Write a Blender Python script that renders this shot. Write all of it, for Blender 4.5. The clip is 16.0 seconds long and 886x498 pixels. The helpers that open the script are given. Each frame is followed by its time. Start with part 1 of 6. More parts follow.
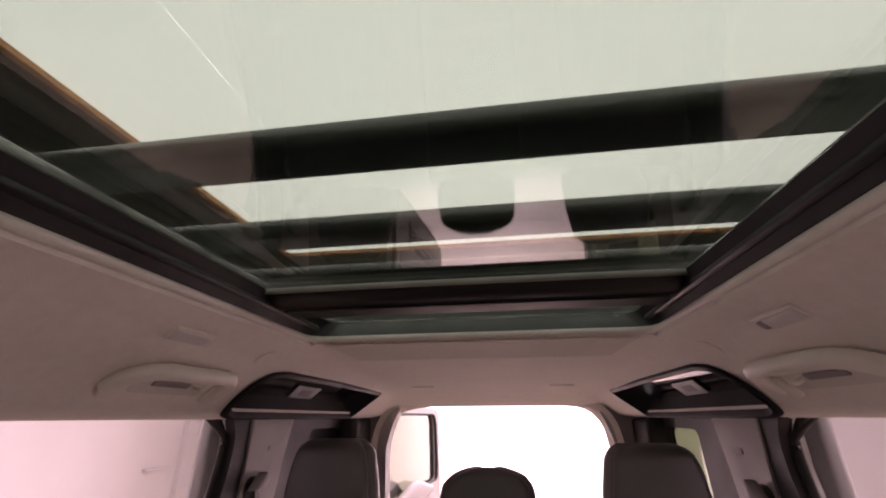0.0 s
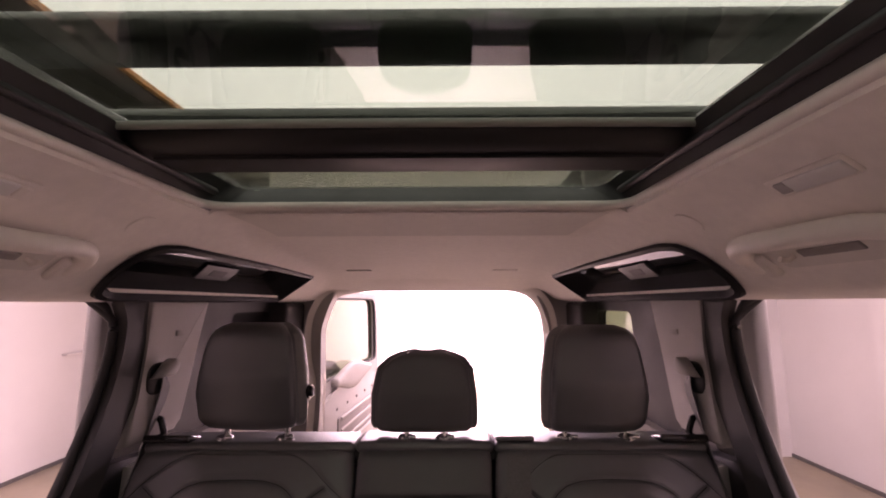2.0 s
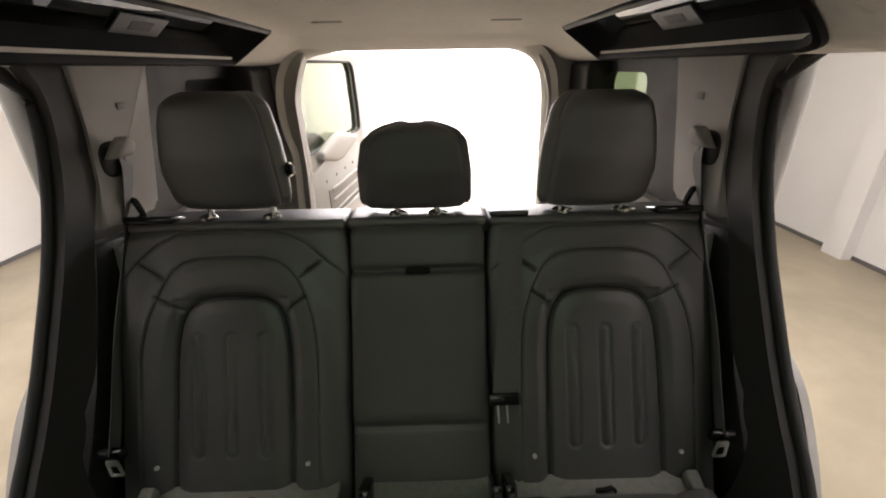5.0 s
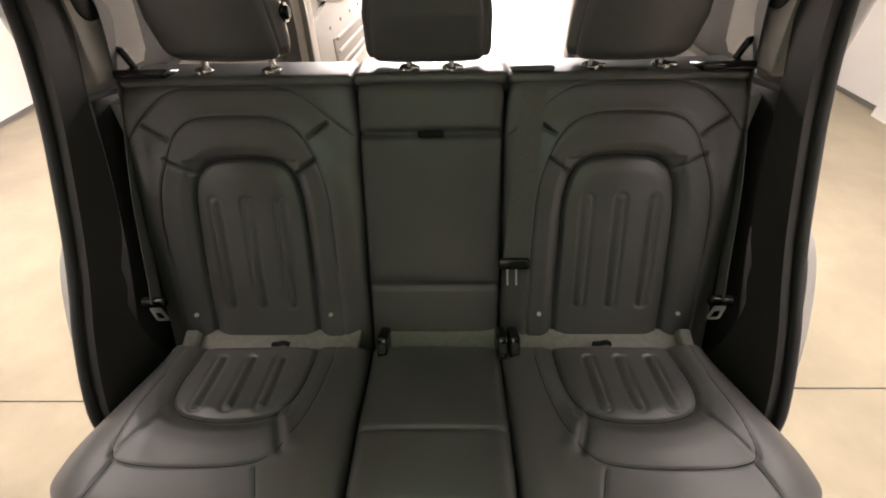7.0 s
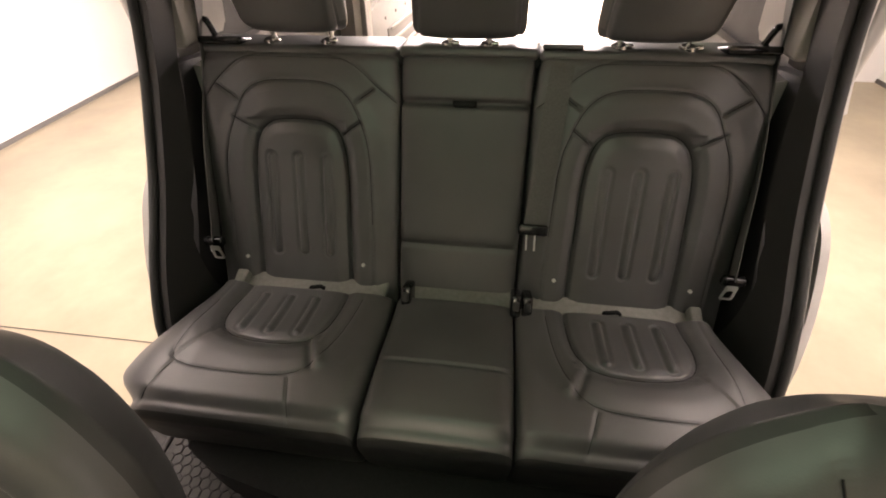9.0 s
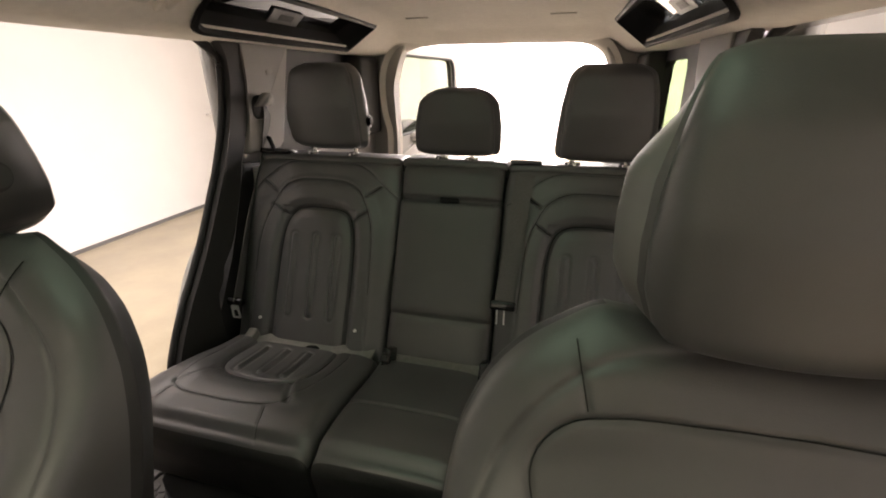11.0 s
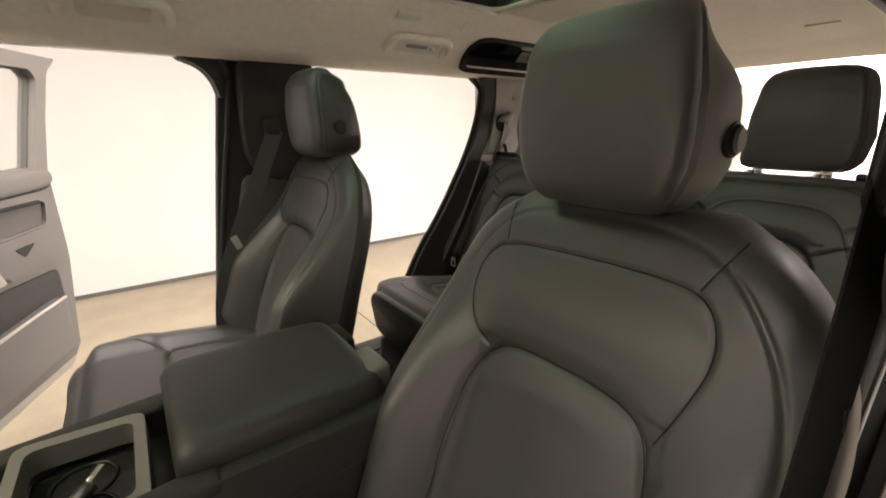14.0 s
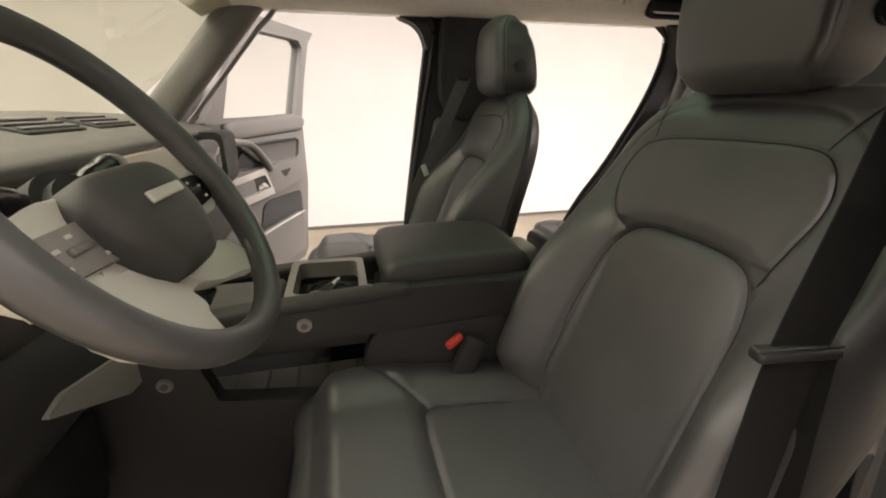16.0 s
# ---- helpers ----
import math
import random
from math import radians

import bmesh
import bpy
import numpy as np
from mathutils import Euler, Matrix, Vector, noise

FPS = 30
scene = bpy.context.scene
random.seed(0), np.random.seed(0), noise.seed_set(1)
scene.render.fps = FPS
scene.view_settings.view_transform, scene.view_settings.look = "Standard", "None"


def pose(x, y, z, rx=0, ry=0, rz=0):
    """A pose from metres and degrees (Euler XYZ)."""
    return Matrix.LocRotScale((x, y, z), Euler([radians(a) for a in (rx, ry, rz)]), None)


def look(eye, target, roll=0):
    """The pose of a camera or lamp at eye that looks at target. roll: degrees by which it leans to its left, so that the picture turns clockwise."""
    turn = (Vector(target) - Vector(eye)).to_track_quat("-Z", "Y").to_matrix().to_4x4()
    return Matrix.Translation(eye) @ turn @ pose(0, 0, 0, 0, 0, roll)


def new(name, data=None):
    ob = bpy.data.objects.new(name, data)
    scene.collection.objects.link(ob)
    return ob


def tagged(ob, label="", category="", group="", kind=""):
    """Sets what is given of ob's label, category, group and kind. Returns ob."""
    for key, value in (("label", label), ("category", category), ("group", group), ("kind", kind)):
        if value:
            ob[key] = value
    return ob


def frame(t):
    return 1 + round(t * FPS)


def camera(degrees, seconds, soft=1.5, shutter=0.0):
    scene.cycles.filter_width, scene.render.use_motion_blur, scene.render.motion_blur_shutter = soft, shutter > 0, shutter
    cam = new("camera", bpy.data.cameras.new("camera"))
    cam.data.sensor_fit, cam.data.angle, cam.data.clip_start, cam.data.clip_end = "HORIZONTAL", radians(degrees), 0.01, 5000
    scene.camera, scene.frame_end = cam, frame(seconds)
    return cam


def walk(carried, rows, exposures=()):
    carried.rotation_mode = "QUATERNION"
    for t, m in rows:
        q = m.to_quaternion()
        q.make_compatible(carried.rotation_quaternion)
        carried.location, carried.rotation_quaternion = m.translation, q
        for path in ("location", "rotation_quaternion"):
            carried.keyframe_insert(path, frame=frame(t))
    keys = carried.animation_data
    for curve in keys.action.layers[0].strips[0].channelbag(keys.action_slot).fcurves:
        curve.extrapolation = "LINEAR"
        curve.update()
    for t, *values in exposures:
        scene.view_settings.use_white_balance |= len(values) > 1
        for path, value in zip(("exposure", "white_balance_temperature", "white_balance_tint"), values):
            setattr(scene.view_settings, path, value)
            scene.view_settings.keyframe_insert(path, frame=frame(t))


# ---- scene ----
cam = camera(93.6, 16.0, soft=1.9)
PATH = [
    (0, (0.061, -0.013, 1.741), (-0.21, 1.821, 2.491), -0.2),
    (0.5, (0.06, 0.044, 1.742), (-0.114, 1.918, 2.42), -0.2),
    (1, (0.064, 0.093, 1.742), (-0.046, 2.009, 2.307), -0.1),
    (1.5, (0.054, 0.123, 1.741), (0.003, 2.08, 2.153), -0.2),
    (2, (0.045, 0.154, 1.734), (0.034, 2.137, 1.991), -0.2),
    (2.5, (0.04, 0.169, 1.737), (0.057, 2.166, 1.843), -0.2),
    (3, (0.042, 0.188, 1.73), (0.071, 2.187, 1.69), -0.4),
    (3.5, (0.037, 0.208, 1.73), (0.076, 2.198, 1.536), -0.4),
    (4, (0.039, 0.235, 1.725), (0.077, 2.198, 1.34), -0.6),
    (4.5, (0.036, 0.25, 1.725), (0.074, 2.159, 1.128), -0.7),
    (5, (0.037, 0.263, 1.729), (0.072, 2.093, 0.924), -0.9),
    (7.5, (0.038, 0.283, 1.718), (-0.041, 1.7, 0.308), -1.6),
    (8, (0.036, 0.27, 1.706), (-0.09, 1.655, 0.269), -1.7),
    (8.5, (0.049, 0.205, 1.705), (-0.128, 1.61, 0.292), -1.6),
    (9, (0.074, 0.166, 1.71), (-0.148, 1.636, 0.372), -1.5),
    (9.5, (0.091, 0.115, 1.701), (-0.159, 1.694, 0.501), -1.2),
    (9.7, (0.098, 0.091, 1.695), (-0.164, 1.715, 0.559), -1.1),
    (11.8, (0.382, -0.056, 1.639), (-0.338, 1.694, 0.992), -0.4),
    (12, (0.419, -0.061, 1.636), (-0.393, 1.654, 1.004), -0.7),
    (12.5, (0.483, -0.105, 1.618), (-0.534, 1.505, 1.006), -0.6),
    (13, (0.533, -0.147, 1.595), (-0.682, 1.324, 0.995), -0.7),
    (13.5, (0.597, -0.153, 1.587), (-0.793, 1.151, 0.984), -1.1),
    (14, (0.685, -0.156, 1.562), (-0.855, 0.987, 0.993), -0.5),
    (14.5, (0.747, -0.163, 1.542), (-0.921, 0.788, 0.981), -0.4),
    (15, (0.786, -0.199, 1.51), (-0.971, 0.562, 0.93), -0.3),
    (15.5, (0.833, -0.224, 1.482), (-0.979, 0.366, 0.875), -0.2),
    (16, (0.87, -0.24, 1.456), (-0.967, 0.211, 0.808), -0.2),
]
walk(cam, [(t, look(eye, target, roll)) for t, eye, target, roll in PATH],
     exposures=[(0.0, 0.55, 6750, 60), (1.5, 0.75, 6950, 66), (3.0, 0.8, 6850, 54), (4.0, 0.88, 6550, 29), (4.6, 0.82, 6400, 17), (7.5, 1.5, 6880, 21), (9.0, 1.62, 7150, 26), (9.5, 1.5, 7050, 24), (12.0, 1.1, 6800, 21), (13.5, 1.12, 6900, 20), (16.0, 1.1, 6700, 18)])

# ---- world and light ----
GROUND = 0.15
world = bpy.data.worlds.new("studio_world")
scene.world = world
world.use_nodes = True
world.node_tree.nodes["Background"].inputs[0].default_value = (1.0, 0.97, 0.92, 1)
world.node_tree.nodes["Background"].inputs[1].default_value = 0.05


def area_lamp(name, m, sx, sy, watts, colour):
    d = bpy.data.lights.new(name, "AREA")
    d.shape, d.size, d.size_y, d.energy, d.color = "RECTANGLE", sx, sy, watts, colour
    o = new(name, d)
    o.matrix_world = m
    return o


# unseen lamps added to brighten the side walls, and the bright bay behind the tail
area_lamp("west_wash_light", look((-2.75, 0.5, 3.25), (-3.3, 0.5, 0.2)), 7.5, 0.25, 3, (1.0, 0.965, 0.92))
area_lamp("east_wash_light", look((2.75, 0.5, 3.25), (3.2, 0.5, 0.2)), 7.5, 0.25, 3, (1.0, 0.965, 0.92))
# stronger than the bay needs, so that its bounce lifts the headliner
area_lamp("rear_bay_light", pose(0.0, 8.2, 3.1), 3.5, 2.5, 1100, (1.0, 0.97, 0.94))

# ---- materials ----


def material(name, colour, rough=0.5, metal=0.0, vary=0.08, scale=12.0, grain=0.0, grain_scale=400.0, stains=0.0, stain_scale=1.5,
             random_tone=0.0, coat=0.0, spec=0.5):
    m = bpy.data.materials.new(name)
    m.use_nodes = True
    nt = m.node_tree
    b = nt.nodes["Principled BSDF"]
    b.inputs["Roughness"].default_value = rough
    b.inputs["Metallic"].default_value = metal
    b.inputs["Coat Weight"].default_value = coat
    b.inputs["Specular IOR Level"].default_value = spec
    tc = nt.nodes.new("ShaderNodeTexCoord")
    n1 = nt.nodes.new("ShaderNodeTexNoise")
    n1.inputs["Scale"].default_value = scale
    n1.inputs["Detail"].default_value = 5
    nt.links.new(tc.outputs["Object"], n1.inputs["Vector"])
    r = nt.nodes.new("ShaderNodeMapRange")
    r.inputs["From Min"].default_value, r.inputs["From Max"].default_value = 0.3, 0.7
    r.inputs["To Min"].default_value, r.inputs["To Max"].default_value = 1 - vary, 1 + vary
    nt.links.new(n1.outputs["Fac"], r.inputs["Value"])
    last = r.outputs["Result"]
    if stains:
        n2 = nt.nodes.new("ShaderNodeTexNoise")
        n2.inputs["Scale"].default_value = stain_scale
        n2.inputs["Detail"].default_value = 8
        n2.inputs["Roughness"].default_value = 0.65
        nt.links.new(tc.outputs["Object"], n2.inputs["Vector"])
        r2 = nt.nodes.new("ShaderNodeMapRange")
        r2.inputs["From Min"].default_value, r2.inputs["From Max"].default_value = 0.35, 0.65
        r2.inputs["To Min"].default_value, r2.inputs["To Max"].default_value = 1 - stains, 1 + stains
        nt.links.new(n2.outputs["Fac"], r2.inputs["Value"])
        mm = nt.nodes.new("ShaderNodeMath")
        mm.operation = "MULTIPLY"
        nt.links.new(last, mm.inputs[0])
        nt.links.new(r2.outputs["Result"], mm.inputs[1])
        last = mm.outputs[0]
    mix = nt.nodes.new("ShaderNodeVectorMath")
    mix.operation = "SCALE"
    mix.inputs[0].default_value = colour[:3]
    nt.links.new(last, mix.inputs["Scale"])
    nt.links.new(mix.outputs[0], b.inputs["Base Color"])
    rr = nt.nodes.new("ShaderNodeMapRange")
    rr.inputs["From Min"].default_value, rr.inputs["From Max"].default_value = 0.3, 0.7
    rr.inputs["To Min"].default_value, rr.inputs["To Max"].default_value = max(0.02, rough - 0.06), min(1, rough + 0.06)
    nt.links.new(n1.outputs["Fac"], rr.inputs["Value"])
    nt.links.new(rr.outputs["Result"], b.inputs["Roughness"])
    if grain:
        v = nt.nodes.new("ShaderNodeTexVoronoi")
        v.inputs["Scale"].default_value = grain_scale
        nt.links.new(tc.outputs["Object"], v.inputs["Vector"])
        bp = nt.nodes.new("ShaderNodeBump")
        bp.inputs["Strength"].default_value = grain
        bp.inputs["Distance"].default_value = 0.0006
        nt.links.new(v.outputs["Distance"], bp.inputs["Height"])
        nt.links.new(bp.outputs["Normal"], b.inputs["Normal"])
    return m


def glass(name, tint, ior=1.45, smooth=0.0):
    m = bpy.data.materials.new(name)
    m.use_nodes = True
    nt = m.node_tree
    nt.nodes.remove(nt.nodes["Principled BSDF"])
    tr, gl, fr, mx, pw, ad = [nt.nodes.new(k) for k in ("ShaderNodeBsdfTransparent", "ShaderNodeBsdfGlossy", "ShaderNodeLayerWeight", "ShaderNodeMixShader", "ShaderNodeMath", "ShaderNodeMath")]
    tr.inputs[0].default_value = (*tint, 1)
    gl.inputs["Roughness"].default_value = smooth
    fr.inputs["Blend"].default_value = 0.5
    pw.operation, ad.operation = "POWER", "MULTIPLY_ADD"
    pw.inputs[1].default_value = 5.0
    base = ((ior - 1) / (ior + 1)) ** 2
    ad.inputs[1].default_value, ad.inputs[2].default_value = 1 - base, base
    nt.links.new(fr.outputs["Facing"], pw.inputs[0])
    nt.links.new(pw.outputs[0], ad.inputs[0])
    nt.links.new(ad.outputs[0], mx.inputs[0])
    nt.links.new(tr.outputs[0], mx.inputs[1])
    nt.links.new(gl.outputs[0], mx.inputs[2])
    nt.links.new(mx.outputs[0], nt.nodes["Material Output"].inputs["Surface"])
    return m


def glow(name, colour, strength):
    m = bpy.data.materials.new(name)
    m.use_nodes = True
    b = m.node_tree.nodes["Principled BSDF"]
    b.inputs["Base Color"].default_value = (0.8, 0.8, 0.78, 1)
    b.inputs["Emission Color"].default_value = (*colour, 1)
    b.inputs["Emission Strength"].default_value = strength
    return m


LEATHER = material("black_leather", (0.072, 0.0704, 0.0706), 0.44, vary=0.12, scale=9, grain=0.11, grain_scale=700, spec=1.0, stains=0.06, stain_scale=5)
LEATHER_SOFT = material("black_perforated_leather", (0.062, 0.0605, 0.0605), 0.5, vary=0.08, scale=14, grain=0.12, grain_scale=420, spec=0.75)
# seat leather lightened to paint side light and sheen into the colour
LIT_LEATHER = material("lit_side_leather", (0.15, 0.146, 0.140), 0.5, vary=0.06, grain=0.10, grain_scale=600, spec=0.6)
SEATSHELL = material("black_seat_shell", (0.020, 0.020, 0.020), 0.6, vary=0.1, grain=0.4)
CARPET = material("black_carpet", (0.016, 0.016, 0.016), 0.95, vary=0.35, scale=180, grain=1.0, grain_scale=700)
RUBBER = material("black_rubber", (0.022, 0.022, 0.022), 0.7, vary=0.15, scale=40, grain=0.3)
MATRUBBER = material("grey_rubber_mat", (0.055, 0.053, 0.050), 0.65, vary=0.2, scale=30, stains=0.15, stain_scale=9)
LINER = material("cream_headliner_cloth", (0.83, 0.785, 0.72), 0.95, vary=0.035, scale=60, grain=0.6, grain_scale=900, stains=0.03, stain_scale=3)
LINERTRIM = material("cream_trim_plastic", (0.79, 0.745, 0.68), 0.6, vary=0.03, scale=30, grain=0.3, grain_scale=700)
GREYTRIM = material("warm_grey_trim_plastic", (0.29, 0.272, 0.255), 0.6, vary=0.05, scale=18, grain=0.4, grain_scale=650)
DARKTRIM = material("charcoal_trim_plastic", (0.034, 0.033, 0.032), 0.6, vary=0.08, scale=18, grain=0.3, grain_scale=800, spec=0.35)
MIDTRIM = material("mid_grey_soft_trim", (0.10, 0.095, 0.09), 0.62, vary=0.06, scale=18, grain=0.5, grain_scale=600)
BLACKGLOSS = material("black_gloss_plastic", (0.012, 0.012, 0.013), 0.22, vary=0.05)
PODTRIM = material("black_pod_moulding", (0.010, 0.010, 0.011), 0.6, vary=0.1, grain=0.3, spec=0.15)
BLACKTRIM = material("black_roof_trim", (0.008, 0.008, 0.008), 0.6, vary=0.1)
SILVER = material("satin_silver_trim", (0.27, 0.26, 0.24), 0.45, metal=0.5, vary=0.04)
WHEELSILVER = material("pale_silver_wheel_trim", (0.74, 0.72, 0.65), 0.45, metal=0.1, vary=0.03)
STEEL = material("pale_pressed_steel", (0.62, 0.61, 0.59), 0.35, metal=0.35, vary=0.03)
CHROME = material("bright_chrome", (0.75, 0.74, 0.72), 0.14, metal=1.0, vary=0.02)
BODYPAINT = material("silver_grey_car_paint", (0.42, 0.41, 0.39), 0.35, metal=0.25, vary=0.03, coat=0.5)
WEBBING = material("black_belt_webbing", (0.012, 0.012, 0.0118), 0.8, vary=0.15, scale=260, grain=0.8, grain_scale=900, spec=0.2)
WEBGREY = material("grey_belt_webbing", (0.115, 0.112, 0.108), 0.75, vary=0.15, scale=260, grain=0.8, grain_scale=900)
RED = material("red_buckle_button", (0.75, 0.06, 0.035), 0.4, vary=0.04)
WALLWHITE = material("white_painted_wall", (0.60, 0.588, 0.572), 0.85, vary=0.02, scale=2, grain=0.2, grain_scale=120, stains=0.03, stain_scale=0.7)
CONCRETE = material("sealed_beige_concrete", (0.300, 0.258, 0.186), 0.42, vary=0.10, scale=3.2, stains=0.16, stain_scale=0.9, grain=0.15, grain_scale=90)
DARKCEIL = material("dark_studio_ceiling", (0.055, 0.055, 0.05), 0.9, vary=0.2, scale=3)
WOOD = material("orange_pine_batten", (0.55, 0.24, 0.09), 0.55, vary=0.2, scale=9, stains=0.2, stain_scale=14)
RACKMETAL = material("dark_rack_metal", (0.085, 0.09, 0.08), 0.32, vary=0.1, metal=0.5)
BEAMEDGE = material("grey_green_beam_edge", (0.26, 0.28, 0.24), 0.35, vary=0.05)
BEVELCLOTH = material("grey_green_bevel_cloth", (0.70, 0.67, 0.61), 0.9, vary=0.03, scale=60, grain=0.4, grain_scale=900)
TGTRIM = material("pale_grey_tailgate_trim", (0.46, 0.445, 0.42), 0.6, vary=0.04, scale=18, grain=0.4, grain_scale=650)
DARKPANE = material("opaque_black_pane", (0.006, 0.006, 0.007), 0.7, vary=0.05, spec=0.1)
STICKER = material("grey_printed_label", (0.085, 0.085, 0.085), 0.5, vary=0.1, scale=60)
WHITEPRINT = material("white_print", (0.7, 0.69, 0.66), 0.5, vary=0.02)
DOORTRIM = material("slate_grey_door_trim", (0.15, 0.143, 0.135), 0.6, vary=0.06, scale=18, grain=0.4, grain_scale=650)
PADTRIM = material("dark_grey_airbag_cover", (0.060, 0.058, 0.056), 0.55, vary=0.06, scale=18, grain=0.2, grain_scale=600)
THREAD = material("black_sewing_thread", (0.012, 0.012, 0.012), 0.8, vary=0.2, scale=300)
# darker leather: paints shade on front seat sides and backs; also the armrest lid
DARK_HIDE = material("dark_hide", (0.036, 0.035, 0.0345), 0.5, vary=0.1, scale=9, grain=0.1, grain_scale=620)
PINKFACIA = material("pale_dash_panel", (0.58, 0.50, 0.43), 0.5, vary=0.04)
ROOFGLASS = glass("green_tinted_roof_glass", (0.352, 0.434, 0.374), 1.5)
PILLARTRIM = material("soft_grey_pillar_trim", (0.072, 0.070, 0.067), 0.62, vary=0.07, scale=18, grain=0.10, grain_scale=800)
BITEGREY = material("pale_grey_seat_carpet", (0.25, 0.24, 0.225), 0.85, vary=0.12, scale=90, grain=0.6, grain_scale=500)
SIDEGLASS = glass("clear_side_glass", (0.965, 0.97, 0.955), 1.3)
TINTGLASS = glass("green_tinted_side_glass", (0.62, 0.72, 0.55), 1.45)
GATEGLASS = glass("grey_tinted_tailgate_glass", (0.42, 0.45, 0.385), 1.45)
ALPINEGLASS = glass("dark_alpine_glass", (0.03, 0.035, 0.035), 1.5)
WSGLASS = glass("yellow_tinted_windscreen_glass", (0.80, 0.82, 0.68), 1.45)
SOFTLIGHT = glow("lit_white_fabric", (1.0, 0.965, 0.90), 2.4)
TUBELIGHT = glow("white_tube_lamp", (1.0, 0.98, 0.92), 8.0)

# ---- mesh helpers ----


def mesh_from(name, verts, faces, mat, smooth=True, sharp=None):
    me = bpy.data.meshes.new(name)
    me.from_pydata([tuple(map(float, v)) for v in verts], [], [tuple(map(int, f)) for f in faces])
    me.materials.append(mat)
    me.validate()
    if smooth:
        me.polygons.foreach_set("use_smooth", [True] * len(me.polygons))
        if sharp:
            me.set_sharp_from_angle(angle=radians(sharp))
    me.update()
    return me


def bm_mesh(name, bm, mat, smooth=True, sharp=35):
    bmesh.ops.recalc_face_normals(bm, faces=bm.faces)
    me = bpy.data.meshes.new(name)
    bm.to_mesh(me)
    bm.free()
    me.materials.append(mat)
    if smooth:
        me.polygons.foreach_set("use_smooth", [True] * len(me.polygons))
        me.set_sharp_from_angle(angle=radians(sharp))
    return me


def thing(name, label, category, at=(0, 0, 0), group="", kind=""):
    return tagged(at_place(new(name), at), label, category, group, kind)


def at_place(o, at):
    o.location = at
    return o


def part(name, me, parent, label="", m=None):
    """A mesh given in world coordinates, hung under its thing (whose place is taken off)."""
    o = new(name, me)
    if parent is not None:
        o.parent = parent
        base = Vector((0, 0, 0))
        p = parent
        while p is not None:
            base += p.location
            p = p.parent
        o.location = -base
    if m is not None:
        o.matrix_basis = Matrix.Translation(o.location) @ m
    if label:
        o["label"] = label
    return o


def solo(name, me, label, category, group="", kind=""):
    return tagged(new(name, me), label, category, group, kind)


def rbox(name, c, s, mat, bevel=0.01, seg=3, rot=(0, 0, 0), taper=None):
    """A rounded block: centre, full sizes, rounding; taper scales the top in x and y."""
    bm = bmesh.new()
    bmesh.ops.create_cube(bm, size=1)
    for v in bm.verts:
        k = (taper[0], taper[1]) if taper and v.co.z > 0 else (1, 1)
        v.co = Vector((v.co.x * s[0] * k[0], v.co.y * s[1] * k[1], v.co.z * s[2]))
    if bevel:
        bmesh.ops.bevel(bm, geom=bm.edges[:], offset=min(bevel, min(s) * 0.49), segments=seg, profile=0.5, affect="EDGES")
    bmesh.ops.transform(bm, matrix=pose(*c, *rot), verts=bm.verts)
    return bm_mesh(name, bm, mat)


def cyl(name, c, r, h, mat, axis="z", seg=24, r2=None, bevel=0.0, rot=None):
    bm = bmesh.new()
    bmesh.ops.create_cone(bm, cap_ends=True, segments=seg, radius1=r, radius2=r if r2 is None else r2, depth=h)
    if bevel:
        bmesh.ops.bevel(bm, geom=[e for e in bm.edges if abs(e.verts[0].co.z - e.verts[1].co.z) < 1e-6], offset=bevel, segments=2, affect="EDGES")
    turn = rot if rot else {"z": (0, 0, 0), "x": (0, 90, 0), "y": (90, 0, 0)}[axis]
    bmesh.ops.transform(bm, matrix=pose(*c, *turn), verts=bm.verts)
    return bm_mesh(name, bm, mat)


def prism(name, poly, lo, hi, mat, axis="x", bevel=0.006, seg=2):
    """A plate whose outline is given in the two other axes, with rounded rims."""
    bm = bmesh.new()
    put = {"x": lambda a, b, d: (d, a, b), "y": lambda a, b, d: (a, d, b), "z": lambda a, b, d: (a, b, d)}[axis]
    v0 = [bm.verts.new(put(a, b, lo)) for a, b in poly]
    v1 = [bm.verts.new(put(a, b, hi)) for a, b in poly]
    n = len(poly)
    bm.faces.new(v0)
    bm.faces.new(v1)
    for i in range(n):
        bm.faces.new((v0[i], v0[(i + 1) % n], v1[(i + 1) % n], v1[i]))
    if bevel:
        rim = [e for e in bm.edges if (e.verts[0] in v0) == (e.verts[1] in v0)]
        bmesh.ops.bevel(bm, geom=rim, offset=bevel, segments=seg, profile=0.5, affect="EDGES")
    return bm_mesh(name, bm, mat)


def rounded(poly, r=0.03, n=4):
    """The outline with its corners rounded."""
    out = []
    for i, p in enumerate(poly):
        p, a, b = Vector(p), Vector(poly[i - 1]), Vector(poly[(i + 1) % len(poly)])
        u, w = a - p, b - p
        k = min(r, u.length * 0.45, w.length * 0.45)
        s, e = p + u.normalized() * k, p + w.normalized() * k
        for j in range(n + 1):
            t = j / n
            out.append(tuple((1 - t) ** 2 * s + 2 * t * (1 - t) * p + t * t * e))
    return out


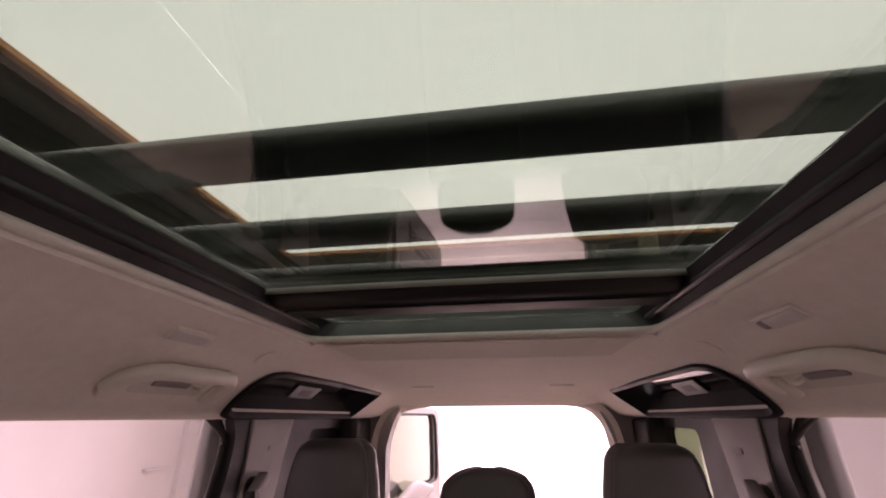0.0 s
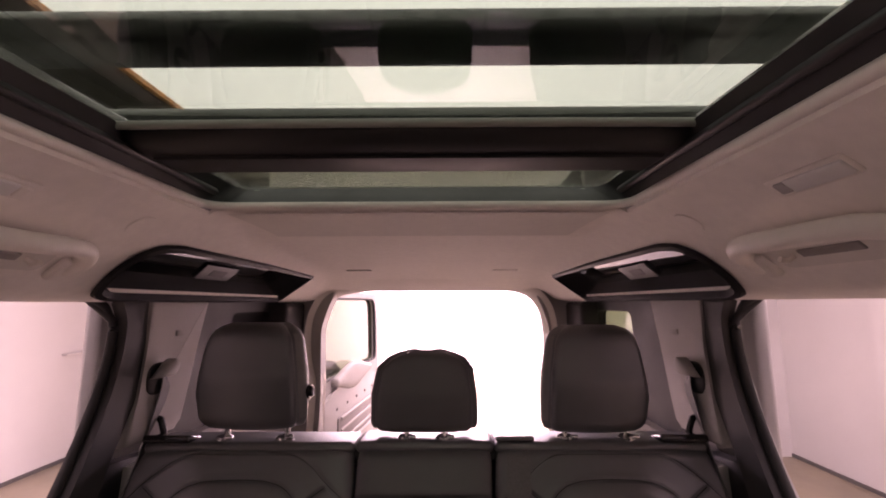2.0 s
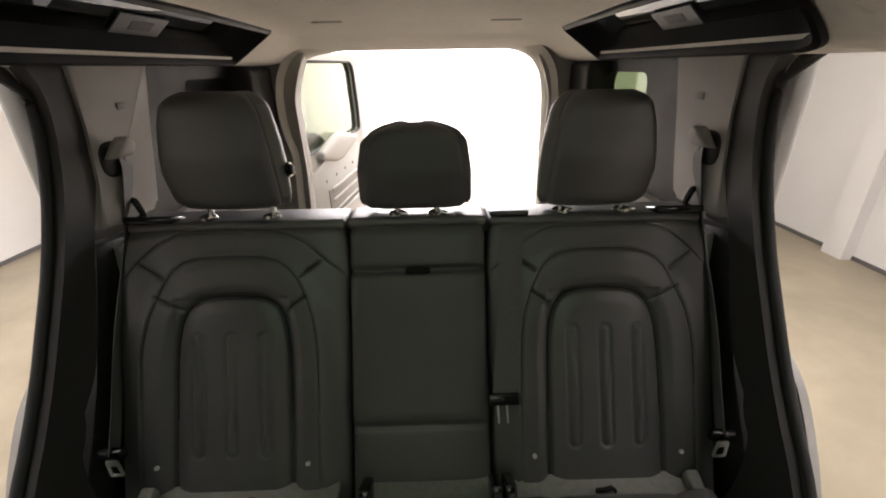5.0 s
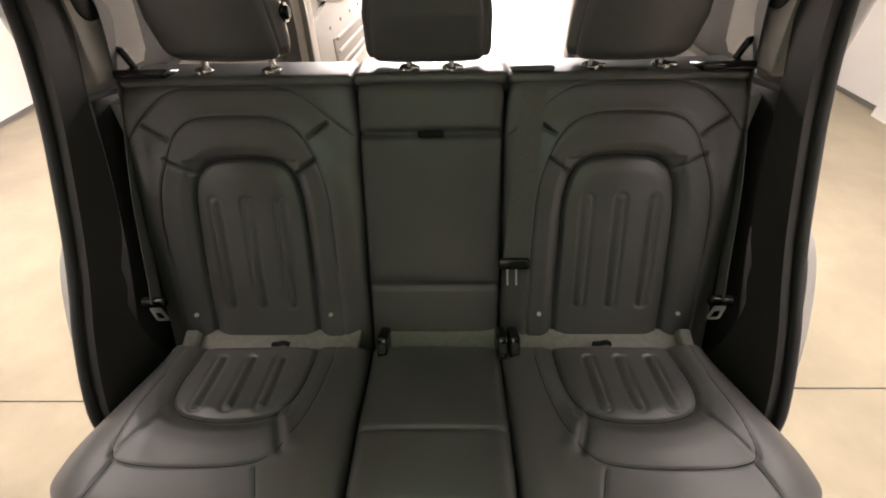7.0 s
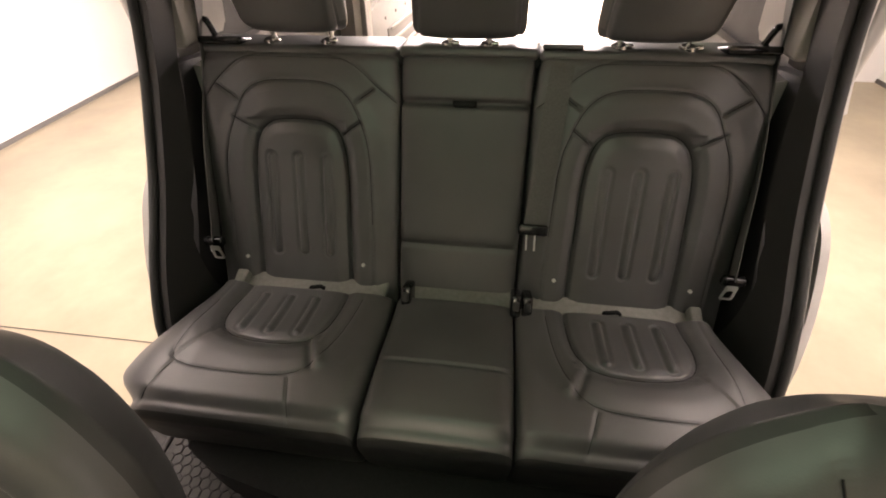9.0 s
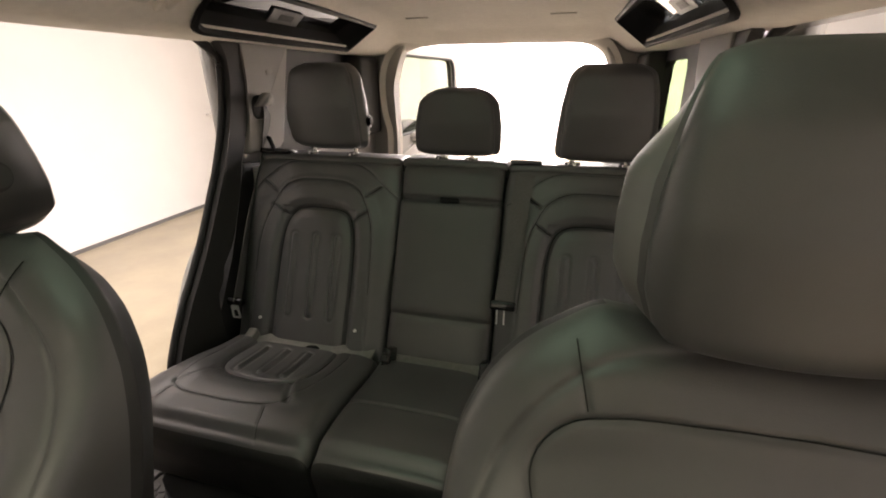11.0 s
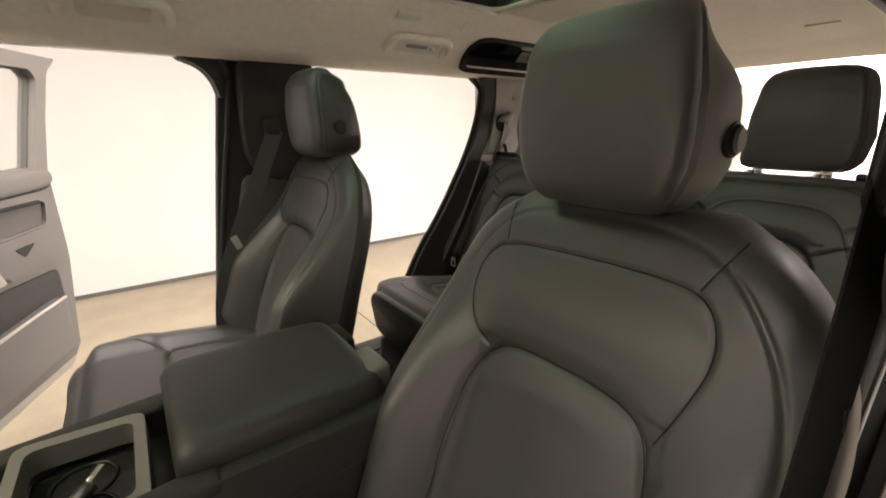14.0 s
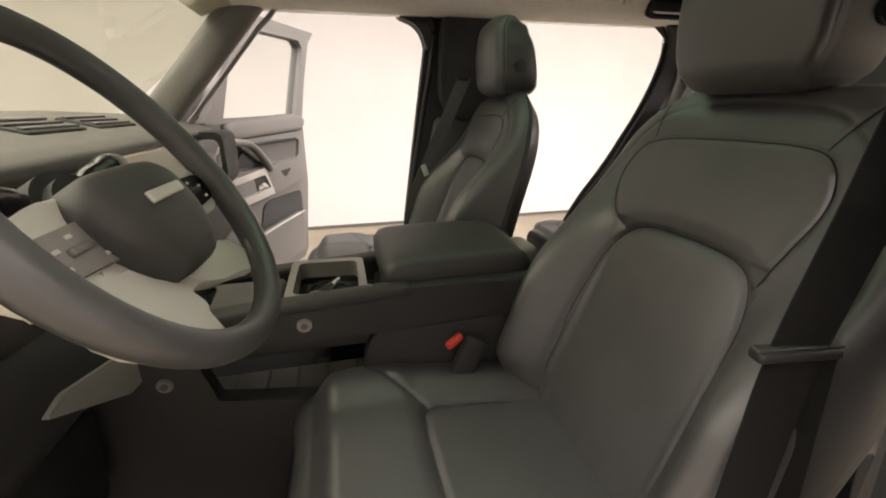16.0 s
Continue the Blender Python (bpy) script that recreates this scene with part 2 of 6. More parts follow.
def ring_plate(name, outer, inner, lo, hi, mat, axis="x"):
    """A frame between two outlines with the same number of corners."""
    put = {"x": lambda a, b, d: (d, a, b), "y": lambda a, b, d: (a, d, b), "z": lambda a, b, d: (a, b, d)}[axis]
    n = len(outer)
    vs = [put(*p, lo) for p in outer] + [put(*p, lo) for p in inner] + [put(*p, hi) for p in outer] + [put(*p, hi) for p in inner]
    fs = []
    for i in range(n):
        j = (i + 1) % n
        fs += [(i, j, n + j, n + i), (2 * n + i, 3 * n + i, 3 * n + j, 2 * n + j), (i, 2 * n + i, 2 * n + j, j), (n + i, n + j, 3 * n + j, 3 * n + i)]
    bm = bmesh.new()
    bv = [bm.verts.new(v) for v in vs]
    for f in fs:
        bm.faces.new([bv[k] for k in f])
    return bm_mesh(name, bm, mat)


def tube(name, pts, r, mat, seg=10, closed=False, flat=1.0, up=(0, 0, 1)):
    """A bar swept along points; flat squashes its section along the normal."""
    pts = [Vector(p) for p in pts]
    n = len(pts)
    vs, fs = [], []
    for i, p in enumerate(pts):
        a = pts[i - 1] if (i or closed) else p
        b = pts[(i + 1) % n] if (i < n - 1 or closed) else p
        d = (b - a).normalized()
        s = d.cross(Vector(up))
        s = s.normalized() if s.length > 1e-4 else Vector((1, 0, 0))
        w = s.cross(d).normalized()
        rr = r[i] if isinstance(r, (list, tuple)) else r
        for k in range(seg):
            t = 2 * math.pi * k / seg
            vs.append(p + s * math.cos(t) * rr + w * math.sin(t) * rr * flat)
    m = n if closed else n - 1
    for i in range(m):
        for k in range(seg):
            a, b = i * seg + k, i * seg + (k + 1) % seg
            c, d = ((i + 1) % n) * seg + (k + 1) % seg, ((i + 1) % n) * seg + k
            fs.append((a, b, c, d))
    if not closed:
        fs += [tuple(range(seg))[::-1], tuple(range((n - 1) * seg, n * seg))]
    return mesh_from(name, vs, fs, mat, sharp=50)


def strap(name, pts, width, mat, thick=0.0016, across=(1, 0, 0)):
    """A flat belt along points, its width along the given way (one for all, or one a point)."""
    pts = [Vector(p) for p in pts]
    vs, fs = [], []
    for i, p in enumerate(pts):
        d = (pts[min(i + 1, len(pts) - 1)] - pts[max(i - 1, 0)]).normalized()
        ac = Vector(across[i] if isinstance(across[0], (tuple, list)) else across)
        w = (ac - d * ac.dot(d)).normalized()
        nn = d.cross(w).normalized()
        for a, b in ((-1, -1), (1, -1), (1, 1), (-1, 1)):
            vs.append(p + w * a * width / 2 + nn * b * thick / 2)
    for i in range(len(pts) - 1):
        for k in range(4):
            fs.append((i * 4 + k, i * 4 + (k + 1) % 4, i * 4 + 4 + (k + 1) % 4, i * 4 + 4 + k))
    fs += [(3, 2, 1, 0), tuple(len(vs) - 4 + k for k in range(4))]
    return mesh_from(name, vs, fs, mat, sharp=40)


def catmull(pts, n=8):
    pts = [Vector(p) for p in pts]
    ext = [2 * pts[0] - pts[1]] + pts + [2 * pts[-1] - pts[-2]]
    out = []
    for i in range(1, len(ext) - 2):
        p0, p1, p2, p3 = ext[i - 1:i + 3]
        for j in range(n):
            t = j / n
            out.append(0.5 * (2 * p1 + (p2 - p0) * t + (2 * p0 - 5 * p1 + 4 * p2 - p3) * t * t + (3 * p1 - p0 - 3 * p2 + p3) * t ** 3))
    return out + [pts[-1]]


def smooth(a, b, x):
    t = np.clip((np.asarray(x, float) - a) / (b - a), 0, 1)
    return t * t * (3 - 2 * t)


def seg_dist(x, y, a, b):
    ax, ay, bx, by = *a, *b
    dx, dy = bx - ax, by - ay
    t = np.clip(((x - ax) * dx + (y - ay) * dy) / (dx * dx + dy * dy), 0, 1)
    return np.hypot(x - ax - t * dx, y - ay - t * dy)


def line_dist(x, y, pts):
    return np.min([seg_dist(x, y, pts[i], pts[i + 1]) for i in range(len(pts) - 1)], axis=0)


def groove(x, y, pts, depth=0.005, width=0.005):
    return -depth * np.exp(-(line_dist(x, y, pts) / width) ** 2)


def soft_curve(pts, n=5):
    """A polyline rounded by cutting its corners."""
    pts = [np.array(p, float) for p in pts]
    for _ in range(n // 2):
        new_pts = [pts[0]]
        for a, b in zip(pts[:-1], pts[1:]):
            new_pts += [a * 0.75 + b * 0.25, a * 0.25 + b * 0.75]
        pts = new_pts + [pts[-1]]
    return [tuple(p) for p in pts]


def loft(name, levels, N, mat, disp=None, cap=True, taper=0.0, drop=0.0):
    """A cushion: levels of (origin, U, V, a, front, back, power); U is across, V points to the back.
    disp(x, k, s) lifts the front by metres: x across, k the level's number over the count, s the level's index."""
    th = np.linspace(0, 2 * np.pi, 1441)
    verts, faces = [], []
    for s, (o, U, V, a, bf, bb, p) in enumerate(levels):
        o, U, V = np.array(o, float), np.array(U, float), np.array(V, float)
        c, sn = np.cos(th), np.sin(th)
        x = a * np.sign(c) * np.abs(c) ** (2 / p)
        v = np.where(sn < 0, bf, bb) * np.sign(sn) * np.abs(sn) ** (2 / p)
        L = np.concatenate([[0], np.cumsum(np.hypot(np.diff(x), np.diff(v)))])
        t = np.linspace(0, L[-1], N + 1)[:-1]
        x, v = np.interp(t, L, x), np.interp(t, L, v)
        if disp is not None:
            w = smooth(0.15, 0.75, -v / max(bf, 1e-6))
            v = v - disp(x, s) * w
        back = np.clip(v / max(bb, 1e-6), 0, 1)
        pts3 = o + (x * (1 - taper * back))[:, None] * U + v[:, None] * V
        pts3[:, 2] -= drop * back * smooth(0.4, 1.0, s / max(1, len(levels) - 1))
        verts.append(pts3)
    M = len(levels)
    allv = np.concatenate(verts)
    for s in range(M - 1):
        for k in range(N):
            j = (k + 1) % N
            faces.append((s * N + k, s * N + j, (s + 1) * N + j, (s + 1) * N + k))
    extra = []
    if cap:
        for s, flip in ((0, True), (M - 1, False)):
            cidx = len(allv) + len(extra)
            extra.append(verts[s].mean(axis=0))
            for k in range(N):
                j = (k + 1) % N
                faces.append((s * N + j, s * N + k, cidx) if flip else (s * N + k, s * N + j, cidx))
    if extra:
        allv = np.concatenate([allv, np.array(extra)])
    me = mesh_from(name, allv, faces, mat)
    bm = bmesh.new()
    bm.from_mesh(me)
    bmesh.ops.recalc_face_normals(bm, faces=bm.faces)
    bm.to_mesh(me)
    bm.free()
    return me


def interp(x, pts):
    return float(np.interp(x, [p[0] for p in pts], [p[1] for p in pts]))


def seam(me, line, axes, facing, parent, r=0.0007):
    """A sewn seam lying on a cushion: the line is given in two axes, facing is the axis and sign that the front looks to."""
    co = np.empty(len(me.vertices) * 3)
    me.vertices.foreach_get("co", co)
    co = co.reshape(-1, 3)
    ax, sg = facing
    mid = np.median(co[:, ax])
    near = co[(co[:, ax] - mid) * sg > -0.03]
    pts = []
    for a, b in zip(line[:-1], line[1:]):
        n = max(2, int(math.dist(a, b) / 0.008))
        for k in range(n):
            u = (a[0] + (b[0] - a[0]) * k / n, a[1] + (b[1] - a[1]) * k / n)
            d = np.hypot(near[:, axes[0]] - u[0], near[:, axes[1]] - u[1])
            ok = near[d < 0.0055]
            if len(ok) < 2:
                continue
            h = ok[np.argsort(ok[:, ax] * sg)[-max(2, len(ok) // 2):]].mean(axis=0)
            p = [0.0, 0.0, 0.0]
            p[axes[0]], p[axes[1]], p[ax] = u[0], u[1], h[ax] - sg * 0.0012
            pts.append(p)
    if len(pts) > 3:
        q = np.array(pts)
        q[1:-1] = (q[:-2] + 2 * q[1:-1] + q[2:]) / 4
        part("seam", tube("seam", [tuple(v) for v in q], r, THREAD, 6), parent, "dark sewn seam")


def second_tone(me, mat, test):
    """Gives the faces that pass the test a second material."""
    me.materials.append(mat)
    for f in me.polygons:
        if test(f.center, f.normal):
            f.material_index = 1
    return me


def soft_interp(x, pts, w=0.022):
    return sum(interp(x + w * o, pts) * g for o, g in ((-2, 0.06), (-1, 0.24), (0, 0.4), (1, 0.24), (2, 0.06)))


def end_round(i, n, m):
    """Scale of a level near either end of n levels, so that the ends are rounded over m levels."""
    d = min(i, n - 1 - i)
    return 1.0 if d >= m else math.sqrt(max(0.0, 1 - (1 - d / m) ** 2)) * 0.98 + 0.02

# ---- studio ----
XL, XR, YF, YP, YB, ZC = -3.85, 3.62, -6.0, 4.70, 10.2, 3.35


def slab(name, x0, x1, y0, y1, z0, z1, mat, label, category):
    return solo(name, rbox(name, ((x0 + x1) / 2, (y0 + y1) / 2, (z0 + z1) / 2), (x1 - x0, y1 - y0, z1 - z0), mat, 0), label, category, kind="structure")


def grid_sheet(name, x0, x1, y0, y1, z, step, mat):
    xs, ys = np.arange(x0, x1 + step, step), np.arange(y0, y1 + step, step)
    vs = [(x, y, z + 0.0015 * noise.noise((x * 0.9, y * 0.9, 3.1))) for y in ys for x in xs]
    n = len(xs)
    fs = [(j * n + i, j * n + i + 1, (j + 1) * n + i + 1, (j + 1) * n + i) for j in range(len(ys) - 1) for i in range(n - 1)]
    return mesh_from(name, vs, fs, mat)


solo("floor", grid_sheet("floor", XL - 0.2, XR + 0.2, YF - 0.2, YB + 0.2, GROUND, 0.25, CONCRETE), "sealed beige concrete studio floor with faint stains", "floor", kind="structure")
slab("wall_west", XL - 0.15, XL, YF, YB, GROUND - 0.1, ZC, WALLWHITE, "plain white painted studio wall", "wall")
slab("wall_east", XR, XR + 0.15, YF, YB, GROUND - 0.1, ZC, WALLWHITE, "plain white painted studio wall", "wall")
slab("wall_south", XL - 0.15, XR + 0.15, YF - 0.15, YF, GROUND - 0.1, ZC, WALLWHITE, "plain white painted studio wall", "wall")
slab("wall_north", XL - 0.15, XR + 0.15, YB, YB + 0.15, GROUND - 0.1, ZC, WALLWHITE, "brightly lit white studio wall behind the car", "wall")
slab("wall_partition", 1.62, XR, YP, YP + 0.12, GROUND - 0.1, ZC, WALLWHITE, "white partition wall beside the rear bay", "wall")
# unseen wall added to keep the bay lamp off the west wall
slab("bay_light_shield_west", XL, -2.2, 5.30, 5.42, GROUND - 0.1, ZC, WALLWHITE, "white partition wall beside the rear bay", "wall")
slab("pilaster", XL - 0.01, XL + 0.06, 4.95, 5.15, GROUND - 0.1, ZC, WALLWHITE, "white pilaster standing proud of the wall", "pilaster")
slab("pilaster", XR - 0.10, XR + 0.01, 3.42, 3.62, GROUND - 0.1, ZC, WALLWHITE, "white pilaster standing proud of the wall", "pilaster")
slab("pilaster", XR - 0.10, XR + 0.01, -0.4, -0.2, GROUND - 0.1, ZC, WALLWHITE, "white pilaster standing proud of the wall", "pilaster")
slab("ceiling", XL - 0.15, XR + 0.15, YF - 0.15, YB + 0.15, ZC, ZC + 0.1, DARKCEIL, "dark studio ceiling round a lit fabric panel", "ceiling")
slab("ceiling_bay", XL, 1.60, 4.75, YB, ZC - 0.03, ZC - 0.01, WALLWHITE, "white ceiling over the bright rear bay", "ceiling")
for x0, x1, y0, y1 in ((XL, XL + 0.012, YF, YB), (XR - 0.012, XR, YF, YP)):
    slab("baseboard", x0, x1, y0, y1, GROUND, GROUND + 0.035, MIDTRIM, "thin grey skirting strip along the wall", "baseboard")

# expansion joints cut into the concrete
for c, s in (((-2.3, 1.10, GROUND + 0.0012), (3.1, 0.004, 0.003)), ((2.4, 1.16, GROUND + 0.0012), (2.4, 0.004, 0.003))):
    solo("floor_joint", rbox("floor_joint", c, s, DARKTRIM, 0), "thin dark joint line in the concrete floor", "floor joint", kind="structure")

# small switch shelf on the west wall
solo("wall_ledge", rbox("wall_ledge", (XL + 0.03, 4.60, 1.225), (0.06, 0.30, 0.02), WALLWHITE, 0.003), "small white ledge fixed to the wall", "ledge")

# the panel's unseen front end is lengthened to send light through the windscreen
LX0, LX1, LY0, LY1, LZ = -1.95, 2.06, -5.7, 3.47, 3.2
soft = thing("ceiling_light_panel", "large lit white fabric ceiling panel with pine edge battens", "ceiling light", (0, 0, LZ))
part("fabric", rbox("fabric", ((LX0 - 1.17) / 2, (LY0 + LY1) / 2, LZ + 0.02), (-1.17 - LX0 - 0.004, LY1 - LY0, 0.01), SOFTLIGHT, 0), soft, "lit white stretched fabric")
part("fabric", rbox("fabric", ((LX1 - 1.17) / 2, (LY0 + LY1) / 2, LZ + 0.018), (LX1 + 1.17 - 0.004, LY1 - LY0, 0.01), SOFTLIGHT, 0), soft, "lit white stretched fabric")
for c, s in (((LX0 - 0.02, (LY0 + LY1) / 2, LZ + 0.03), (0.04, LY1 - LY0 + 0.08, 0.09)), ((LX1 + 0.02, (LY0 + LY1) / 2, LZ + 0.03), (0.04, LY1 - LY0 + 0.08, 0.09)),
             ((0.05, LY1 + 0.02, LZ + 0.03), (LX1 - LX0, 0.04, 0.09)), ((0.05, LY0 - 0.02, LZ + 0.03), (LX1 - LX0, 0.04, 0.09))):
    part("batten", rbox("batten", c, s, WOOD, 0.004), soft, "orange pine edge batten")
for x0, x1 in ((0.22, 1.15), (1.42, 1.92)):
    lamp = thing("tube_lamp", "white tube lamp under the dark ceiling", "lamp", ((x0 + x1) / 2, 3.62, 3.28), group="tube lamps")
    part("housing", rbox("housing", ((x0 + x1) / 2, 3.62, 3.31), (x1 - x0 + 0.05, 0.10, 0.06), WALLWHITE, 0.01), lamp)
    part("tube", cyl("tube", ((x0 + x1) / 2, 3.62, 3.265), 0.018, x1 - x0, TUBELIGHT, "x"), lamp, "glowing white tube")

# ---- car shell ----
# headliner: one cloth sheet that rolls down to the door openings
ROOF_PROFILE = ((0, 1.890), (0.33, 1.888), (0.37, 1.864), (0.418, 1.830), (0.515, 1.750), (0.56, 1.741), (0.645, 1.738))
ROOF_LENGTH = ((-0.62, 1.70), (-0.50, 1.76), (-0.43, 1.84), (-0.37, 1.888), (0.2, 1.905), (0.80, 1.905), (0.86, 1.893), (1.0, 1.872), (1.3, 1.862), (1.60, 1.848), (1.80, 1.828), (1.93, 1.800), (2.0, 1.786))


def roof_z(x, y):
    a, b = interp(abs(x), ROOF_PROFILE), interp(y, ROOF_LENGTH)
    k = 0.012
    return -k * math.log(math.exp(-a / k) + math.exp(-b / k))


SRX, SRY0, SRY1 = 0.342, -0.345, 0.820
POD = ((0.516, 0.845), (0.508, 0.812), (0.478, 0.798), (0.448, 0.800), (0.426, 0.825), (0.419, 0.87), (0.4185, 1.2), (0.424, 1.60), (0.516, 1.55), (0.5165, 1.2))


def inside(p, poly):
    c = False
    for i in range(len(poly)):
        (x1, y1), (x2, y2) = poly[i - 1], poly[i]
        if (y1 > p[1]) != (y2 > p[1]) and p[0] < (x2 - x1) * (p[1] - y1) / (y2 - y1) + x1:
            c = not c
    return c


def headliner():
    xs = sorted(set([round(v, 4) for v in np.arange(-0.645, 0.6451, 0.015)] + [-SRX, SRX]))
    ys = sorted(set([round(v, 4) for v in np.arange(-0.60, 2.011, 0.018)] + [SRY0, SRY1, 2.01]))
    keep, faces = {}, []
    verts = []

    def vid(i, j, top):
        k = (i, j, top)
        if k not in keep:
            keep[k] = len(verts)
            verts.append((xs[i], ys[j], roof_z(xs[i], ys[j]) + (0.006 if top else 0)))
        return keep[k]
    solid = set()
    for i in range(len(xs) - 1):
        for j in range(len(ys) - 1):
            x, y = (xs[i] + xs[i + 1]) / 2, (ys[j] + ys[j + 1]) / 2
            if abs(x) < SRX and SRY0 < y < SRY1:
                continue
            if inside((abs(x), y), POD):
                continue
            solid.add((i, j))
    for i, j in solid:
        faces.append((vid(i, j, 0), vid(i, j + 1, 0), vid(i + 1, j + 1, 0), vid(i + 1, j, 0)))
        faces.append((vid(i, j, 1), vid(i + 1, j, 1), vid(i + 1, j + 1, 1), vid(i, j + 1, 1)))
        for (a, b), (p, q) in (((-1, 0), ((i, j), (i, j + 1))), ((1, 0), ((i + 1, j + 1), (i + 1, j))), ((0, -1), ((i + 1, j), (i, j))), ((0, 1), ((i, j + 1), (i + 1, j + 1)))):
            if (i + a, j + b) not in solid:
                faces.append((vid(*p, 0), vid(*q, 0), vid(*q, 1), vid(*p, 1)))
    return mesh_from("headliner", verts, faces, LINER, sharp=60)


solo("headliner", headliner(), "cream cloth headliner with a wide roof opening", "headliner", kind="structure")

# outer roof skin, with the same opening
roof = thing("car_roof", "silver-grey painted car roof above the headliner", "car roof", (0, 0, 1.96), kind="structure")
for x0, x1, y0, y1 in ((-0.70, -0.36, -0.60, 2.12), (0.36, 0.70, -0.60, 2.12), (-0.36, 0.36, 0.985, 2.12), (-0.36, 0.36, -0.60, -0.36)):
    part("roof_panel", rbox("roof_panel", ((x0 + x1) / 2, (y0 + y1) / 2, 1.962), (x1 - x0, y1 - y0, 0.012), BODYPAINT, 0.002), roof)

# roof opening: black frame, cross beam, tinted panes
sun = thing("panoramic_roof", "black-framed panoramic roof with tinted glass panes", "sunroof", (0, 0.4, 1.93))


def slope_frame(name, lower, upper, mat):
    """Four sloping walls between a lower and an upper rectangle (x0, x1, y0, y1, z)."""
    def ring(r, n=6, rad=0.035):
        x0, x1, y0, y1, z = r
        return [(a, b, z) for a, b in rounded([(x0, y0), (x1, y0), (x1, y1), (x0, y1)], rad, n)]
    rings = [ring(r) for r in (lower, upper)]
    n = len(rings[0])
    vs = rings[0] + rings[1]
    out = [(x * 1.06 + 0.0, y + (0.12 if y > 0.4 else -0.02), z + 0.002) for x, y, z in rings[1]]
    vs += out
    fs = [(i, (i + 1) % n, n + (i + 1) % n, n + i) for i in range(n)] + [(n + i, n + (i + 1) % n, 2 * n + (i + 1) % n, 2 * n + i) for i in range(n)]
    return mesh_from(name, vs, fs, mat, sharp=40)


part("opening_lip", tube("opening_lip", [(a, b, 1.892) for a, b in rounded([(-SRX, SRY0), (SRX, SRY0), (SRX, SRY1), (-SRX, SRY1)], 0.04, 6)], 0.007, LINERTRIM, 8, True), sun, "cream edge trim of the opening")
part("frame", slope_frame("frame", (-0.341, 0.341, -0.343, 0.820, 1.894), (-0.322, 0.322, -0.325, 0.872, 1.936), BLACKTRIM), sun, "black inner frame")
for s in (-1, 1):
    part("side_rail", rbox("side_rail", (s * 0.327, 0.25, 1.914), (0.010, 1.12, 0.010), BLACKTRIM, 0.003, rot=(0, s * 30, 0)), sun, "black guide rail")
beam = [(0.603, 1.934), (0.606, 1.926), (0.618, 1.917), (0.640, 1.9135), (0.700, 1.916), (0.716, 1.921), (0.720, 1.934)]
part("cross_beam", prism("cross_beam", beam, -0.325, 0.325, BLACKTRIM, "x", 0.002), sun, "black cross beam between the panes")
part("blind_bar", prism("blind_bar", [(0.640, 1.9125), (0.644, 1.9095), (0.700, 1.911), (0.706, 1.9155)], -0.312, 0.312, PODTRIM, "x", 0.001), sun, "satin black blind bar")
part("beam_edge", tube("beam_edge", catmull([(-0.330, 0.600, 1.934), (-0.16, 0.601, 1.9355), (0.16, 0.601, 1.9355), (0.330, 0.600, 1.934)], 6), 0.0050, BEAMEDGE, 12), sun, "grey-green rounded beam edge")
part("beam_edge", tube("beam_edge", catmull([(-0.310, 0.724, 1.923), (-0.16, 0.725, 1.9245), (0.16, 0.725, 1.9245), (0.310, 0.724, 1.923)], 6), 0.0036, BEAMEDGE, 12), sun, "grey-green rounded rear beam edge")
part("rear_lip", tube("rear_lip", catmull([(-0.322, 0.868, 1.930), (-0.16, 0.873, 1.931), (0.16, 0.873, 1.931), (0.322, 0.868, 1.930)], 6), 0.0030, BEAMEDGE, 10), sun, "grey-green rear pane edge")
bev_x, bev_y = np.linspace(-0.318, 0.318, 12), (0.828, 0.86, 0.90, 0.945, 0.985)
bv = [(x * (1 - 0.02 * j), y, roof_z(x, y) - 0.0025) for j, y in enumerate(bev_y) for x in bev_x] + [(x * (1 - 0.02 * j), y, roof_z(x, y) + 0.001) for j, y in enumerate(bev_y) for x in bev_x]
bf = [(b + j * 12 + i, b + j * 12 + i + 1, b + (j + 1) * 12 + i + 1, b + (j + 1) * 12 + i) for b in (0, 60) for j in range(4) for i in range(11)]
part("rear_bevel", mesh_from("rear_bevel", bv, bf, BEVELCLOTH), sun, "grey cloth bevel behind the opening")
part("front_pane", rbox("front_pane", (0, 0.135, 1.945), (0.70, 1.02, 0.004), ROOFGLASS, 0), sun, "green-tinted roof pane")
part("rear_pane", rbox("rear_pane", (0, 0.80, 1.945), (0.70, 0.28, 0.004), ROOFGLASS, 0), sun, "green-tinted roof pane")

# roof rack with cross slats above the glass
rack = thing("roof_rack", "dark metal roof rack with flat cross slats", "roof rack", (0, 0.6, 2.03))
for s in (-1, 1):
    part("side_bar", rbox("side_bar", (s * 0.60, 0.85, 2.03), (0.05, 2.2, 0.05), RACKMETAL, 0.012), rack)
    for y in (0.0, 0.85, 1.75):
        part("foot", rbox("foot", (s * 0.60, y, 1.987), (0.05, 0.10, 0.045), RACKMETAL, 0.006), rack)
for y in (0.37, 0.59, 0.815, 1.27, 1.5, 1.73):
    part("slat", rbox("slat", (0, y, 2.03), (1.15, 0.076, 0.034), RACKMETAL, 0.0165, 6), rack)

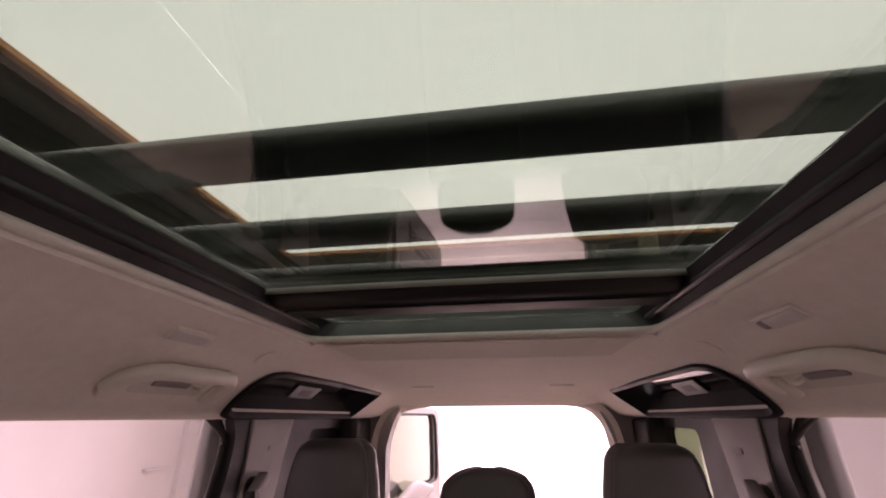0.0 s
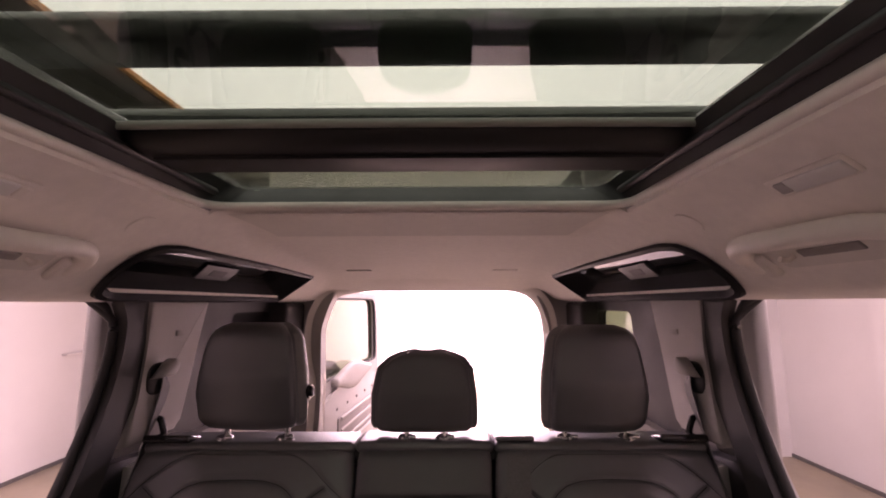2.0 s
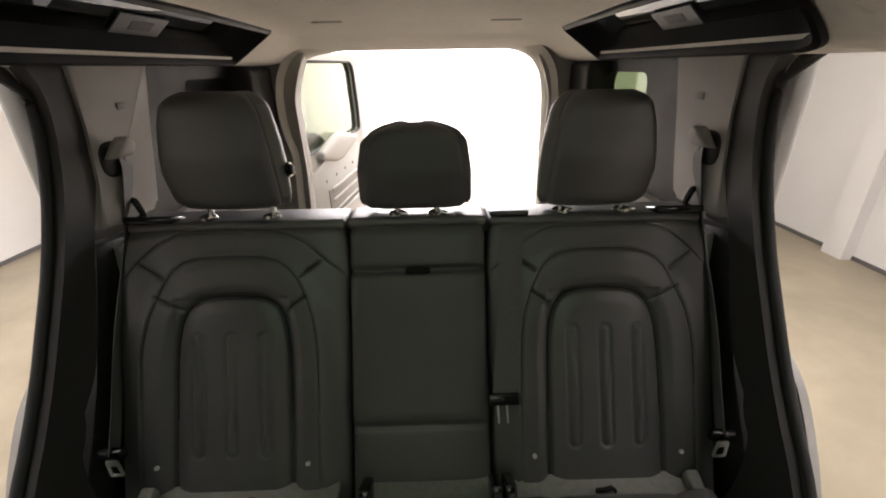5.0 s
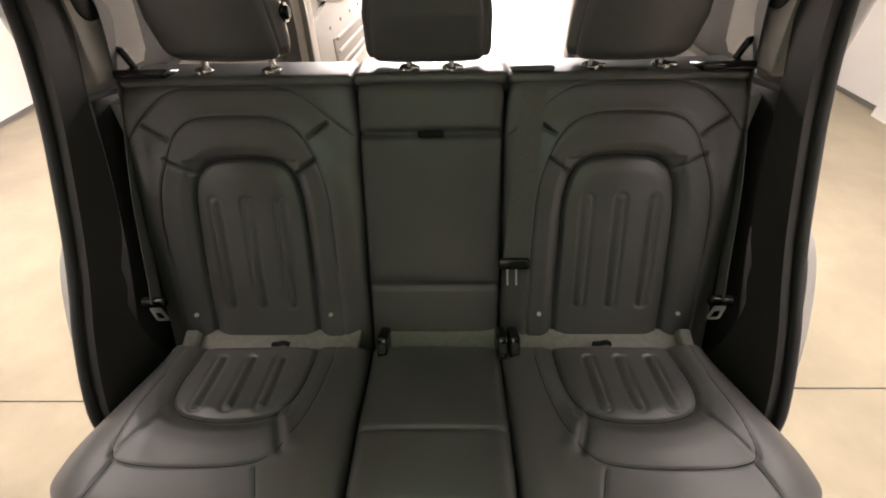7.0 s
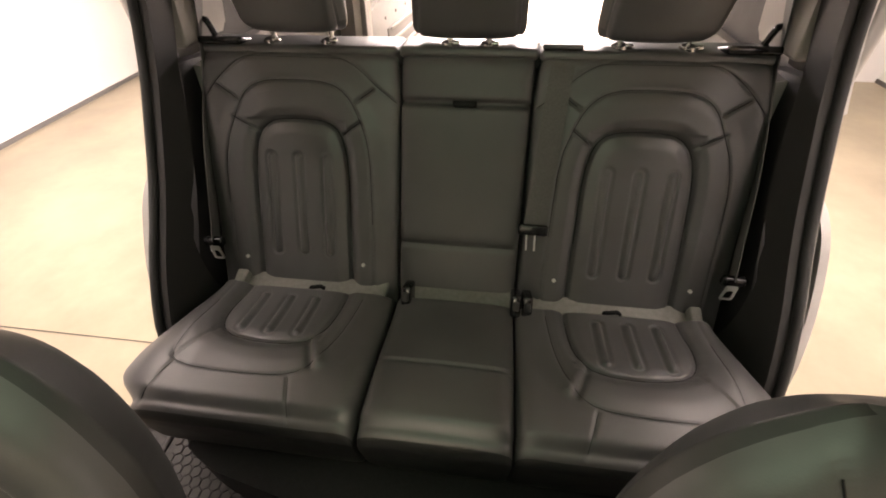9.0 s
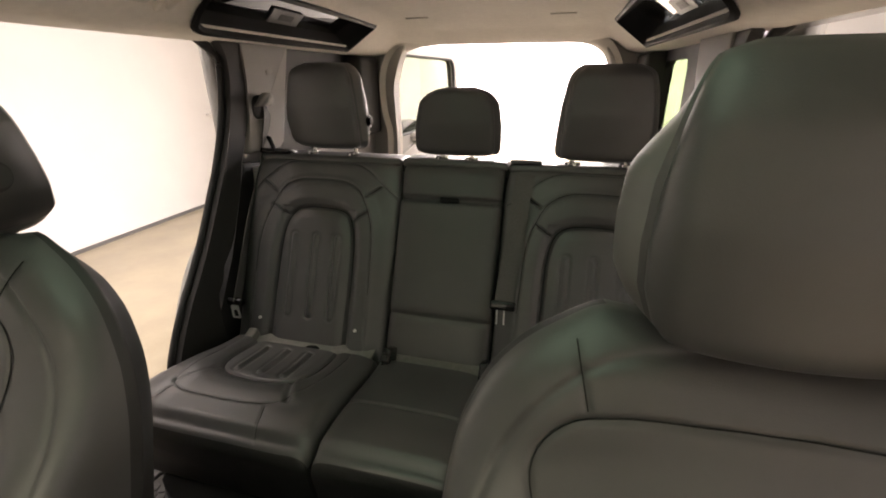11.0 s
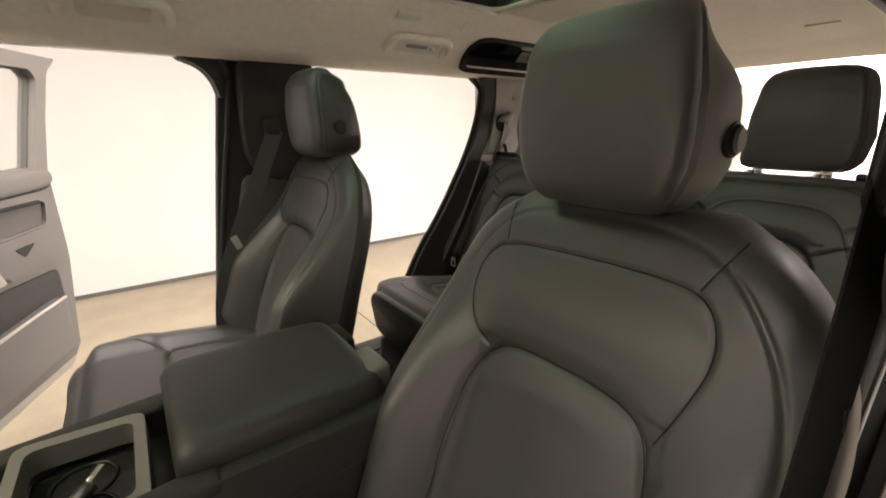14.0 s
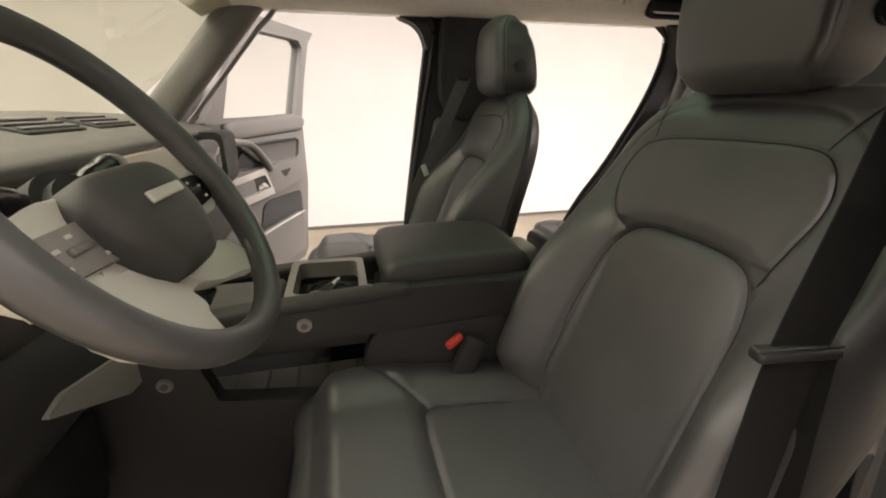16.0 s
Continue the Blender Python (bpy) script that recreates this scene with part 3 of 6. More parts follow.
# side windows in the roof curve over the rear seat
for s in (-1, 1):
    pod = thing("alpine_window", "dark roof-side window in a black recessed surround", "roof window", (s * 0.47, 1.2, 1.78), group="alpine windows")
    A, B = Vector((s * 0.516, 0.8, 1.7475)), Vector((s * 0.419, 0.8, 1.829))
    slope = (B - A).normalized()
    nrm = slope.cross(Vector((0, 1, 0))) * (-s)   # towards the cabin
    if nrm.z > 0:
        nrm = -nrm

    def on(px, y, lift):
        k = (px - 0.516) / (0.419 - 0.516)
        p = A + (B - A) * k
        return Vector((p.x, y, p.z)) + nrm * lift
    ring0 = rounded(list(POD), 0.012, 3)
    cx, cy = sum(p[0] for p in ring0) / len(ring0), sum(p[1] for p in ring0) / len(ring0)

    def shrink(k, ky):
        return [((p[0] - cx) * k + cx, (p[1] - cy) * ky + cy) for p in ring0]
    rings = [(shrink(1.17, 1.034), 0.0015), (shrink(1.11, 1.022), 0.007), (shrink(0.98, 0.995), 0.009), (shrink(0.90, 0.985), 0.002), (shrink(0.74, 0.90), -0.045), (shrink(0.72, 0.89), -0.047)]
    vs, fs = [], []
    for r, lift in rings:
        vs += [on(a, b, lift) for a, b in r]
    n = len(ring0)
    for q in range(len(rings) - 1):
        fs += [(q * n + i, q * n + (i + 1) % n, (q + 1) * n + (i + 1) % n, (q + 1) * n + i) for i in range(n)]
    part("surround", mesh_from("surround", vs, fs, PODTRIM, sharp=40), pod, "charcoal moulded surround")
    pane = [on(a, b, -0.046) for a, b in shrink(0.74, 0.90)]
    part("pane", mesh_from("pane", pane, [tuple(range(n))], ALPINEGLASS, False), pod, "dark tinted glass")
    q = [on(*p, -0.040) for p in ((0.500, 1.095), (0.500, 1.235), (0.466, 1.235), (0.466, 1.090))]
    q2 = [v - nrm * 0.003 for v in q]
    part("label_plate", mesh_from("label_plate", q + q2, [(0, 1, 2, 3), (7, 6, 5, 4), (0, 4, 5, 1), (1, 5, 6, 2), (2, 6, 7, 3), (3, 7, 4, 0)], STICKER, False), pod, "grey printed label")
    mid = (q[0] + q[1] + q[2] + q[3]) / 4
    bars = [v * 0.45 + mid * 0.55 + nrm * 0.001 for v in q]
    part("label_print", mesh_from("label_print", bars + [v - nrm * 0.0008 for v in bars], [(0, 1, 2, 3), (7, 6, 5, 4), (0, 4, 5, 1), (1, 5, 6, 2), (2, 6, 7, 3), (3, 7, 4, 0)], DARKTRIM, False), pod, "dark printed square")

# pillars and body sides


for s in (-1, 1):
    # centre pillar between the doors
    bp = thing("centre_pillar", "charcoal centre door pillar with a belt guide", "pillar", (s * 0.67, 0.2, 1.2), kind="structure")
    up = [(0.135, 1.745), (0.35, 1.745), (0.335, 1.50), (0.31, 1.42), (0.20, 1.40), (0.13, 1.46), (0.125, 1.55)]
    lowp = [(0.12, 1.42), (0.30, 1.42), (0.28, 1.0), (0.26, 0.70), (0.0, 0.70), (0.03, 1.0)]
    if s > 0:
        up = [(0.06, 1.745), (0.35, 1.745), (0.335, 1.50), (0.31, 1.43), (0.20, 1.443), (0.119, 1.494), (0.08, 1.56)]
        lowp = [(0.045, 1.46), (0.30, 1.46), (0.28, 1.0), (0.26, 0.70), (0.15, 0.70), (0.16, 1.2), (0.145, 1.30), (0.09, 1.42)]
    lo, hi = sorted((s * (0.66 if s > 0 else 0.635), s * 0.70))
    # one trim in two tones: the passenger side is darkened to paint its backlit shade
    part("upper_trim", prism("upper_trim", rounded(up, 0.03, 3), lo, hi, PILLARTRIM if s > 0 else DARKTRIM, "x", 0.014, 3), bp, "upper pillar trim, darker on the backlit passenger side")
    lo, hi = sorted((s * 0.698, s * 0.735))
    part("lower_trim", prism("lower_trim", rounded(lowp, 0.03, 3), lo, hi, MIDTRIM, "x", 0.012, 3), bp, "grey lower pillar trim")
    lo, hi = sorted((s * 0.728, s * 0.765))
    part("outer_post", prism("outer_post", [(0.10, 1.75), (0.37, 1.75), (0.33, 1.2), (0.30, 0.62), (0.12, 0.62), (0.12, 1.05), (0.08, 1.4)] if s > 0 else [(0.10, 1.75), (0.37, 1.75), (0.33, 1.2), (0.30, 0.62), (-0.04, 0.62), (0.0, 1.05), (0.05, 1.4)], lo, hi, DARKTRIM, "x", 0.01, 2), bp, "dark outer post")
    part("front_seal", tube("front_seal", catmull([(s * 0.70, 0.00, 1.762), (s * 0.70, 0.085, 1.757), (s * 0.70, 0.115, 1.70), (s * 0.702, 0.095, 1.55)] + ([(s * 0.702, 0.075, 1.45), (s * 0.708, 0.015, 1.1), (s * 0.71, -0.03, 0.75)] if s < 0 else []), 6), 0.009, RUBBER, 8), bp, "black rubber door seal")

    # rear pillar trim: dark band along the door opening, grey panel behind it
    rp = thing("rear_pillar", "charcoal rear pillar trim with grey upper panel", "pillar", (s * 0.62, 1.10, 1.3), kind="structure")
    edge = catmull([(a, b, 0) for a, b in ((0.985, 1.745), (1.003, 1.70), (1.001, 1.645), (0.984, 1.575), (0.957, 1.505), (0.918, 1.425), (0.875, 1.352), (0.817, 1.258), (0.762, 1.180), (0.716, 1.12), (0.660, 1.03), (0.630, 0.95), (0.60, 0.74))], 5)
    inner = catmull([(a, b, 0) for a, b in ((0.86, 0.74), (0.80, 0.98), (0.815, 1.13), (0.893, 1.22), (0.950, 1.33), (0.985, 1.42), (1.026, 1.50), (1.058, 1.57), (1.072, 1.65), (1.085, 1.745))], 5)
    lo, hi = sorted((s * 0.598, s * 0.624))
    part("dark_band", prism("dark_band", [(p.x, p.y) for p in edge] + [(p.x, p.y) for p in inner], lo, hi, DARKTRIM, "x", 0.011, 4), rp, "charcoal soft trim band")
    lo, hi = sorted((s * 0.592, s * 0.65))
    grey = [(1.060, 1.755), (1.29, 1.755), (1.245, 1.64), (1.205, 1.50), (1.185, 1.445), (1.020, 1.445), (1.045, 1.54), (1.060, 1.64)]
    part("upper_panel", prism("upper_panel", rounded(grey, 0.015, 3), lo, hi, GREYTRIM, "x", 0.008, 3), rp, "warm grey plastic panel")
    part("panel_mark", rbox("panel_mark", (s * 0.5915, 1.165, 1.665), (0.003, 0.026, 0.012), GREYTRIM, 0.001), rp, "small moulded mark")
    part("belt_slot", loft("belt_slot", [((s * (0.5925 - 0.004 * q), 1.098, 1.570), (0, 1, 0), (0, 0, 1), 0.036 * (1 - 0.25 * q), 0.034 * (1 - 0.25 * q), 0.036 * (1 - 0.25 * q), 2.6) for q in (0, 0.5, 1)], 28, BLACKTRIM), rp, "black belt slot")
    hood = [((s * (0.590 - 0.013 * math.sin(math.pi * (0.12 + 0.5 * k / 10))), 1.104 + 0.001 * k, 1.575 + 0.0036 * k), (0, 1, 0), (-s, 0, 0), 0.037 * math.sqrt(max(0.03, 1 - (k / 10.2) ** 2.4)), 0.006, 0.016, 2.4) for k in range(11)]
    part("belt_hood", loft("belt_hood", hood, 22, GREYTRIM), rp, "grey guide hood")
    # flat black plate in place of the shade beside the backrest
    part("shade_plate", prism("shade_plate", [(0.80, 0.74), (1.10, 0.74), (1.15, 1.40), (1.02, 1.42), (0.97, 1.30), (0.90, 1.16), (0.81, 1.02)], *sorted((s * 0.622, s * 0.66)), BLACKTRIM, "x", 0.003), rp, "black plate standing in for shade beside the backrest")
    part("seal", tube("seal", [(s * (0.622 if p.y < 1.70 else 0.622 + (p.y - 1.70) * 0.9), p.x - 0.006, p.y) for p in edge], 0.0085, RUBBER, 8), rp, "black rubber door seal")
    part("seal", tube("seal", catmull([(s * 0.660, 0.40, 1.755), (s * 0.660, 0.85, 1.755), (s * 0.655, 0.945, 1.753), (s * 0.640, 0.985, 1.735), (s * 0.630, 0.997, 1.705)], 6), 0.0085, RUBBER, 8), rp, "black rubber door seal")
    part("seal_edge", tube("seal_edge", [(s * 0.606, p.x + 0.006, p.y) for p in edge if p.y < 1.71], 0.0022, GREYTRIM, 6), rp, "thin pale seal edge")
    part("seal_edge", tube("seal_edge", [(s * 0.637, p.x + 0.004, p.y) for p in edge if p.y < 1.71], 0.0022, GREYTRIM, 6), rp, "thin pale seal edge")
    # painted flange and outer body behind the door opening
    flange = [(1.02, 1.250), (0.917, 1.236), (0.857, 1.208), (0.803, 1.148), (0.735, 1.028), (0.690, 0.885), (0.66, 0.62), (0.70, 0.62), (0.722, 0.92), (0.757, 0.997), (0.803, 1.082), (0.870, 1.165), (1.02, 1.19)]
    part("flange", prism("flange", [(p.x, p.y) for p in catmull([(a, b, 0) for a, b in flange], 4)], *sorted((s * 0.684, s * 0.700)), BODYPAINT, "x", 0.004, 2), rp, "silver-grey painted wheel arch lip")
    ledge = [(1.068, 1.745), (1.076, 1.65), (1.056, 1.575), (1.030, 1.50), (0.995, 1.43), (0.96, 1.38), (1.16, 1.38), (1.22, 1.5), (1.25, 1.745)]
    part("upper_flange", prism("upper_flange", ledge, *sorted((s * 0.668, s * 0.686)), BODYPAINT, "x", 0.004, 2), rp, "painted upper door flange")
    # another black plate added to give the shaded gap inside the arch lip
    part("arch_gap_plate", prism("arch_gap_plate", [(0.72, 0.62), (0.74, 0.92), (0.80, 1.06), (0.90, 1.18), (1.02, 1.22), (1.10, 1.22), (1.10, 0.62)], *sorted((s * 0.655, s * 0.680)), BLACKTRIM, "x", 0.004), rp, "black plate painting the dark gap behind the arch lip")
    part("striker", rbox("striker", (s * 0.703, 0.880, 1.195), (0.012, 0.03, 0.012), CHROME, 0.004), rp, "bright door striker")

    # outer rear quarter: waist panel, wheel arch bulge, the square panel over the glass
    rq = thing("rear_quarter", "silver-grey painted rear body quarter", "car body", (s * 0.78, 1.5, 1.1), kind="structure")
    arch = [((s * (0.735 + 0.035 * math.sin(min(1, k / 9) * math.pi / 2)), 1.64, 1.26 - 0.075 * k), (0, 1, 0), (-s, 0, 0), 0.60 + 0.018 * k, 0.05, 0.02, 4.0) for k in range(10)]
    part("lower_panel", loft("lower_panel", arch, 40, BODYPAINT), rq, "silver-grey lower quarter panel")
    part("square_panel", prism("square_panel", rounded([(s * 0.742, 1.11), (s * 0.764, 1.096), (s * 0.828, 1.209), (s * 0.84, 1.45), (s * 0.742, 1.45)], 0.008, 3), 1.355, 1.80, BODYPAINT, "z", 0.010, 3), rq, "square body-coloured panel over the rear side glass")
    lo, hi = sorted((s * 0.63, s * 0.76))
    part("waist", prism("waist", [(1.13, 1.29), (2.02, 1.29), (2.02, 1.36), (1.13, 1.36)], lo, hi, BODYPAINT, "x", 0.01, 2), rq)
    # quarter window behind the grey panel
    qw = thing("quarter_window", "tinted rear quarter window in a black frame", "window", (s * 0.64, 1.6, 1.56), kind="structure")
    outer = rounded([(1.25, 1.765), (1.93, 1.765), (1.93, 1.40), (1.18, 1.40)], 0.03, 3)
    inner = rounded([(1.475, 1.705), (1.76, 1.705), (1.76, 1.43), (1.445, 1.43)], 0.03, 3)
    lo, hi = sorted((s * 0.625, s * 0.655))
    part("window_frame", ring_plate("window_frame", outer, inner, lo, hi, BLACKTRIM), qw, "black window frame")
    # right pane is see-through tinted glass, left pane an opaque near-black sheet
    part("pane", prism("pane", inner, s * 0.648, s * 0.650, TINTGLASS if s > 0 else DARKPANE, "x", 0), qw, "green-tinted glass" if s > 0 else "opaque near-black pane")
    lo, hi = sorted((s * 0.60, s * 0.70))
    part("inner_waist", prism("inner_waist", [(0.98, 0.74), (2.02, 0.74), (2.02, 1.40), (1.06, 1.40), (1.04, 1.2)], lo, hi, GREYTRIM, "x", 0.01, 2), qw, "grey load-bay side trim")
    # corner post beside the tail opening
    dp = solo("tail_post", prism("tail_post", rounded([(s * 0.49, 1.02), (s * 0.482, 1.36), (s * 0.490, 1.62), (s * 0.462, 1.715), (s * 0.420, 1.80), (s * 0.70, 1.83), (s * 0.72, 1.02)], 0.03, 3), 1.965, 2.04, TGTRIM, "y", 0.014, 3),
              "warm grey trim post beside the tail opening", "pillar", kind="structure")
    lo, hi = sorted((s * 0.56, s * 0.645))
    solo("rear_corner_trim", prism("rear_corner_trim", [(1.76, 1.735), (1.97, 1.735), (1.97, 1.40), (1.76, 1.40)], lo, hi, DARKTRIM, "x", 0.02, 3), "charcoal trim at the rear corner", "pillar", kind="structure")

    # windscreen pillar and sill
    ap = [(s * 0.65, -0.42, 1.815), (s * 0.65, -0.475, 1.757), (s * 0.655, -0.62, 1.595), (s * 0.66, -0.77, 1.43), (s * 0.67, -0.88, 1.30)]
    levels = [(p, (0, 0.745, -0.667), (s, 0, 0), 0.050, 0.035, 0.03, 2.6) for p in catmull(ap, 6)]
    ws = thing("windscreen_pillar", "charcoal windscreen pillar trim", "pillar", (s * 0.66, -0.6, 1.5), kind="structure")
    part("trim", loft("trim", levels, 28, DOORTRIM), ws)
    part("seal", tube("seal", catmull([(s * 0.70, 0.05, 1.760), (s * 0.70, -0.34, 1.760), (s * 0.70, -0.43, 1.715), (s * 0.705, -0.58, 1.55), (s * 0.715, -0.74, 1.37)], 6), 0.008, GREYTRIM, 8), ws, "grey door seal")
    solo("sill", rbox("sill", (s * 0.70, 0.10, 0.64), (0.14, 1.75, 0.13), DARKTRIM, 0.02), "charcoal door sill", "sill", kind="structure")
    solo("roof_side_rail", rbox("roof_side_rail", (s * 0.70, 0.75, 1.845), (0.09, 2.65, 0.20), BODYPAINT, 0.02), "silver-grey painted roof side rail", "roof rail", kind="structure")

# cream corner pieces that round the front door openings into the centre pillar
for s in (-1, 1):
    cp = [(0.110, 1.752), (0.110, 1.645), (0.088, 1.645)] + [(0.088 - 0.085 * (1 - math.cos(k * math.pi / 16)), 1.650 + 0.090 * math.sin(k * math.pi / 16)) for k in range(1, 9)] + [(-0.01, 1.752)]
    lo, hi = sorted((s * 0.702, s * 0.762))
    solo("corner_trim", prism("corner_trim", cp, lo, hi, DARKTRIM, "x", 0.003, 2), "charcoal curved corner trim at the door opening", "trim", kind="structure")

# tail opening: arched surround, cream inside and grey below
op = [(-0.49, 1.02), (-0.485, 1.2), (-0.478, 1.40), (-0.500, 1.50), (-0.506, 1.62), (-0.482, 1.71), (-0.42, 1.766), (-0.25, 1.789), (0, 1.794), (0.25, 1.789), (0.37, 1.778), (0.440, 1.732), (0.472, 1.63), (0.482, 1.36), (0.50, 1.02)]
arc = [Vector((a, 2.0, b)) for a, b in op]
part_tail = thing("tail_opening", "rounded tailgate opening with a rubber seal", "tail opening", (0, 2.0, 1.4), kind="structure")
part("seal", tube("seal", catmull([(p.x * 1.03, 2.05, p.z + 0.014) for p in arc], 5), 0.006, RUBBER, 8), part_tail, "black rubber seal")
vs, fs = [], []
prof = [(0.045, -0.06), (0.02, -0.03), (0.004, 0.0), (0.0, 0.03)]
pts = catmull(arc, 5)
for i, p in enumerate(pts):
    d = (pts[min(i + 1, len(pts) - 1)] - pts[max(0, i - 1)]).normalized()
    out = Vector((-d.z, 0, d.x))
    for o, y in prof:
        vs.append(p + out * o + Vector((0, y, 0)))
for i in range(len(pts) - 1):
    for k in range(3):
        fs.append((i * 4 + k, (i + 1) * 4 + k, (i + 1) * 4 + k + 1, i * 4 + k + 1))
part("arch_trim", mesh_from("arch_trim", vs, fs, LINERTRIM), part_tail, "cream arch trim")
part("header", rbox("header", (0, 2.03, 1.86), (1.3, 0.05, 0.14), BODYPAINT, 0.01), part_tail, "painted roof header")
for x in (-0.255, 0.252):
    solo("rear_clip", rbox("rear_clip", (x, 1.60, roof_z(x, 1.60) - 0.001), (0.085, 0.018, 0.006), LINERTRIM, 0.0028), "small cream clip in the headliner", "clip", group="headliner clips")

# tailgate swung open on its side hinge
tg = thing("tailgate", "open side-hinged tailgate with window and grey inner trim", "tailgate", (-0.62, 2.1, 1.4))
TG = Matrix.Translation((-0.60, 2.10, 0)) @ Matrix.Rotation(radians(84), 4, "Z")


def tg_mesh(me):
    me.transform(TG)
    return me


# tailgate in its own flat: across 0..1.2, upright
o1 = rounded([(0.02, 0.78), (1.18, 0.78), (1.17, 1.45), (1.12, 1.80), (0.10, 1.80), (0.03, 1.45)], 0.10, 5)
i1 = rounded([(0.08, 1.345), (1.11, 1.345), (1.105, 1.46), (1.06, 1.762), (0.16, 1.762), (0.09, 1.46)], 0.09, 5)
part("window_frame", tg_mesh(ring_plate("window_frame", o1, i1, -0.03, 0.03, TGTRIM, "y")), tg, "grey window surround")
part("glass_seal", tg_mesh(tube("glass_seal", [(a, -0.02, b) for a, b in i1], 0.011, RUBBER, 8, True, up=(0, 1, 0))), tg, "black glass seal")
part("pane", tg_mesh(prism("pane", i1, -0.002, 0.002, GATEGLASS, "y", 0)), tg, "tinted tailgate glass")
part("skin", tg_mesh(prism("skin", rounded([(0.02, 0.78), (1.18, 0.78), (1.17, 1.32), (0.03, 1.32)], 0.05, 4), 0.0, 0.08, BODYPAINT, "y", 0.01)), tg, "painted outer skin")
part("inner_trim", tg_mesh(prism("inner_trim", rounded([(0.06, 0.82), (1.14, 0.82), (1.12, 1.24), (0.80, 1.33), (0.45, 1.33), (0.08, 1.24)], 0.05, 4), -0.05, 0.0, TGTRIM, "y", 0.015)), tg, "grey moulded inner trim")
part("pocket", tg_mesh(rbox("pocket", (0.62, -0.052, 1.06), (0.62, 0.012, 0.16), GREYTRIM, 0.03)), tg, "recessed stowage pocket")
part("pocket_lip", tg_mesh(rbox("pocket_lip", (0.62, -0.058, 0.97), (0.64, 0.02, 0.025), TGTRIM, 0.008)), tg, "pocket lip")
part("latch", tg_mesh(rbox("latch", (1.15, -0.03, 1.12), (0.03, 0.05, 0.09), BLACKGLOSS, 0.006)), tg, "black latch")
part("spare_wheel_bulge", tg_mesh(cyl("spare_wheel_bulge", (0.60, 0.20, 1.02), 0.37, 0.24, DARKTRIM, "y", 40, bevel=0.05)), tg, "dark spare wheel on the outside")
part("wiper_cover", tg_mesh(loft("wiper_cover", [((0.26 + 0.62 * i / 20, -0.045, 1.325), (0, 0, 1), (0, -1, 0), 0.020 + 0.055 * math.sin(math.pi * i / 20) ** 1.5, 0.030, 0.02, 2.6) for i in range(21)], 24, TGTRIM)), tg, "grey domed wiper motor cover")
for z in (1.135, 1.075, 1.015):
    part("pocket_rib", tg_mesh(rbox("pocket_rib", (0.62, -0.062, z), (0.56, 0.012, 0.016), TGTRIM, 0.006)), tg, "pale rib across the pocket")
for x in (0.30, 0.46, 0.62, 0.78, 0.94):
    part("trim_clip", tg_mesh(cyl("trim_clip", (x, -0.052, 1.19), 0.008, 0.006, GREYTRIM, "y", 14, bevel=0.001)), tg, "small grey trim clip")

# front body and wheels that carry the car
nose = thing("car_front", "plain silver-grey car bonnet, wings and bumper", "car body", (0, -1.5, 1.0), kind="structure")
part("bonnet", rbox("bonnet", (0, -1.57, 1.09), (1.46, 0.98, 0.34), BODYPAINT, 0.05, 4, taper=(0.94, 0.97)), nose, "silver-grey bonnet and wings")
part("bumper", rbox("bumper", (0, -2.0, 0.70), (1.42, 0.16, 0.44), DARKTRIM, 0.04, 3), nose, "charcoal bumper")
part("underbody", rbox("underbody", (0, 0.05, 0.60), (1.0, 4.0, 0.10), RUBBER, 0.02), nose, "dark underbody")
for wy in (-1.50, 1.58):
    for s in (-1, 1):
        wheel = thing("road_wheel", "dark tyre on a grey wheel rim under the car", "wheel", (s * 0.63, wy, 0.51), group="road wheels")
        prof = [(0.21, -0.09), (0.30, -0.11), (0.345, -0.105), (0.36, -0.08), (0.36, 0.08), (0.345, 0.105), (0.30, 0.11), (0.21, 0.09)]
        tv = [(s * 0.63 + w, wy + r * math.cos(t), 0.51 + r * math.sin(t)) for t in np.linspace(0, 2 * math.pi, 41)[:-1] for r, w in prof]
        tf = [(i * 8 + k, i * 8 + (k + 1) % 8, ((i + 1) % 40) * 8 + (k + 1) % 8, ((i + 1) % 40) * 8 + k) for i in range(40) for k in range(8)]
        part("tyre", mesh_from("tyre", tv, tf, RUBBER, sharp=40), wheel, "black rubber tyre")
        part("rim", cyl("rim", (s * 0.645, wy, 0.51), 0.212, 0.15, BODYPAINT, "x", 36, bevel=0.02), wheel, "grey wheel rim")

# floors inside the car
solo("car_floor", prism("car_floor", [(-0.70, -0.95), (0.70, -0.95), (0.70, 1.0), (-0.70, 1.0)], 0.66, 0.70, CARPET, "z", 0), "black carpeted car floor", "car floor", kind="structure")
solo("load_floor", rbox("load_floor", (0, 1.5, 0.90), (1.24, 1.06, 0.04), CARPET, 0.004), "black carpeted load floor", "car floor", kind="structure")
solo("bulkhead", rbox("bulkhead", (0, -1.0, 0.95), (1.40, 0.06, 0.62), CARPET, 0.01), "black carpeted footwell bulkhead", "bulkhead", kind="structure")

# ---- rear bench ----
RB = Vector((0, 0.858, 0.998))          # foot of the backrest face
RU = Vector((0, 0.421, 0.907))          # up along the face
RN = Vector((0, 0.907, -0.421))         # into the backrest


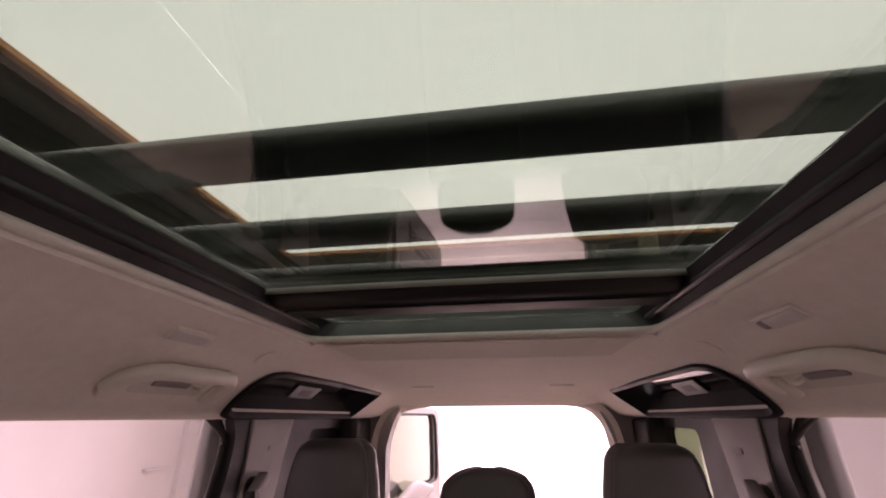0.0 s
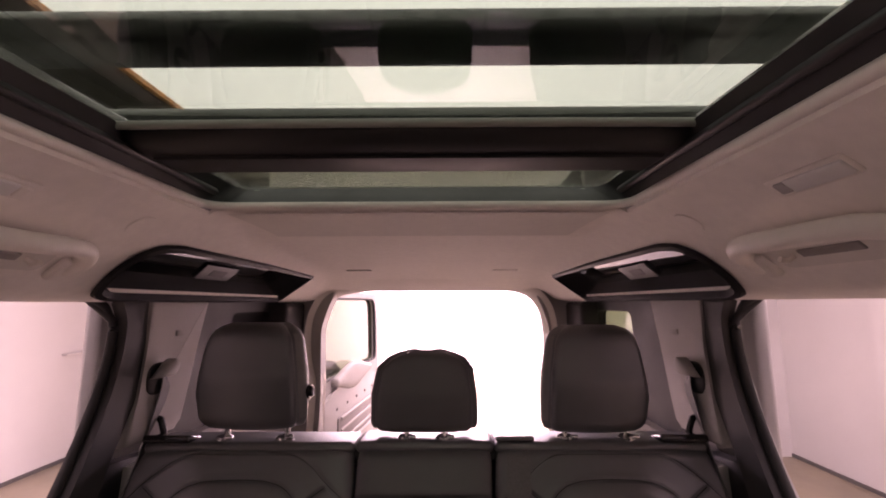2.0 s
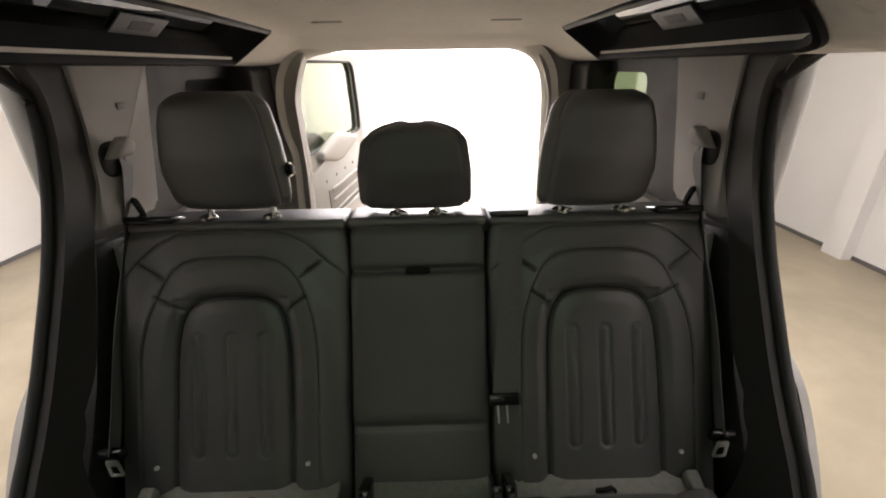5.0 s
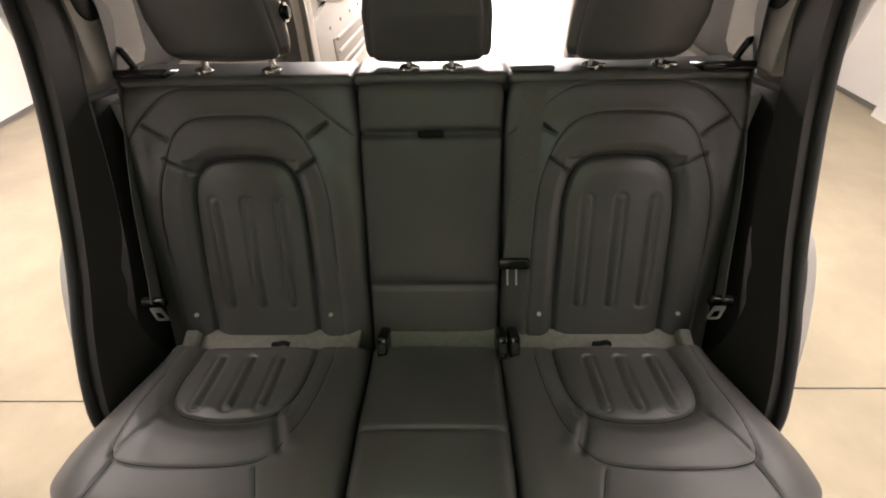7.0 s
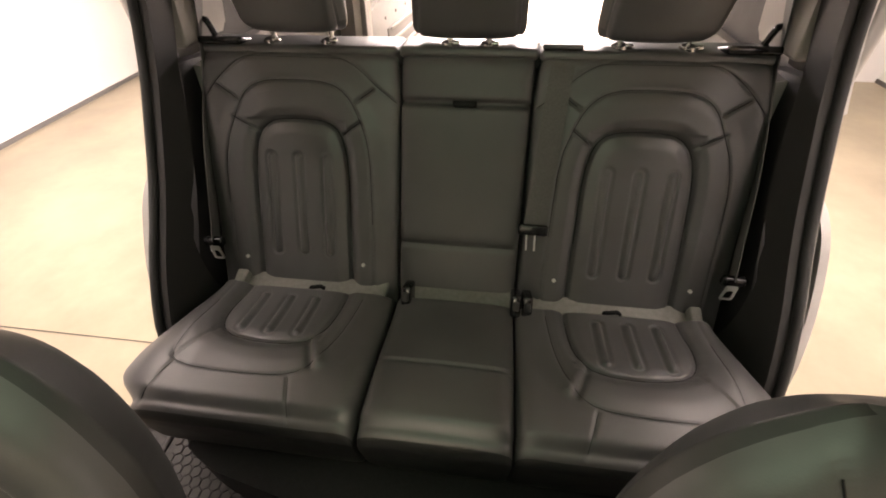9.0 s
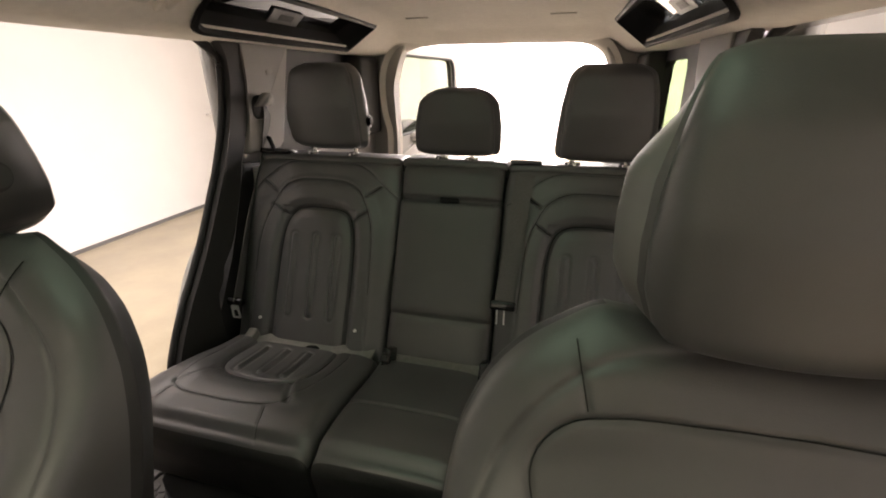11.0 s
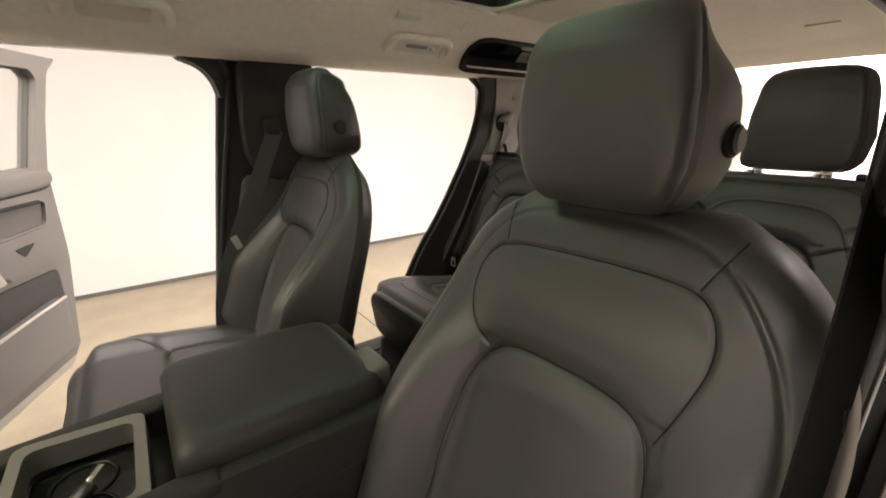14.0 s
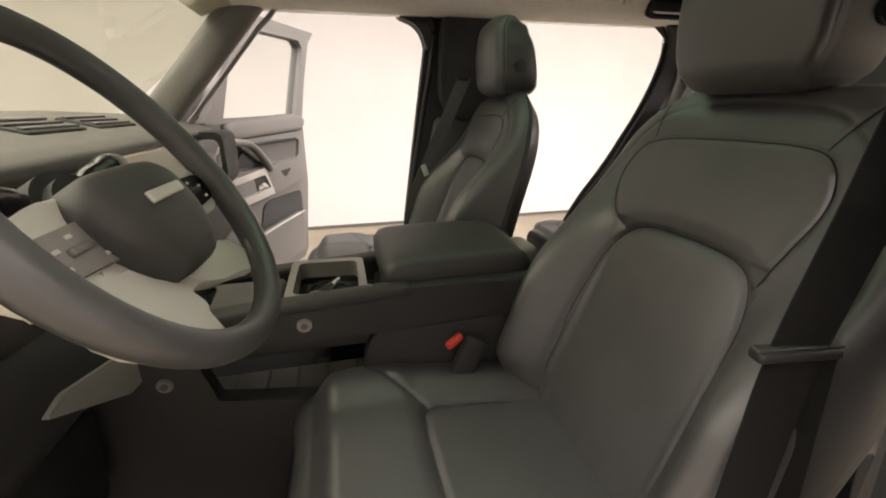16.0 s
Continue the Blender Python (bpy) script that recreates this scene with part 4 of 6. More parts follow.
ARCH_IN = soft_curve([(0.258, -0.06), (0.260, 0.15), (0.262, 0.255), (0.276, 0.315), (0.302, 0.338), (0.345, 0.344), (0.405, 0.344), (0.444, 0.337), (0.474, 0.306), (0.486, 0.245), (0.489, 0.14), (0.490, -0.06)], 2)
ARCH_MID = soft_curve([(0.199, -0.06), (0.203, 0.17), (0.208, 0.285), (0.228, 0.345), (0.252, 0.393), (0.294, 0.422), (0.38, 0.426), (0.462, 0.421), (0.500, 0.393), (0.521, 0.342), (0.546, 0.285), (0.557, 0.20), (0.553, -0.06)], 2)
ARCH_OUT = soft_curve([(0.150, 0.384), (0.196, 0.418), (0.231, 0.452), (0.280, 0.476), (0.37, 0.485), (0.455, 0.482), (0.503, 0.468), (0.552, 0.431), (0.598, 0.382)], 2)
ARCH_LINKS = [[(0.561, 0.412), (0.514, 0.381)], [(0.526, 0.345), (0.473, 0.317)], [(0.200, 0.410), (0.238, 0.384)], [(0.228, 0.341), (0.270, 0.311)]]


def rear_back_relief(side):
    def disp(x, r):
        ax = x * side + 0.3755
        d = groove(ax, r, ARCH_IN, 0.012, 0.0045) + groove(ax, r, ARCH_MID, 0.0036, 0.0030) + groove(ax, r, ARCH_OUT, 0.0028, 0.0028)
        for l in ARCH_LINKS:
            d = d + groove(ax, r, l, 0.006, 0.0034)
        # padded roll between the arch and the next seam, softer inner panel
        inn = line_dist(ax, r, ARCH_IN)
        inside_x = (np.abs(ax - 0.374) < 0.114) & (r < 0.342)
        d = d + np.where(inside_x, 0.007 * smooth(0, 0.035, inn), 0.010 * smooth(0, 0.028, inn) * (1 - smooth(0.055, 0.10, inn)))
        for fx in (0.309, 0.375, 0.441):
            w = np.hypot(np.abs(ax - fx), max(0.0, 0.036 - r, r - 0.258))
            d = d + 0.0048 * np.exp(-(w / 0.0058) ** 4) - 0.0032 * np.exp(-((w - 0.0112) / 0.003) ** 2)
        # slack in the hide
        d = d + 0.0014 * np.array([noise.noise((q * 11 + side * 5, r * 11, 2.3)) for q in ax])
        return d
    return disp


def rear_back(side):
    n, r0, r1 = 230, -0.13, 0.492
    lev, rs = [], []
    rel = rear_back_relief(side)
    for i in range(n):
        r = r0 + (r1 - r0) * i / (n - 1)
        k = end_round(i, n, 12)
        a = 0.2295 - 0.012 * smooth(0.40, 0.49, r) + 0.004 * smooth(0.1, 0.25, r)
        o = RB + RU * r + RN * 0.05 + Vector((side * (0.3755 + 0.0 - 0.0045 * float(smooth(0.40, 0.478, r))), 0, 0))
        lev.append((o, (1, 0, 0), RN, float(a) * (0.97 + 0.03 * k), 0.05 * (0.3 + 0.7 * k), 0.06 * (0.3 + 0.7 * k), 7.0))
        rs.append(r)
    return loft("backrest", lev, 420, LEATHER, lambda x, s: rel(x, rs[s]))


def rear_back_seams(side, me, parent):
    flat = me.copy()
    to_face = Matrix((tuple(Vector((1, 0, 0))), tuple(RN), tuple(RU))).to_4x4()
    flat.transform(to_face @ Matrix.Translation(-RB))
    lines = [[p for p in c if p[1] > 0.02] for c in (ARCH_IN, ARCH_MID)] + [[p for p in ARCH_OUT if p[1] < 0.474]] + ARCH_LINKS
    before = set(parent.children)
    for l in lines:
        seam(flat, [(side * a, b) for a, b in l], (0, 2), (1, -1), parent, 0.00075)
    back_again = Matrix.Translation(RB) @ to_face.inverted()
    for o in set(parent.children) - before:
        o.data.transform(back_again)
    bpy.data.meshes.remove(flat)


def headrest_pad(name, levels, mat, cheek, domed=False):
    """A headrest from levels of (z, front y, back y, left x, right x, rounding); the flat sides become cheeks of their own."""
    rings, kinds = [], []
    for j, (z, yf, yb, xl, xr, r) in enumerate(levels):
        c, h, k = (xl + xr) / 2, (xr - xl) / 2, j / (len(levels) - 1)
        # a domed pad loses width and height towards its back near the top
        swell = float(smooth(-0.15, 0.25, k)) * (1 - float(smooth(0.55, 0.92, k))) if domed else 1.0
        narrow = 0.008 + (0.024 * float(smooth(0.6, 1.0, k)) if domed else 0.0)
        sink = 0.013 * float(smooth(0.6, 1.0, k)) if domed else 0.0
        half = []
        for i in range(9):
            u = i / 8
            half.append((u * (h - r), yf - 0.007 * (1 - u * u), 0))
        for i in range(1, 6):
            t = i / 5 * math.pi / 2
            half.append((h - r + r * math.sin(t), yf + r - r * math.cos(t), 0))
        half.append((h - 0.0028, yf + r + 0.004, 0))
        d = yb - yf - r
        for i in range(9):
            u = i / 8
            half.append((h + swell * 0.017 * math.sin(math.pi * (0.06 + 0.82 * u)) - narrow * u ** 1.5, yf + r + 0.008 + max(0.006, d - 0.030) * u, 1))
        half.append((h - narrow - 0.006, yb - 0.013, 2))
        half.append((h - narrow - 0.026, yb - 0.003, 2))
        half.append((h * 0.3, yb, 2))
        low = [z - sink * max(0.0, (b - yf) / (yb - yf)) ** 1.5 for a, b, q in half]
        ring = [(c + a, b, w) for (a, b, q), w in zip(half, low)] + [(c - a, b, w) for (a, b, q), w in zip(half[::-1], low[::-1])][:-1]
        rings.append(ring)
        kinds = [q for a, b, q in half] + [q for a, b, q in half[::-1]][:-1]
    n, m = len(rings[0]), len(rings)
    vs = [p for q in rings for p in q]
    main, sides = [], ([], [])
    for j in range(m - 1):
        for i in range(n):
            k = (i + 1) % n
            f = (j * n + i, j * n + k, (j + 1) * n + k, (j + 1) * n + i)
            if cheek and kinds[i] == 1 and kinds[k] == 1 and 2 < j < m - 4:
                sides[0 if i < n / 2 else 1].append(f)
            else:
                main.append(f)
    main += [tuple(range(n))[::-1], tuple(range((m - 1) * n, m * n))]
    out = [mesh_from(name, vs, main, mat, sharp=60)]
    for f in sides:
        used = sorted({i for q in f for i in q})
        at = {o: i for i, o in enumerate(used)}
        out.append(mesh_from("side_cheek", [vs[i] for i in used], [tuple(at[i] for i in q) for q in f], cheek) if f else None)
    return out


def pad_levels(z0, z1, left, right, front, back, m=30, top_cut=0.34, soft=1.0, edge=0.014):
    """Levels for a pad: left, right, front and back are tables over the height 0..1."""
    lv = []
    for i in range(m):
        k = i / (m - 1)
        t, b = max(0.0, (k - (1 - top_cut * 0.4)) / (top_cut * 0.4)), max(0.0, (0.13 - k) / 0.13)
        e = 1 - math.sqrt(max(0.0, 1 - t * t)) * 0.999 if t > 0 else (1 - math.sqrt(max(0.0, 1 - b * b)) if b > 0 else 0.0)
        yf, yb = interp(k, front) + 0.026 * soft * e, interp(k, back) - 0.040 * e
        lv.append((z0 + (z1 - z0) * k, yf, yb, interp(k, left) + 0.020 * e, interp(k, right) - 0.020 * e, edge))
    return lv


bench = thing("rear_bench_seat", "black leather rear bench with three folding backrests", "car seat", (0, 0.75, 0.70))
for side in (-1, 1):
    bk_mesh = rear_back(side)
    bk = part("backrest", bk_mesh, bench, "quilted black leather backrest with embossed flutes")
    rear_back_seams(side, bk_mesh, bk)
    part("back_shell", rbox("back_shell", RB + RU * 0.17 + RN * 0.135 + Vector((side * 0.375, 0, 0)), (0.44, 0.05, 0.60), SEATSHELL, 0.02, rot=(-24.9, 0, 0)), bench, "black carpeted back shell")
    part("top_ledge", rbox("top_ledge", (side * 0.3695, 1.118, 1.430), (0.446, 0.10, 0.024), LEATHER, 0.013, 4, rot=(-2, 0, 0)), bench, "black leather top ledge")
    # top ledge trim at the outer shoulder
    part("shoulder_trim", rbox("shoulder_trim", (side * 0.545, 1.115, 1.437), (0.10, 0.10, 0.016), BLACKGLOSS, 0.006, rot=(-18, 0, 0)), bench, "black shoulder trim")
    part("shoulder_hook", tube("shoulder_hook", catmull([(side * 0.60, 1.13, 1.44), (side * 0.60, 1.12, 1.475), (side * 0.585, 1.11, 1.48), (side * 0.575, 1.11, 1.45)], 5), 0.007, BLACKGLOSS, 8), bench, "black release lever")
    # buttons marking the child seat anchors
    for ax in (0.225, 0.520):
        part("anchor_mark", cyl("anchor_mark", RB + RU * 0.012 - RN * 0.013 + Vector((side * ax, 0, 0)), 0.0045, 0.004, WHITEPRINT, rot=(65, 0, 0), seg=14), bench, "small white anchor button")
# middle backrest with fold-down armrest
part("back_shell", rbox("back_shell", RB + RU * 0.17 + RN * 0.135, (0.30, 0.05, 0.62), SEATSHELL, 0.02, rot=(-24.9, 0, 0)), bench, "black centre back shell")
n = 110
lev, rs = [], []
for i in range(n):
    r = -0.13 + 0.622 * i / (n - 1)
    k = end_round(i, n, 7)
    lev.append((RB + RU * r + RN * 0.05, (1, 0, 0), RN, 0.1395 * (0.93 + 0.07 * k), 0.051 * (0.3 + 0.7 * k), 0.06 * (0.3 + 0.7 * k), 8.0))
    rs.append(r)


def mid_relief(x, s):
    r = rs[s]
    return -0.016 * np.exp(-((r - 0.388) / 0.0055) ** 2) - 0.008 * np.exp(-((r - 0.072) / 0.005) ** 2) * np.ones_like(x) + 0.004 * smooth(0.072, 0.1, r) * (1 - smooth(0.37, 0.388, r))


for gx in (-0.143, 0.143):
    part("gap_filler", rbox("gap_filler", RB + RU * 0.215 + RN * 0.085 + Vector((gx, 0, 0)), (0.05, 0.05, 0.52), SEATSHELL, 0.008, rot=(-24.9, 0, 0)), bench, "black filler between the backrests")
    part("gap_filler", rbox("gap_filler", (gx, 1.125, 1.418), (0.05, 0.09, 0.03), SEATSHELL, 0.008), bench, "black filler between the backrests")
part("top_ledge", rbox("top_ledge", (0, 1.118, 1.432), (0.291, 0.10, 0.024), LEATHER, 0.013, 4, rot=(-2, 0, 0)), bench, "black leather top ledge")
midback = part("centre_backrest", loft("centre_backrest", lev, 200, LEATHER_SOFT, mid_relief), bench, "narrow black centre backrest with armrest")
part("pull_tab", rbox("pull_tab", RB + RU * 0.387 - RN * 0.004, (0.05, 0.012, 0.012), WEBBING, 0.003, rot=(-24.9, 0, 0)), midback, "black cloth pull tab")
part("belt_outlet", rbox("belt_outlet", (0.19, 1.085, 1.448), (0.080, 0.030, 0.010), LEATHER, 0.004, rot=(-12, 0, 0)), bench, "black plastic belt outlet")
for gx in (-0.435, -0.304, -0.041, 0.041, 0.304, 0.435):
    part("headrest_guide", cyl("headrest_guide", (gx, 1.098, 1.4455), 0.0185, 0.009, CHROME, bevel=0.003), bench, "bright headrest guide collar")
    part("guide_button", rbox("guide_button", (gx + 0.014, 1.086, 1.450), (0.016, 0.010, 0.008), CHROME, 0.003), bench)
for side in (-1, 1):
    inner_x = ((0.0, 0.281), (0.3, 0.284), (0.55, 0.288), (0.85, 0.300), (1.0, 0.316))
    outer_x = ((0.0, 0.480), (0.12, 0.496), (0.35, 0.504), (0.75, 0.492), (0.92, 0.480), (1.0, 0.462))
    dz = 0.0 if side < 0 else -0.008
    lt, rt = ([(k, -v) for k, v in outer_x], [(k, -v) for k, v in inner_x]) if side < 0 else ([(k, v - 0.010) for k, v in inner_x], [(k, v - 0.016) for k, v in outer_x])
    lv = pad_levels(1.458 + dz, 1.690 + dz, lt, rt, ((0.0, 1.092), (0.5, 1.082), (1.0, 1.094)), ((0.0, 1.170), (0.4, 1.200), (1.0, 1.190)))
    # pale cheeks carry the grazing sheen in their colour
    pad, right_cheek, left_cheek = headrest_pad("headrest", lv, LEATHER, LIT_LEATHER)
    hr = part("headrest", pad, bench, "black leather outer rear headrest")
    part("side_cheek", right_cheek, hr, "leather side cheek lightened like a sheen")
    part("side_cheek", left_cheek, hr, "leather side cheek lightened like a sheen")
    if side < 0:
        part("release_knob", cyl("release_knob", (-0.266, 1.138, 1.535), 0.016, 0.014, BLACKGLOSS, "x", 20, bevel=0.004), hr, "round black release knob")
        part("knob_cap", cyl("knob_cap", (-0.258, 1.138, 1.535), 0.010, 0.003, MIDTRIM, "x", 20, bevel=0.001), hr, "grey knob cap")
    for gx in (0.304, 0.435):
        part("post", cyl("post", (side * gx, 1.110, 1.467), 0.006, 0.06, CHROME), hr, "chrome headrest post")
mid_lv = pad_levels(1.452, 1.628, ((0.0, -0.109), (0.45, -0.110), (0.78, -0.098), (0.90, -0.075), (1.0, -0.043)), ((0.0, 0.103), (0.45, 0.102), (0.78, 0.093), (0.90, 0.076), (1.0, 0.043)),
                    ((0.0, 1.092), (0.5, 1.086), (1.0, 1.096)), ((0.0, 1.165), (0.5, 1.185), (1.0, 1.170)), top_cut=0.2)
hr = part("headrest", headrest_pad("headrest", mid_lv, LEATHER_SOFT, None)[0], bench, "low black centre headrest with cut corners")
part("release_knob", cyl("release_knob", (0.103, 1.125, 1.535), 0.012, 0.008, BLACKGLOSS, "x", 18, bevel=0.002), hr, "round black release knob")
for gx in (-0.041, 0.041):
    part("post", cyl("post", (gx, 1.110, 1.467), 0.006, 0.06, CHROME), hr, "chrome headrest post")


CUSH_IN = soft_curve([(0.245, 0.80), (0.246, 0.74), (0.250, 0.690), (0.262, 0.648), (0.288, 0.622), (0.338, 0.613), (0.402, 0.614), (0.456, 0.628), (0.482, 0.656), (0.490, 0.704), (0.484, 0.76), (0.482, 0.80)], 2)
CUSH_OUT = soft_curve([(0.203, 0.80), (0.205, 0.75), (0.214, 0.655), (0.232, 0.590), (0.256, 0.552), (0.292, 0.536), (0.398, 0.531), (0.500, 0.539), (0.522, 0.554), (0.526, 0.62), (0.522, 0.70), (0.518, 0.80)], 2)
CUSH_TICKS = [[(0.277, 0.533), (0.252, 0.46)], [(0.509, 0.540), (0.538, 0.462)], [(0.517, 0.550), (0.474, 0.640)]]


def rear_cushion(inner, outer, sg):
    """A seat cushion that runs forward from the backrest; levels go from back to front. sg is 0 for the plain middle one."""
    n = 170
    lev, ys, cxs = [], [], []

    def level(k, y, top, bot, f):
        x0, x1 = inner, outer + (0.058 * float(smooth(0.0, 0.75, k)) - 0.046 * float(smooth(0.80, 1.0, k)) ** 2 if sg else 0.0)
        cx, hw = (x0 + x1) / 2 * (sg if sg else 1), (x1 - x0) / 2
        mid = (top + bot) / 2
        lev.append(((cx, y, mid), (1, 0, 0), (0, 0, -1), hw * (0.985 + 0.015 * f), (top - mid), (mid - bot), 9.0))
        ys.append(y)
        cxs.append(cx)
    for i in range(n):
        k = i / (n - 1)
        top = 0.986 + 0.042 * float(smooth(0.0, 0.85, k)) - 0.016 * float(smooth(0.90, 1.0, k)) ** 2 - 0.022 * (1 - min(1.0, k / 0.05)) ** 2
        level(k, 0.795 - 0.330 * k, top, 0.825, 1.0)
    for j in range(1, 13):
        t = j / 12 * math.pi / 2
        f = math.cos(t)
        level(1.0, 0.465 - 0.020 * math.sin(t), 1.012 - 0.034 * (1 - f), 0.825 + 0.035 * (1 - f), f)
    if sg:
        def relief(x, s):
            y = ys[s]
            ax = np.abs(x + cxs[s])
            d = groove(ax, y, CUSH_IN, 0.008, 0.0040) + groove(ax, y, CUSH_OUT, 0.0020, 0.0026)
            for l in CUSH_TICKS:
                d = d + groove(ax, y, l, 0.0024, 0.0028)
            din = line_dist(ax, y, CUSH_IN)
            ins = (np.abs(ax - 0.367) < 0.118) & (y > 0.618)
            d = d + np.where(ins, 0.004 * smooth(0, 0.03, din), 0.007 * smooth(0, 0.025, din) * (1 - smooth(0.045, 0.10, din)))
            # folded wedge beside the fluted panel
            fold = seg_dist(ax, y, (0.276, 0.630), (0.246, 0.562))
            d = d - 0.008 * np.exp(-(fold / 0.006) ** 2) + 0.006 * np.exp(-(seg_dist(ax, y, (0.262, 0.636), (0.232, 0.572)) / 0.012) ** 2)
            for fx in (0.311, 0.372, 0.433):
                w = np.hypot(np.abs(ax - fx - (y - 0.70) * 0.02), max(0.0, 0.646 - y, y - 0.752))
                d = d + 0.0048 * np.exp(-(w / 0.0058) ** 4) - 0.0032 * np.exp(-((w - 0.0112) / 0.003) ** 2)
            d = d + 0.012 * smooth(0.47, 0.545, ax) * (1 - smooth(0.555, 0.60, ax)) * smooth(0.47, 0.56, y) + 0.006 * (1 - smooth(0.15, 0.21, ax))
            return d + 0.0016 * np.array([noise.noise((q * 10, y * 10, 4.1)) for q in ax])
    else:
        def relief(x, s):
            y = ys[s]
            return -0.0035 * np.exp(-((y - 0.598) / 0.0045) ** 2) * np.ones_like(x) + 0.004 * (1 - (x / 0.135) ** 2) + 0.004
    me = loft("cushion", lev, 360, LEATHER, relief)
    # the front face falls back under the seat
    for v in me.vertices:
        v.co.y += 0.16 * max(0.0, 0.985 - v.co.z) * float(smooth(0.70, 0.46, v.co.y))
    me.update()
    # front and lower faces blackened to paint the shade under the seat edge
    return second_tone(me, SEATSHELL, lambda c, n: c.z < 0.984 - 0.02 * (c.y > 0.6) or c.y < 0.4525)


for sg, inner in ((-1, 0.136), (1, 0.1405)):
    cu_mesh = rear_cushion(inner, 0.552, sg)
    cu = part("cushion", cu_mesh, bench, "black leather outer seat cushion with flutes")
    for l in [[p for p in c if p[1] < 0.765] for c in (CUSH_IN, CUSH_OUT)] + CUSH_TICKS[:2]:
        seam(cu_mesh, [(sg * a, b) for a, b in l], (0, 1), (2, 1), cu, 0.00075)
part("centre_cushion", rear_cushion(-0.130, 0.1385, 0), bench, "plain black centre cushion")
for x0, x1 in ((-0.520, -0.165), (-0.105, 0.134), (0.165, 0.530)):
    part("bite_flap", rbox("bite_flap", ((x0 + x1) / 2, 0.815, 0.955), (x1 - x0, 0.07, 0.012), BITEGREY, 0.004, 3, rot=(10, 0, 0)), bench, "pale grey strip between cushion and backrest")
for x0, x1 in ((-0.542, -0.515), (0.520, 0.545)):
    part("flap_corner", rbox("flap_corner", ((x0 + x1) / 2, 0.812, 0.972), (x1 - x0, 0.045, 0.030), BITEGREY, 0.006, 3, rot=(20, 0, 0)), bench, "pale grey corner of the strip")
for x in (-0.335, 0.355):
    part("anchor_strap", tube("anchor_strap", [(x - 0.016, 0.808, 0.968), (x - 0.006, 0.802, 0.976), (x + 0.012, 0.806, 0.976), (x + 0.020, 0.806, 0.969)], 0.006, WEBBING, 8, flat=0.6), bench, "black anchor strap")
part("base_box", prism("base_box", rounded([(-0.58, 0.86), (-0.58, 0.58), (-0.555, 0.48), (-0.46, 0.425), (-0.25, 0.385), (0.25, 0.385), (0.46, 0.425), (0.555, 0.48), (0.58, 0.58), (0.58, 0.86)], 0.04, 4), 0.702, 0.835, CARPET, "z", 0.03, 4), bench, "black carpeted seat plinth")
part("base_skirt", rbox("base_skirt", (0, 0.60, 0.86), (1.08, 0.06, 0.10), SEATSHELL, 0.02), bench, "black seat front skirt")


